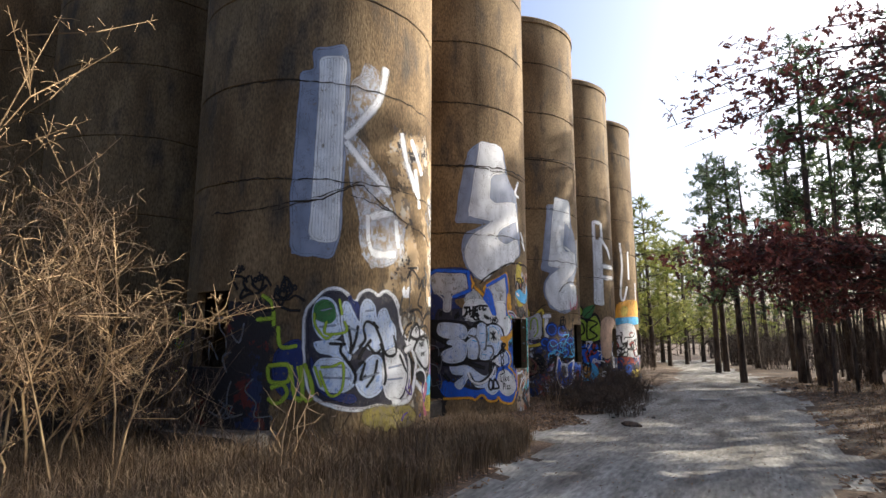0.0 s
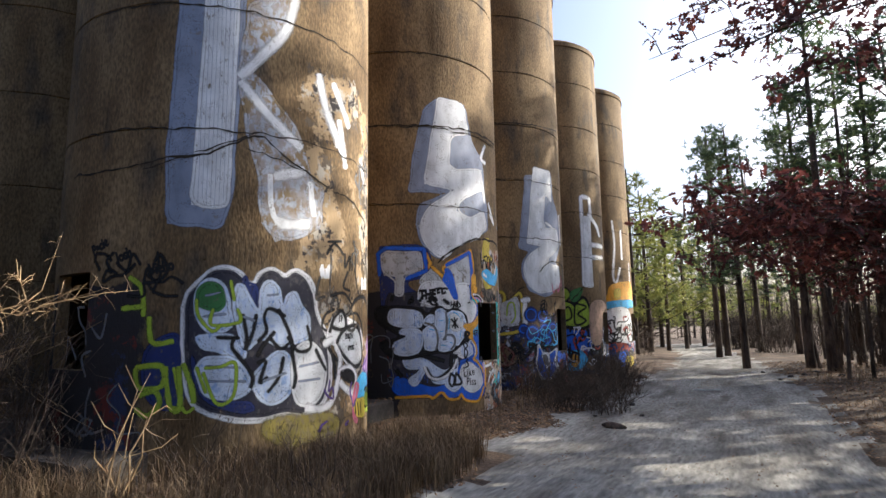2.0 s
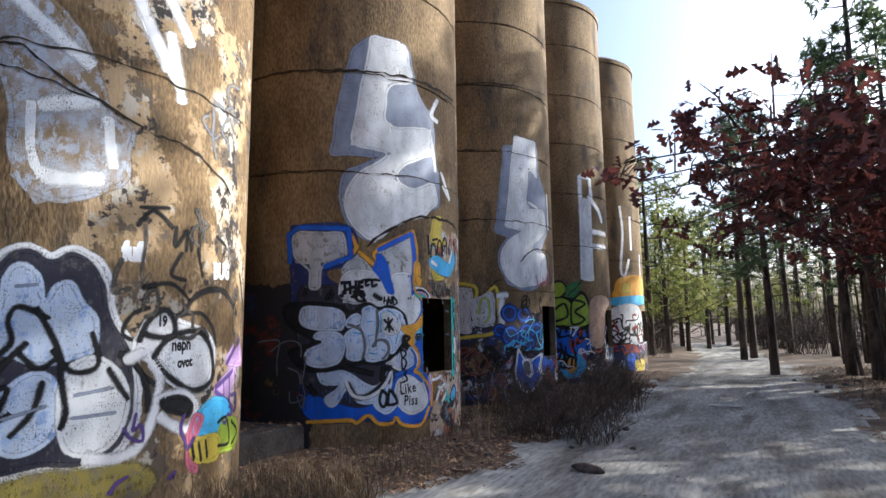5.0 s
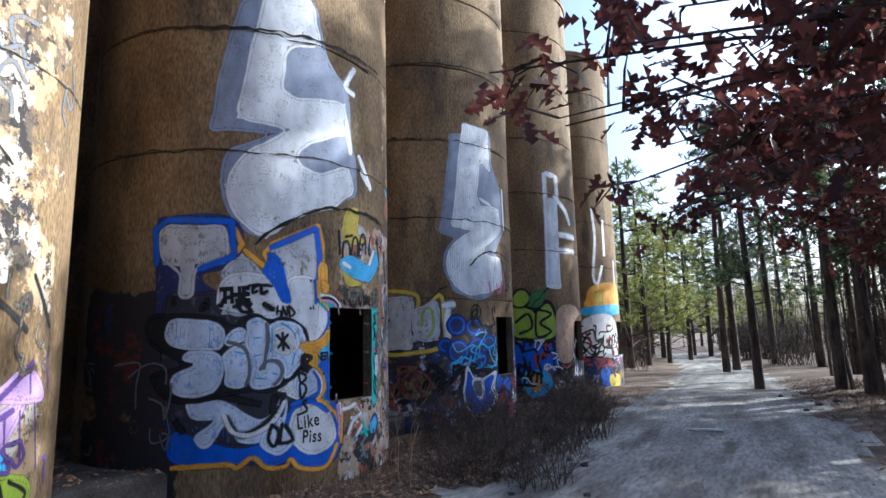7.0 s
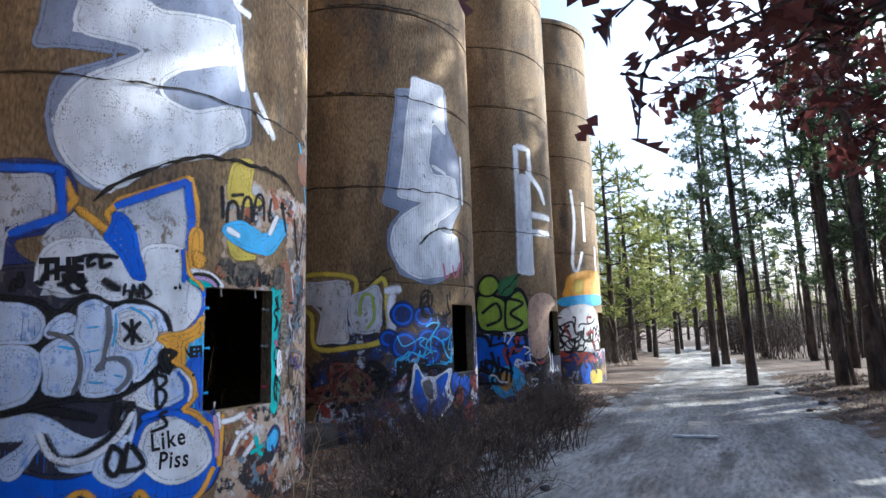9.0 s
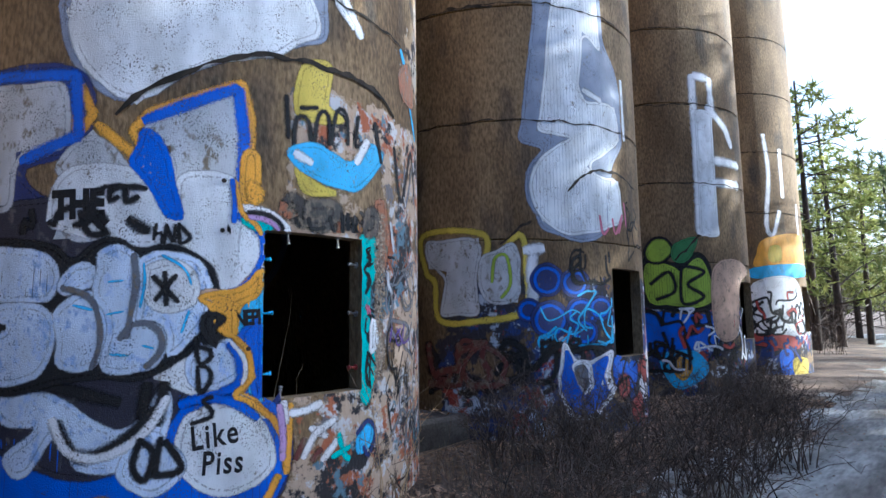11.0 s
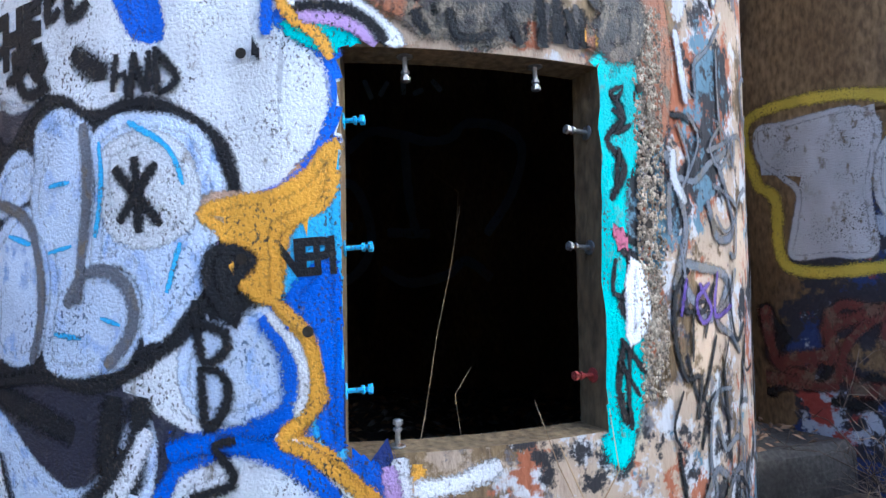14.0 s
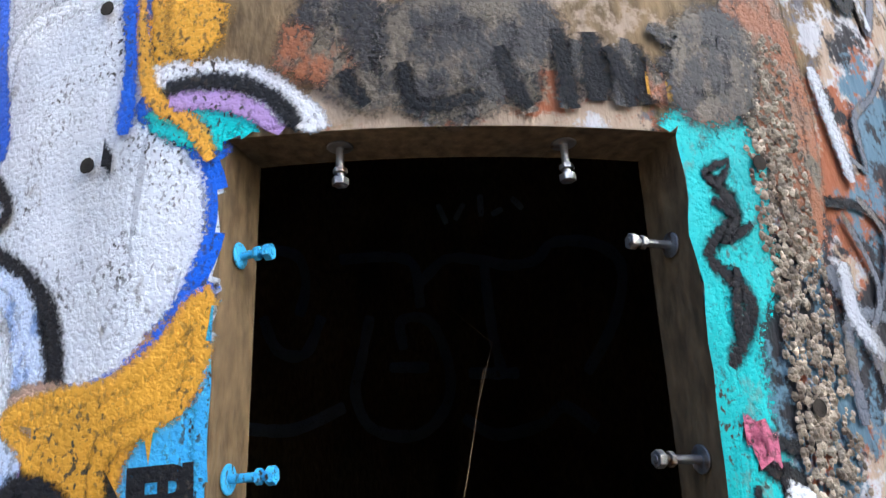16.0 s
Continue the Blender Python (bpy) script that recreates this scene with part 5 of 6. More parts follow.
# wandering cracks across the pour joints
strokes(SILOS[1], [[(-3.55, 3.47), (-2.79, 3.46), (-2.15, 3.57), (-1.77, 3.61), (-1.18, 3.9), (-0.89, 3.72), (-0.27, 3.45), (0.32, 3.34), (0.91, 3.09)]], "crack", 0.02, name='crack')
strokes(SILOS[1], [[(-2.45, 3.43), (-1.81, 3.65), (-1.23, 3.92)], [(-1.31, 3.74), (-0.5, 3.54)]], "crack", 0.012, name='crack')
strokes(SILOS[2], [[(-1.46, 2.81), (-1.26, 3.01), (-1, 3.16), (-0.64, 3.33), (-0.2, 3.38), (0.44, 3.35), (0.71, 3.22)]], "crack", 0.035, name='crack')
strokes(SILOS[2], [[(-2.87, 5.46), (-2.17, 5.47), (-1.47, 5.48), (-0.69, 5.53), (0.51, 5.54)]], "crack", 0.03, name='crack')
strokes(SILOS[3], [[(-1.94, 2.38), (-1.56, 2.68)], [(-1.07, 3.04), (-0.73, 3.31), (-0.24, 3.36), (0.35, 3.22)]], "crack", 0.03, name='crack')
strokes(SILOS[3], [[(-2.56, 6.99), (-1.47, 7.02), (-0.59, 7.07), (0.2, 7.17)], [(-2.57, 5.49), (-1.97, 5.45)]], "crack", 0.025, name='crack')
strokes(SILOS[4], [[(-1.81, 2.49), (-1.3, 2.95)]], "crack", 0.03, name='crack')
for i in SILOS:
    for r in RINGS[2:]:
        for a, b in ((-3.3, -1.2), (-1.25, 0.3), (0.25, 2.1)):
            strokes(SILOS[i], [[(u, r + 0.035 * noise.noise((u * 0.9, r, i)) + 0.03 * noise.noise((u * 4, r, i))) for u in (a + (b - a) * k / 14 for k in range(15))]], "crack", 0.016, name="joint_crack")


# ---------------------------------------------------------------- ground
def track_half(x, y):
    """How far a place lies inside (negative) or outside the sandy track."""
    mid = -1.2 + 0.25 * math.sin(y * 0.12) - max(0, y - 30) ** 1.3 * 0.055
    half = 1.75 + 0.5 * math.exp(-((y - 17) / 7) ** 2) + max(0.0, 1.8 - abs(y - 9.8)) * 0.45
    return abs(x - mid) - half


def ground_height(x, y):
    z = 0.05 * noise.noise((x * 0.35, y * 0.35, 3)) + 0.018 * noise.noise((x * 1.7, y * 1.7, 5))
    d = track_half(x, y)
    z += 0.05 * min(1.0, max(0.0, d))
    if d < 0:
        z -= 0.03 * max(0.0, math.sin((x + 1.2) * 3.2)) ** 2
    z += 0.6 * min(1.0, max(0.0, (abs(x) - 12) / 30))
    return z


def ground():
    xs = sorted(set([round(-9 + 0.22 * i, 3) for i in range(64)] + [-2500, -900, -300, -120, -60, -35, -25, -18, -14, -11] + [6, 7.5, 9, 11, 14, 18, 25, 40, 80, 200, 700, 2500]))
    ys = sorted(set([round(-3 + 0.25 * i, 3) for i in range(150)] + [-2500, -700, -200, -60, -25, -12, -6] + [36, 38, 41, 45, 50, 60, 75, 100, 150, 300, 900, 2500]))
    verts = [(x, y, ground_height(x, y)) for y in ys for x in xs]
    n = len(xs)
    faces, idx = [], []
    for j in range(len(ys) - 1):
        for i in range(n - 1):
            faces.append((j * n + i, j * n + i + 1, (j + 1) * n + i + 1, (j + 1) * n + i))
            cx, cy = (xs[i] + xs[i + 1]) / 2, (ys[j] + ys[j + 1]) / 2
            idx.append(1 if track_half(cx, cy) + 0.7 * noise.noise((cx * 0.8, cy * 0.8, 9)) + 0.3 * noise.noise((cx * 3, cy * 3, 2)) < 0 and -8 < cy < 58 else 0)
    return tagged(mesh_of("ground", verts, faces, [FOREST, SAND], None, smooth=True, indices=idx),
                  "leaf-strewn forest floor with a pale sandy track", "ground", kind="structure")


ground()


# ---------------------------------------------------------------- trees
def pine(place, height, seed, needles, bare=0.45, lean=0.02, spread=1.5):
    """A pitch pine: straight dark trunk, uneven whorls of limbs, needle tufts at the limb ends."""
    rng = random.Random(seed)
    top = thing("pine_tree", place, "tall pine with dark bark and sparse green crown", "tree", "pines along the track")
    pts = [Vector((lean * height * (k / 8) ** 1.5 * math.cos(seed), lean * height * (k / 8) ** 1.5 * math.sin(seed), height * k / 8 - (0.2 if k == 0 else 0))) for k in range(9)]
    tv, tf = [], []
    r0 = 0.009 * height + 0.035
    tube(tv, tf, pts, [r0 * (1.15 - k / 8.2) + 0.01 for k in range(9)], 8)
    ends = []
    lv, lf = [], []
    for k in range(int(height * 3.4)):
        h = height * (bare + (1 - bare) * (k + rng.random()) / (height * 3.4))
        f = (h / height - bare) / (1 - bare)
        reach = spread * (1.15 - 0.85 * f) * rng.uniform(0.55, 1.25)
        a = rng.uniform(0, 6.28)
        s = pts[0].lerp(pts[8], h / height)
        tip = s + Vector((math.cos(a) * reach, math.sin(a) * reach, reach * rng.uniform(-0.1, 0.55)))
        mid = s.lerp(tip, 0.5) + Vector((0, 0, rng.uniform(-0.15, 0.1) * reach))
        tube(lv, lf, [s, mid, tip], [0.03, 0.018, 0.006], 4)
        for q in range(rng.randint(6, 10)):
            c = s.lerp(tip, rng.uniform(0.4, 1.08))
            ends.append(c + Vector((rng.uniform(-1, 1), rng.uniform(-1, 1), rng.uniform(-0.5, 0.8))) * 0.3 * spread / 1.5)
    for k in range(int(height * 1.2)):   # dead stubs on the lower trunk
        h = height * rng.uniform(0.12, bare)
        a = rng.uniform(0, 6.28)
        s = pts[0].lerp(pts[8], h / height)
        reach = rng.uniform(0.3, 1.2)
        tube(lv, lf, [s, s + Vector((math.cos(a), math.sin(a), rng.uniform(-0.3, 0.4))) * reach], [0.018, 0.004], 4)
    mesh_of("trunk", tv, tf, BARK, top, smooth=True)
    tagged(mesh_of("limb_work", lv, lf, BARK, top), kind="stuff")
    nv, nf = [], []
    for c in ends:
        for q in range(12):
            d = Vector((rng.gauss(0, 1), rng.gauss(0, 1), rng.gauss(0.35, 0.8))).normalized()
            l = rng.uniform(0.15, 0.32)
            w = d.orthogonal().normalized() * 0.03
            o = c + d * 0.02
            b = len(nv)
            nv += [o - w, o + w, o + d * l]
            nf.append((b, b + 1, b + 2))
    tagged(mesh_of("crown", nv, nf, needles, top), kind="stuff")
    return top


def bare_sapling(place, height, seed):
    rng = random.Random(seed)
    top = thing("bare_sapling", place, "thin leafless grey sapling in the woods", "tree", "leafless saplings in the woods")
    v, f = [], []
    dx, dy = rng.uniform(-0.08, 0.08), rng.uniform(-0.08, 0.08)
    pts = [Vector((dx * height * k / 5 + rng.uniform(-0.05, 0.05), dy * height * k / 5, height * k / 5 - (0.2 if k == 0 else 0))) for k in range(6)]
    tube(v, f, pts, [0.05 * (1.05 - k / 5) + 0.008 for k in range(6)], 5)
    mesh_of("trunk", v, f, BARK, top)
    v, f = [], []
    for k in range(16):
        t = rng.uniform(0.25, 0.98)
        s = pts[0].lerp(pts[5], t)
        a, reach = rng.uniform(0, 6.28), rng.uniform(0.4, 1.4)
        tip = s + Vector((math.cos(a), math.sin(a), rng.uniform(0.2, 0.9))) * reach
        tube(v, f, [s, tip], [0.014, 0.004], 3)
        for q in range(3):
            m = s.lerp(tip, rng.uniform(0.3, 0.9))
            tube(v, f, [m, m + Vector((rng.uniform(-1, 1), rng.uniform(-1, 1), rng.uniform(0, 1))) * 0.4], [0.007, 0.003], 3)
    tagged(mesh_of("twig_work", v, f, BARK, top), kind="stuff")
    return top


def leaf_into(verts, faces, c, d, up, size):
    """A lobed oak leaf, folded along its rib."""
    side = d.cross(up)
    side = side.normalized() if side.length > 1e-4 else d.orthogonal().normalized()
    fold = side.cross(d) * 0.18 * size
    b = len(verts)
    outline = ((0.0, 0.03), (0.25, 0.22), (0.36, 0.08), (0.55, 0.34), (0.66, 0.10), (0.84, 0.22), (1.0, 0.0))
    for t, w in outline:
        verts += [c + d * t * size, c + d * t * size + side * w * size + fold * w * 2, c + d * t * size - side * w * size + fold * w * 2]
    for k in range(len(outline) - 1):
        a, e = b + 3 * k, b + 3 * (k + 1)
        faces += [(a, a + 1, e + 1, e), (a, e, e + 2, a + 2)]


def oak(place, trunk_top, limbs, seed, label, leaves=14, twigs=26):
    """A young oak that holds its dead leaves: trunk, given limbs, twigs and lobed leaves."""
    rng = random.Random(seed)
    top = thing("oak_tree", place, label, "tree", "oaks with dead leaves")
    o = Vector(place)
    v, f = [], []
    t = Vector(trunk_top) - o
    tube(v, f, [Vector((0, 0, -0.2)), t * 0.5 + Vector((0.1, 0, 0)), t], [0.11, 0.085, 0.04], 8)
    mesh_of("trunk", v, f, BARK, top, smooth=True)
    v, f, lv, lf = [], [], [], []
    for start, end, spread in limbs:
        s, e = t * start, Vector(end) - o
        mid = s.lerp(e, 0.5) + Vector((rng.uniform(-0.2, 0.2), rng.uniform(-0.2, 0.2), 0.25))
        path = [s, s.lerp(mid, 0.6), mid, mid.lerp(e, 0.5) + Vector((0, 0, 0.08)), e]
        tube(v, f, path, [0.03, 0.022, 0.015, 0.009, 0.004], 5)
        for k in range(twigs):
            q = rng.uniform(0.1, 1.0) ** 0.6 * 4
            i = min(3, int(q))
            p = path[i].lerp(path[i + 1], q - i)
            d = (e - s).normalized() * 0.5 + Vector((rng.gauss(0, 0.8), rng.gauss(0, 0.8), rng.gauss(0.05, 0.45)))
            tip = p + d.normalized() * spread * rng.uniform(0.4, 1.1)
            bend = p.lerp(tip, 0.5) + Vector((0, 0, 0.06))
            tube(v, f, [p, bend, tip], [0.009, 0.006, 0.0025], 3)
            for j in range(leaves):
                c = bend.lerp(tip, rng.uniform(-0.3, 1.05)) + Vector((rng.gauss(0, 1), rng.gauss(0, 1), rng.gauss(0, 1))) * 0.06
                ld = Vector((rng.gauss(0, 1), rng.gauss(0, 1), rng.gauss(-0.5, 0.7))).normalized()
                leaf_into(lv, lf, c, ld, Vector((rng.gauss(0, 1), rng.gauss(0, 1), 1)), rng.uniform(0.08, 0.15))
    tagged(mesh_of("limb_work", v, f, BARK, top), kind="stuff")
    tagged(mesh_of("crown", lv, lf, OAK_LEAF, top, "dark red-brown lobed leaves"), kind="stuff")
    return top


oak((2.9, 11.2, 0), (2.4, 11.2, 4.6),
    [(0.6, (-0.95, 8.75, 2.75), 0.45), (0.6, (-0.9, 9.5, 2.8), 0.5), (0.62, (-0.45, 10.1, 2.75), 0.5), (0.6, (-0.25, 9.0, 2.95), 0.55),
     (0.58, (-0.1, 10.9, 2.6), 0.55), (0.5, (0.3, 11.6, 2.4), 0.55), (0.7, (0.5, 12.2, 2.9), 0.65),
     (0.55, (0.7, 9.3, 2.65), 0.6), (0.5, (0.9, 10.6, 2.3), 0.55), (0.5, (1.2, 12.1, 2.3), 0.55), 
     (0.55, (1.9, 11.8, 2.5), 0.6), (0.6, (0.0, 12.6, 3.0), 0.5),
     (0.6, (-0.75, 9.1, 2.6), 0.4), (0.6, (-0.62, 9.7, 2.45), 0.4), (0.58, (-0.5, 10.3, 2.4), 0.45), (0.6, (-0.2, 10.5, 2.8), 0.45),
     (0.58, (-0.45, 11.1, 2.5), 0.45), (0.6, (-0.4, 8.5, 2.6), 0.4), (0.58, (-0.3, 9.4, 2.2), 0.4), (0.6, (0.2, 8.9, 2.75), 0.5),
     (0.45, (0.5, 11.0, 2.1), 0.5), (0.45, (1.0, 11.8, 2.0), 0.5), (0.42, (1.5, 12.7, 2.0), 0.5), (0.5, (0.3, 12.1, 2.4), 0.55),
     (0.5, (0.7, 13.1, 2.4), 0.6), (0.55, (1.3, 13.6, 2.6), 0.6), (0.6, (-0.3, 11.6, 2.9), 0.55), (0.65, (-0.35, 12.5, 3.0), 0.55)],
    5, "young oak holding dark red-brown dead leaves over the track", 8, 17)
oak((4.8, 10.6, 0), (4.2, 10.8, 7.4),
    [(0.8, (-0.3, 10.6, 6.3), 0.8), (0.85, (0.5, 11.5, 7.0), 0.9), (0.75, (1.0, 10.4, 5.6), 0.8), (0.9, (2.0, 12.0, 6.2), 0.9),
     (0.7, (1.6, 11.4, 4.9), 0.8), (0.95, (1.6, 9.8, 7.2), 0.9), (0.9, (4.2, 12.0, 7.0), 0.9), (0.7, (2.6, 12.4, 5.2), 0.8),
     (0.8, (-0.9, 9.3, 4.9), 0.5), (0.85, (-0.6, 9.0, 5.2), 0.55), (0.75, (-0.65, 9.0, 4.45), 0.5), (0.8, (0.1, 9.3, 4.8), 0.55),
     (0.7, (0.8, 9.2, 4.4), 0.55), (0.7, (0.4, 9.0, 4.1), 0.5)],
    8, "taller oak with sparse dark dead leaves on high limbs", 10, 16)

PROTO = [pine((-1.55, 35.0, 0), 11.5, 1, NEEDLES, 0.32), pine((-0.28, 27.0, 0), 9.5, 2, NEEDLES, 0.3, 0.03, 1.7), pine((0.4, 41, 0), 13, 3, NEEDLES, 0.38, 0.02, 1.8),
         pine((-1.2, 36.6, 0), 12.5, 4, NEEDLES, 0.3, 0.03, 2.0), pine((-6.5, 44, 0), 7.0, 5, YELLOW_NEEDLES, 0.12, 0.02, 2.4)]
# those beyond x = 8 are out of view, added to shade the ground
for k, (x, y) in enumerate(((1.75, 26.6), (1.95, 28.4), (2.3, 25.4), (3.8, 30.6), (4.2, 28.0), (3.0, 33.5), (2.2, 38.5), (4.4, 41.0), (9.2, 27.0), (10.0, 16.0),
                            (8.6, 36.0), (13.5, 33.0), (9.0, 8.0), (12.0, 12.0), (10.0, 3.0), (8.0, -3.0))):
    copy_thing(PROTO[k % 4], pose(x, y, ground_height(x, y), 0, 0, 67 * k) @ Matrix.Diagonal((0.95 + 0.03 * (k % 5),) * 3 + (1,)))
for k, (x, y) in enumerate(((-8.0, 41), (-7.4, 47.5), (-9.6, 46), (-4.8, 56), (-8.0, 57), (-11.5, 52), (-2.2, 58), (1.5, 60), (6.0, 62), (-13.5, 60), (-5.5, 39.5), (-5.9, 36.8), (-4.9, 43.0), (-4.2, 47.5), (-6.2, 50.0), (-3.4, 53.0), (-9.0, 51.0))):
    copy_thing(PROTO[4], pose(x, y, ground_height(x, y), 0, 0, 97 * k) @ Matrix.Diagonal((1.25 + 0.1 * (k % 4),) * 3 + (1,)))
# pines behind silos and camera, mostly unseen, added to cut ambient sky light
for k, (x, y) in enumerate(((-18, 3), (-19, 9), (-17.5, 13.5), (-20, 17), (-18, 22), (-21, 27), (-17, 31), (-13, -2), (-20, -4), (-16, 38), (-24, 12), (-25, 20), (-11, -9), (-4, -10), (3, -9))):
    copy_thing(PROTO[k % 4], pose(x, y, ground_height(x, y), 0, 0, 41 * k))
# pines towards the sun, mostly out of view, added to shade and dapple the silos
for k, (x, y, top) in enumerate(((4.7, 22.6, 10.0), (5.7, 23.8, 12.8), (5.4, 25.2, 11.4), (6.9, 25.2, 11.0), (7.6, 26.8, 15.0), (6.6, 27.4, 12.4), (9.0, 28.4, 12.4),
                                 (6.4, 20.3, 10.4), (9.4, 22.6, 15.5), (5.9, 21.6, 9.0), (8.2, 24.6, 11.6), (10.8, 29.4, 13.0), (7.4, 29.6, 13.4), (5.6, 28.6, 12.8))):
    copy_thing(PROTO[k % 4], pose(x, y, ground_height(x, y), 0, 0, 31 * k) @ Matrix.Diagonal((top / (11.5, 9.5, 13.0, 12.5)[k % 4],) * 3 + (1,)))
# low pines out of view on the right, added to shade track and silo feet
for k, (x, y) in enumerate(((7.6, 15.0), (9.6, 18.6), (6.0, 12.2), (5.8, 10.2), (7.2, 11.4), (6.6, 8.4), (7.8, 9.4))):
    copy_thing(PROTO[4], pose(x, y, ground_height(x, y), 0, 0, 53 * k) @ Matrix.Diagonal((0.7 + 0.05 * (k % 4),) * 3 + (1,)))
# unseen pines left of the camera, added to hold off south-west sky light
for k, (x, y) in enumerate(((-10, -1), (-12.5, 0.5), (-11.5, -4), (-14.5, -1.5), (-15, 2.0), (-8.5, -3.5), (-13, -7), (-17.5, -3))):
    copy_thing(PROTO[4] if k % 2 else PROTO[3], pose(x, y, ground_height(x, y), 0, 0, 71 * k))
rng = random.Random(4)
for k in range(122):
    # woods on the right and far left are largely unseen, added to block sky light
    if k < 60:
        x, y = rng.uniform(9, 30), rng.uniform(-14, 18 + k * 0.1)
    elif k < 82:
        x, y = rng.uniform(-30, 34), rng.uniform(62, 95)
    else:
        x, y = rng.uniform(-40, -19), rng.uniform(-16, 50)
    if track_half(x, y) > 1.5:
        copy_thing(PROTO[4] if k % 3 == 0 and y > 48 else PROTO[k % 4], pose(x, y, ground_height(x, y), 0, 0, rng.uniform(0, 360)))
rng = random.Random(11)
SAPLINGS = [bare_sapling((2.6 + k * 0.9, 27.5 + k * 1.3, 0), 5.5 + 0.6 * k, 20 + k) for k in range(4)]
for k in range(420):
    if k < 80:
        x, y = rng.uniform(1.8, 13), rng.uniform(21, 42)
    else:
        x, y = rng.uniform(-26, 26), rng.uniform(44, 90)
    if track_half(x, y) > 0.6:
        copy_thing(SAPLINGS[k % 4], pose(x, y, ground_height(x, y), 0, 0, rng.uniform(0, 360)))


# ---------------------------------------------------------------- foundation slab between the silos
def foundation():
    """A raised slab on which the silos stand, its front edge broken and uneven."""
    rng = random.Random(2)
    bm = bmesh.new()
    ys = [5.4 + 0.3 * k for k in range(82)]
    front, back = [], []
    for y in ys:
        x = -5.78 + 0.05 * noise.noise((y * 1.3, 1, 1)) + 0.02 * rng.uniform(-1, 1)
        front.append([bm.verts.new((x + d, y, z + 0.02 * noise.noise((y, z, 4)))) for d, z in ((0.03, -0.3), (0.02, 0.33), (-0.03, 0.372))])
        back.append(bm.verts.new((-19.0, y, 0.37)))
    for k in range(len(ys) - 1):
        a, b = front[k], front[k + 1]
        bm.faces.new((a[0], b[0], b[1], a[1]))
        bm.faces.new((a[1], b[1], b[2], a[2]))
        bm.faces.new((a[2], b[2], back[k + 1], back[k]))
    for row, bk in ((front[0], back[0]), (front[-1], back[-1])):
        base = bm.verts.new((-19.0, bk.co.y, -0.3))
        bm.faces.new((row[0], row[1], row[2], bk, base))
    bmesh.ops.recalc_face_normals(bm, faces=bm.faces[:])
    return tagged(part("foundation_slab", bm, SLAB, None), "low grimy concrete slab under the silos", "slab", kind="structure")


foundation()


# ---------------------------------------------------------------- bolts in the opening of the second silo
def bolt(owner, place, way, length, material, label):
    """A hex bolt that sticks out of the jamb: shaft, washer, nut."""
    q = Vector(way).to_track_quat("Z", "Y").to_matrix().to_4x4()
    base = Matrix.Translation(place) @ q

    def turned(name, r, l, at, sides, parent):
        bm = bmesh.new()
        bmesh.ops.create_cone(bm, cap_ends=True, segments=sides, radius1=r, radius2=r, depth=l, matrix=base @ Matrix.Translation((0, 0, at + l / 2)))
        bmesh.ops.bevel(bm, geom=bm.edges[:], offset=0.0012, segments=1, affect="EDGES")
        return part(name, bm, material, parent)
    shaft = turned("bolt", 0.0075, length, -0.02, 12, owner)
    tagged(shaft, label)
    turned("washer", 0.024, 0.004, 0.002, 18, shaft)
    turned("hex_head", 0.0155, 0.014, length - 0.035, 6, shaft)
    turned("nut", 0.0135, 0.01, length - 0.054, 6, shaft)


MID = RADIUS - 0.06
for u, z, way, length, colour, label in (
        (-0.53, 1.915, 1, 0.085, PAINT["sky"], "blue-painted bolt"), (-0.53, 1.547, 1, 0.105, PAINT["sky"], "blue-painted bolt"),
        (-0.53, 1.143, 1, 0.10, PAINT["sky"], "blue-painted bolt"), (0.28, 1.915, -1, 0.11, STEEL, "dull steel bolt"),
        (0.28, 1.545, -1, 0.11, STEEL, "dull steel bolt"), (0.28, 1.14, -1, 0.10, PAINT["red"], "red-painted bolt")):
    a = u / RADIUS
    bolt(SILOS[2], (MID * math.cos(a), MID * math.sin(a), z), (-math.sin(a) * way, math.cos(a) * way, 0.06), length, colour, label)
for u, z, way in ((-0.343, 2.11, -1), (0.08, 2.11, -1), (-0.38, 0.98, 1)):
    a = u / RADIUS
    bolt(SILOS[2], (MID * math.cos(a), MID * math.sin(a), z), (0.05, 0.02, way), 0.10, STEEL, "dull steel bolt")


# ---------------------------------------------------------------- pitted, spalled concrete beside the opening
def spall(owner, u0, u1, z0, z1, count, seed, low, high):
    rng = random.Random(seed)
    verts, faces = [], []
    for _ in range(count):
        u, z, r = rng.uniform(u0, u1), rng.uniform(z0, z1), rng.uniform(low, high)
        b = len(verts)
        n = 6
        for k in range(n):
            q = 6.283 * k / n
            verts.append(on_silo(u + r * rng.uniform(0.7, 1.2) * math.cos(q), z + r * rng.uniform(0.7, 1.3) * math.sin(q), 0.009))
        verts.append(on_silo(u, z, 0.01 + r * 0.3))
        for k in range(n):
            faces.append((b + k, b + (k + 1) % n, b + n))
    return tagged(mesh_of("spalled_aggregate", verts, faces, AGGREGATE, owner), "rough exposed pebbly aggregate", kind="stuff")


AGGREGATE = surface("exposed_aggregate", (0.16, 0.12, 0.085), (0.42, 0.35, 0.26), 30, 0.9, 0.6, 120, vary=0.5)
spall(SILOS[2], 0.42, 0.56, 1.05, 2.35, 1500, 3, 0.0035, 0.009)
spall(SILOS[2], 0.44, 0.52, 1.2, 2.3, 260, 4, 0.006, 0.012)
HOLE = CRACK
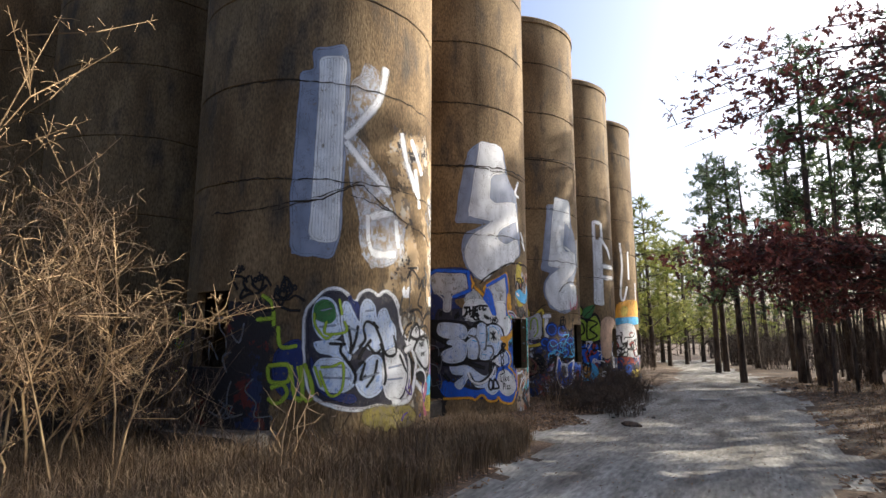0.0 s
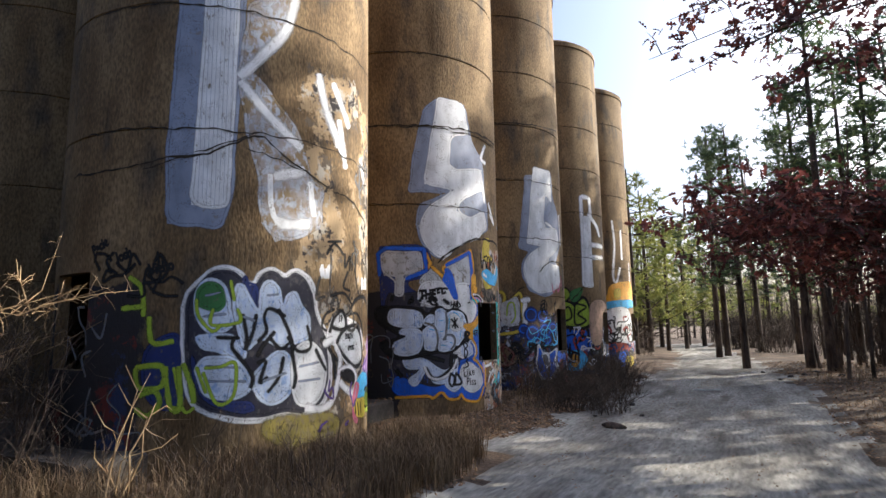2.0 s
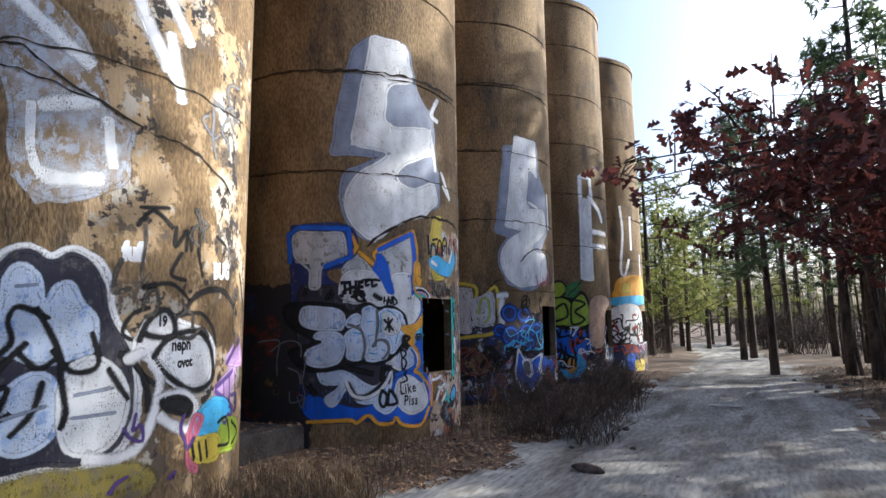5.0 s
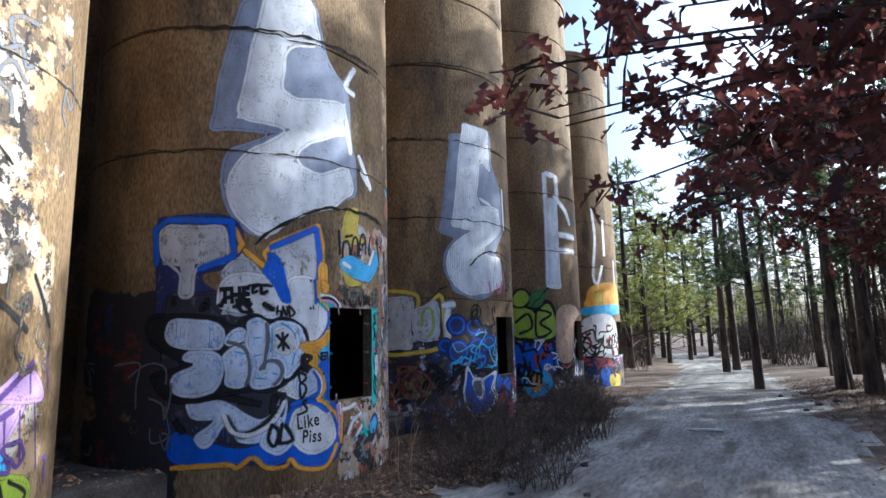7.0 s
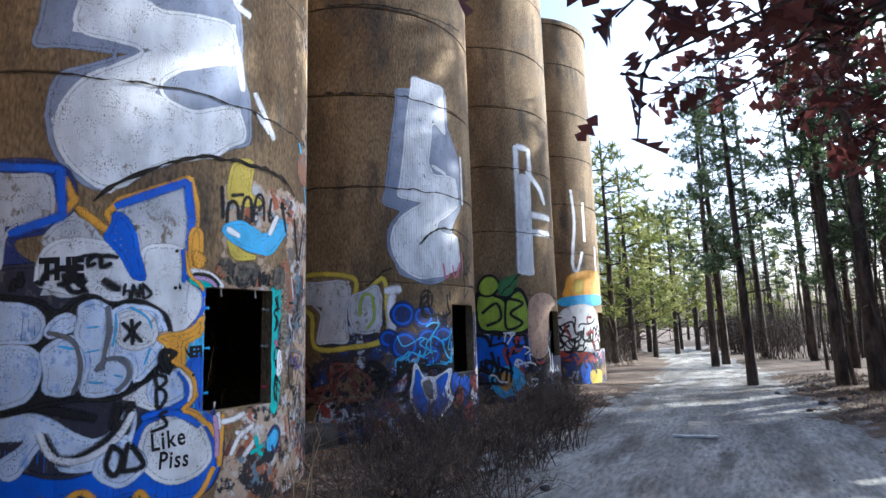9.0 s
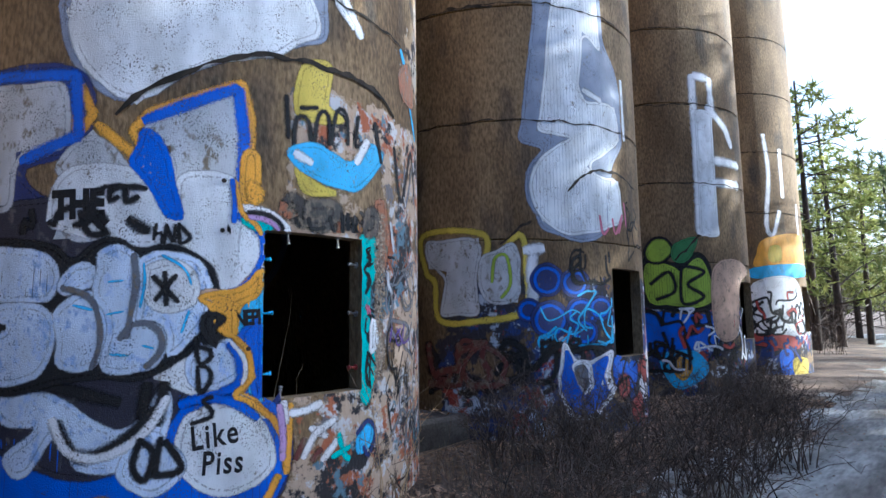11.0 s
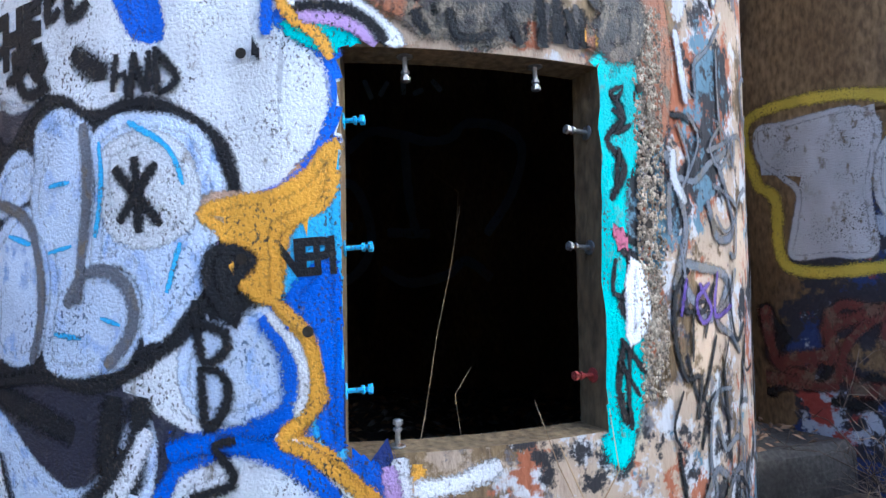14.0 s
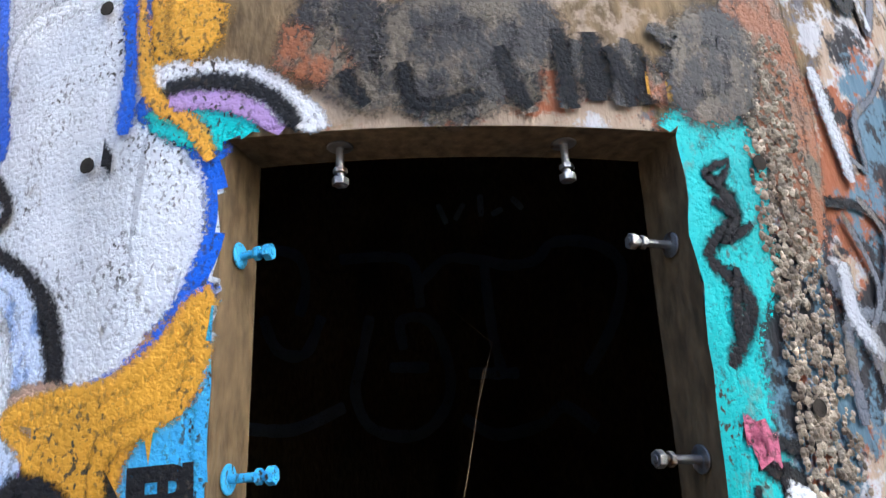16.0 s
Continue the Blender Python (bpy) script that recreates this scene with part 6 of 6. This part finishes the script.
for u, z in ((-0.80, 2.09), (-0.80, 1.52), (-0.80, 2.42), (0.47, 1.62), (0.44, 2.06), (-0.62, 1.32)):
    bm = bmesh.new()
    bmesh.ops.create_cone(bm, cap_ends=True, segments=10, radius1=0.013, radius2=0.016, depth=0.004,
                          matrix=Matrix.Translation(on_silo(u, z, 0.0125)) @ Matrix.Rotation(u / RADIUS, 4, "Z") @ Matrix.Rotation(radians(90), 4, "Y"))
    part("form_tie_hole", bm, HOLE, SILOS[2])


# ---------------------------------------------------------------- inside the second silo: faint lettering, debris
def inner_strokes(lines, colour, width):
    for l in lines:
        verts, faces = [], []
        stroke_into(verts, faces, l, width)
        flat = [on_silo(math.pi * RADIUS - u, z - 0.6, -WALL - 0.006) for u, z in verts]
        mesh_of("paint_line", flat, faces, PAINT[colour], SILOS[2])


inner_strokes([[(-1.46, 3.44), (-1.05, 3.44), (-0.94, 3.22), (-0.99, 2.94)], [(-1.31, 2.92), (-1.17, 2.67), (-0.93, 2.65), (-0.79, 2.95)], [(-0.64, 3.43), (-0.22, 3.47), (0.04, 3.4), (0.1, 3.02)], [(0.11, 3.24), (0.35, 3.44), (0.67, 3.41), (0.93, 3.34), (1.19, 3.36), (1.36, 3.48), (1.72, 3.41), (1.95, 3.19), (1.85, 2.81), (1.55, 2.41)], [(-0.36, 2.96), (-0.44, 2.58), (-0.49, 2.32), (-0.34, 2.05), (0.05, 1.99), (0.3, 2.2), (0.34, 2.52), (0.18, 2.9), (-0.08, 2.91), (-0.06, 2.67)], [(0.7, 3.41), (0.74, 2.82), (0.81, 2.45)], [(0.51, 2.46), (0.96, 2.44)], [(-0.19, 2.53), (0.16, 2.52)], [(-1.43, 2.11), (-1.01, 2.08), (-0.58, 2.23)], [(0.45, 2.11), (0.73, 1.97), (1.13, 2.04), (1.33, 2.17), (1.6, 2.0)]], "greyblue", 0.05)
inner_strokes([[(0.29, 3.95), (0.37, 3.76)], [(0.45, 3.79), (0.54, 3.94)], [(0.7, 4.01), (0.7, 3.8)], [(0.8, 3.81), (0.91, 3.85)], [(1.0, 3.94), (1.1, 3.82)]], "silver", 0.03)


def debris(name, count, place, size, material, label, seed):
    """Scraps and leaves lying about, too many to count."""
    rng = random.Random(seed)
    verts, faces = [], []
    for _ in range(count):
        x, y, z = place(rng)
        r = size * rng.uniform(0.5, 1.5)
        a, tilt = rng.uniform(0, 6.28), rng.uniform(-0.5, 0.5)
        d = Vector((math.cos(a), math.sin(a), tilt)) * r
        w = Vector((-math.sin(a), math.cos(a), rng.uniform(-0.5, 0.5))) * r * rng.uniform(0.35, 0.7)
        c = Vector((x, y, z + 0.012 + abs(d.z) * 0.6 + abs(w.z) * 0.6))
        b = len(verts)
        verts += [c - d, c - w * 0.9, c + d, c + w, c + Vector((0, 0, r * 0.3))]
        faces += [(b, b + 1, b + 4), (b + 1, b + 2, b + 4), (b + 2, b + 3, b + 4), (b + 3, b, b + 4)]
    return tagged(mesh_of(name, verts, faces, material, None), label, "debris", kind="stuff")


def disc(r):
    a, q = r.uniform(0, 6.28), 1.85 * math.sqrt(r.random())
    return axis_x(12.79) + q * math.cos(a), 12.79 + q * math.sin(a), 0.37


debris("silo_debris", 900, disc, 0.035, surface("grey_rubble", (0.06, 0.055, 0.05), (0.3, 0.28, 0.26), 12, 0.9, 0.3, vary=0.5), "grey rubble and leaves on the silo floor", 31)


# ---------------------------------------------------------------- leaf litter, stones, scraps
def outside_track(x0, x1, y0, y1, depth=-0.15):
    def pick(r):
        while True:
            x, y = r.uniform(x0, x1), r.uniform(y0, y1)
            near = any((x - axis_x(c)) ** 2 + (y - c) ** 2 < 2.1 ** 2 for c in SILO_Y.values())
            if not near and track_half(x, y) + 0.5 * noise.noise((x, y, 6)) > depth and (x > -5.6 or y < 5.3):
                return x, y, ground_height(x, y)
    return pick


debris("leaf_litter", 15000, outside_track(0.3, 7.5, 4, 30), 0.035, LITTER, "brown dead leaves over the ground beside the track", 32)
debris("leaf_litter", 9000, outside_track(-5.6, -1.5, 8.5, 22, 0.05), 0.032, LITTER, "brown dead leaves under the thicket by the silos", 33)
debris("leaf_litter", 7000, outside_track(-9, -1.0, 2, 8.5), 0.03, LITTER, "brown dead leaves among dry grass", 34)
debris("leaf_litter", 2500, lambda r: (lambda x, y: (x, y, ground_height(x, y)))(r.uniform(-3, 1), r.uniform(4, 26)), 0.014, LITTER, "scattered small leaf scraps on the sandy track", 35)
debris("leaf_litter", 2200, lambda r: (r.uniform(-9, -5.7), r.uniform(9.6, 16.0), 0.375), 0.035, LITTER, "dead leaves on the slab between silos", 36)


def stone(x, y, r, seed):
    bm = bmesh.new()
    bmesh.ops.create_icosphere(bm, subdivisions=2, radius=r)
    for v in bm.verts:
        v.co *= 1 + 0.5 * noise.noise(v.co * (1.6 / r) + Vector((seed, 0, 0)))
        v.co.z *= 0.6
    ob = part("stone", bm, SLAB, None, smooth=True)
    ob.location = (x, y, ground_height(x, y) + r * 0.25)
    return tagged(ob, "small pale stone lying beside the sandy track", "stone", "stones beside the track")


for k, (x, y, r) in enumerate(((-2.3, 14.6, 0.06), (-2.6, 14.9, 0.05), (-1.9, 13.2, 0.045), (0.9, 22.5, 0.09), (1.3, 23.1, 0.08), (0.6, 21.4, 0.06), (2.2, 22.6, 0.09),
                               (-3.1, 15.3, 0.05), (-2.7, 13.0, 0.04), (1.7, 24.2, 0.1), (-3.4, 11.8, 0.045), (0.2, 24.5, 0.07))):
    stone(x, y, r, k * 3.1)

bm = bmesh.new()      # a bleached strip of board on the track
bmesh.ops.create_cube(bm, size=1.0, matrix=Matrix.Diagonal((0.62, 0.07, 0.03, 1)))
bmesh.ops.subdivide_edges(bm, edges=[e for e in bm.edges if e.calc_length() > 0.5], cuts=8)
for v in bm.verts:
    v.co.y += 0.012 * noise.noise((v.co.x * 7, 0, 0))
    v.co.z += 0.01 * noise.noise((v.co.x * 5, 3, 0))
bmesh.ops.bevel(bm, geom=bm.edges[:], offset=0.003, segments=1, affect="EDGES")
board = part("board", bm, surface("bleached_wood", (0.5, 0.49, 0.46), (0.78, 0.76, 0.72), 12, 0.8, 0.3), None)
board.matrix_world = pose(-1.13, 18.2, ground_height(-1.13, 18.2) + 0.02, 0, 0, 12)
tagged(board, "bleached white strip of board lying on the track", "board")

bm = bmesh.new()      # a dark chunk by the thicket
bmesh.ops.create_icosphere(bm, subdivisions=3, radius=0.13)
for v in bm.verts:
    v.co = Vector((v.co.x * 1.5, v.co.y * 0.6, v.co.z * 0.45)) * (1 + 0.4 * noise.noise(v.co * 7))
chunk = part("fallen_log", bm, BARK, None, smooth=True)
chunk.location = (-2.1, 11.7, 0.03)
tagged(chunk, "short rotten dark log at the thicket edge", "log")


# ---------------------------------------------------------------- dry grass, thickets, shrub
def grass(x0, x1, y0, y1, count, height, label, seed, depth=0.0, keep=None):
    rng = random.Random(seed)
    verts, faces = [], []
    pick = outside_track(x0, x1, y0, y1, depth)
    made = 0
    while made < count:
        x, y, z = pick(rng)
        if noise.noise((x * 0.9, y * 0.9, seed)) + 0.25 < rng.uniform(-0.4, 0.5):
            continue
        for _ in range(5):
            made += 1
            a, h = rng.uniform(0, 6.28), height * rng.uniform(0.35, 1.25)
            lean = rng.uniform(0.1, 0.75) * h
            o = Vector((x + rng.gauss(0, 0.04), y + rng.gauss(0, 0.04), z - 0.01))
            d = Vector((math.cos(a), math.sin(a), 0))
            w = Vector((-d.y, d.x, 0)) * rng.uniform(0.0025, 0.005)
            p1, p2 = o + d * lean * 0.3 + Vector((0, 0, h * 0.65)), o + d * lean + Vector((0, 0, h * rng.uniform(0.75, 1.0)))
            b = len(verts)
            verts += [o - w, o + w, p1 - w, p1 + w, p2]
            faces += [(b, b + 1, b + 3, b + 2), (b + 2, b + 3, b + 4)]
    return tagged(mesh_of("dry_grass", verts, faces, STRAW, None), label, "grass", kind="stuff")


grass(-8.5, -1.6, 2.0, 7.6, 20000, 0.42, "dry straw-coloured grass in front of the silo", 41, 0.1)
grass(-4.6, -2.2, 7.2, 9.6, 5000, 0.38, "dry straw-coloured grass at the silo foot", 42, 0.0)
grass(-5.0, -3.6, 9.2, 16.5, 900, 0.25, "thin dry grass at the silo foot", 43, 0.1)
grass(1.5, 8.0, 8.0, 30.0, 4000, 0.22, "thin dry grass at the wood edge", 44, 0.5)


def twig_bush(name, place, radius, height, stems, seed, material, label, fork=5, thick=0.007, arch=0.6, buds=0):
    """A leafless tangle: arching stems with forking side twigs."""
    rng = random.Random(seed)
    top = thing(name, place, label, "bush")
    v, f = [], []
    for _ in range(stems):
        a, q = rng.uniform(0, 6.28), radius * math.sqrt(rng.random()) * 0.6
        o = Vector((q * math.cos(a), q * math.sin(a), -0.05))
        b = rng.uniform(0, 6.28)
        h = height * rng.uniform(0.4, 1.1)
        reach = radius * rng.uniform(0.2, 1.0)
        pts = []
        for k in range(6):
            t = k / 5
            pts.append(o + Vector((math.cos(b) * reach * t ** 1.4 + rng.gauss(0, 0.02) * height, math.sin(b) * reach * t ** 1.4 + rng.gauss(0, 0.02) * height,
                                   h * (t * (1 + arch) - arch * t * t * rng.uniform(0.8, 1.3)))))
        tube(v, f, pts, [thick * (1.2 - 0.9 * k / 5) for k in range(6)], 4)
        for _ in range(fork):
            i = rng.randint(1, 4)
            p = pts[i].lerp(pts[i + 1], rng.random())
            d = (pts[i + 1] - pts[i]).normalized() * 0.6 + Vector((rng.gauss(0, 0.6), rng.gauss(0, 0.6), rng.gauss(0.25, 0.45)))
            l = height * rng.uniform(0.12, 0.36)
            e = p + d.normalized() * l
            m = p.lerp(e, 0.5) + Vector((rng.gauss(0, 0.1), rng.gauss(0, 0.1), rng.gauss(0, 0.1))) * l
            tube(v, f, [p, m, e], [thick * 0.5, thick * 0.4, thick * 0.18], 3)
            for _ in range(buds):
                s = p.lerp(e, rng.uniform(0.15, 1.0))
                g = s + Vector((rng.gauss(0, 1), rng.gauss(0, 1), rng.gauss(0.3, 1))).normalized() * rng.uniform(0.06, 0.2)
                tube(v, f, [s, s.lerp(g, 0.6) + Vector((0, 0, 0.015)), g], [thick * 0.3, thick * 0.26, thick * 0.12], 3)
    tagged(mesh_of("stem_tangle", v, f, material, top), kind="stuff")
    return top


for k, (x, y, r, h) in enumerate(((-3.9, 15.0, 0.8, 0.75), (-3.3, 14.6, 0.8, 0.65), (-2.9, 15.6, 0.7, 0.6), (-3.6, 16.3, 0.8, 0.8), (-2.9, 17.0, 0.7, 0.75),
                                  (-3.5, 18.2, 0.7, 0.7), (-4.6, 15.1, 0.7, 0.7), (-3.6, 19.8, 0.6, 0.6), (-2.6, 13.6, 0.7, 0.5), (-3.4, 13.3, 0.7, 0.55), (-4.0, 20.8, 0.6, 0.6))):
    twig_bush("thicket", (x, y, ground_height(x, y)), r, h * 1.15, 60, 60 + k, TWIG, "low leafless thicket of dark tangled twigs", 6, 0.006, 0.6, 2)
twig_bush("shrub", (-7.3, 3.9, 0.0), 2.3, 3.7, 15, 80, PALE_TWIG, "tall pale leafless shrub with sunlit thorny twigs", 20, 0.016, 0.7, 12)
twig_bush("shrub", (-7.9, 3.3, 0.0), 2.2, 4.6, 11, 81, PALE_TWIG, "tall pale leafless shrub with thin tangled twigs", 18, 0.016, 0.5, 10)
twig_bush("shrub", (-6.6, 3.6, 0.0), 1.7, 2.6, 9, 82, PALE_TWIG, "pale leafless shrub with thorny twigs", 18, 0.012, 0.8, 10)
twig_bush("weed_stalk", (-4.6, 5.1, 0.0), 0.3, 1.3, 5, 83, PALE_TWIG, "pale dry forked weed stalk in the grass", 3, 0.012, 0.2)
for k, (x, y) in enumerate(((-6.6, 5.6), (-5.6, 5.5), (-4.6, 5.9), (-7.6, 5.4), (-3.6, 6.2))):
    twig_bush("weed_stalk", (x, y, 0.0), 0.5, 0.9, 12, 84 + k, TWIG, "dry brown weed stalks beside the silo", 4, 0.005, 0.3, 1)
for k, (x, y) in enumerate(((4.2, 22.5), (5.6, 21.0), (3.6, 27.0), (6.2, 25.0), (-6.8, 37.0), (-5.2, 34.5), (2.8, 36.0), (-8.2, 38.5))):
    twig_bush("thicket", (x, y, ground_height(x, y)), 1.1, 1.3, 26, 100 + k, TWIG, "leafless brown underbrush in the pine wood", 6, 0.008, 0.5, 1)
# dark brush added here to deepen the shade at the rear left
for k, (x, y) in enumerate(((-7.6, 5.6), (-8.8, 5.0), (-9.8, 5.8), (-10.3, 4.4), (-8.2, 4.2), (-6.9, 5.0))):
    twig_bush("thicket", (x, y, 0.0), 1.1, 1.7, 50, 130 + k, TWIG, "dark leafless brush added to deepen the shade by the silos", 6, 0.007, 0.4, 2)
brush = twig_bush("thicket", (6.5, 43.0, ground_height(6.5, 43.0)), 1.6, 2.4, 60, 140, TWIG, "brown leafless brush far back in the wood", 6, 0.013, 0.5, 1)
rng = random.Random(17)
for k in range(110):
    x, y = rng.uniform(-24, 20), rng.uniform(38, 74)
    if track_half(x, y) > 1.4:
        copy_thing(brush, pose(x, y, ground_height(x, y), 0, 0, rng.uniform(0, 360)))
# tall bare stalks that stand close before the opening
twig_bush("weed_stalk", (-3.95, 12.6, 0.0), 0.35, 1.15, 6, 120, PALE_TWIG, "thin dry stalks growing against the silo", 3, 0.0035, 0.2)
twig_bush("weed_stalk", (-3.9, 13.5, 0.0), 0.4, 1.0, 12, 121, TWIG, "thin dry stalks growing against the silo", 4, 0.0035, 0.2)
twig_bush("weed_stalk", (-4.9, 12.55, 0.37), 0.25, 1.35, 2, 122, PALE_TWIG, "single thin pale twigs rising inside the opening", 1, 0.003, 0.2)

# ---------------------------------------------------------------- old lettering on the rear silos
for i, seed in ((1, 50), (2, 51)):
    for c, n, w in (("teal", 5, 0.05), ("black", 14, 0.04), ("lime", 6, 0.035), ("orange", 4, 0.05), ("slate", 8, 0.03)):
        scribble(REAR[i], -0.6, 2.6, 0.6, 2.3, c, n, w, seed + len(c) * 7, size=0.25)


# a lime face-like scrawl on the first rear silo
shape(REAR[1], [(1.75, 1.72), (2.6, 1.75), (2.62, 0.9), (2.2, 0.72), (1.75, 0.95)], "night")
for u, z, r in ((2.0, 1.68, 0.14), (2.32, 1.68, 0.14)):
    strokes(REAR[1], [[(u + r * math.cos(k), z + 1.15 * r * math.sin(k)) for k in range(6)]], "lime", 0.045, closed=True)
strokes(REAR[1], [[(1.72, 1.15), (1.9, 1.02), (2.2, 0.98), (2.5, 1.06), (2.62, 1.2)], [(1.8, 1.22), (2.1, 1.1), (2.45, 1.14)], [(2.12, 1.5), (2.12, 1.34), (2.22, 1.33), (2.2, 1.5)]], "lime", 0.04)
strokes(REAR[1], [[(2.7, 1.9), (3.0, 1.7), (2.8, 1.4), (3.0, 1.2)], [(1.5, 2.1), (1.6, 1.5), (1.45, 1.0)]], "orange", 0.06)
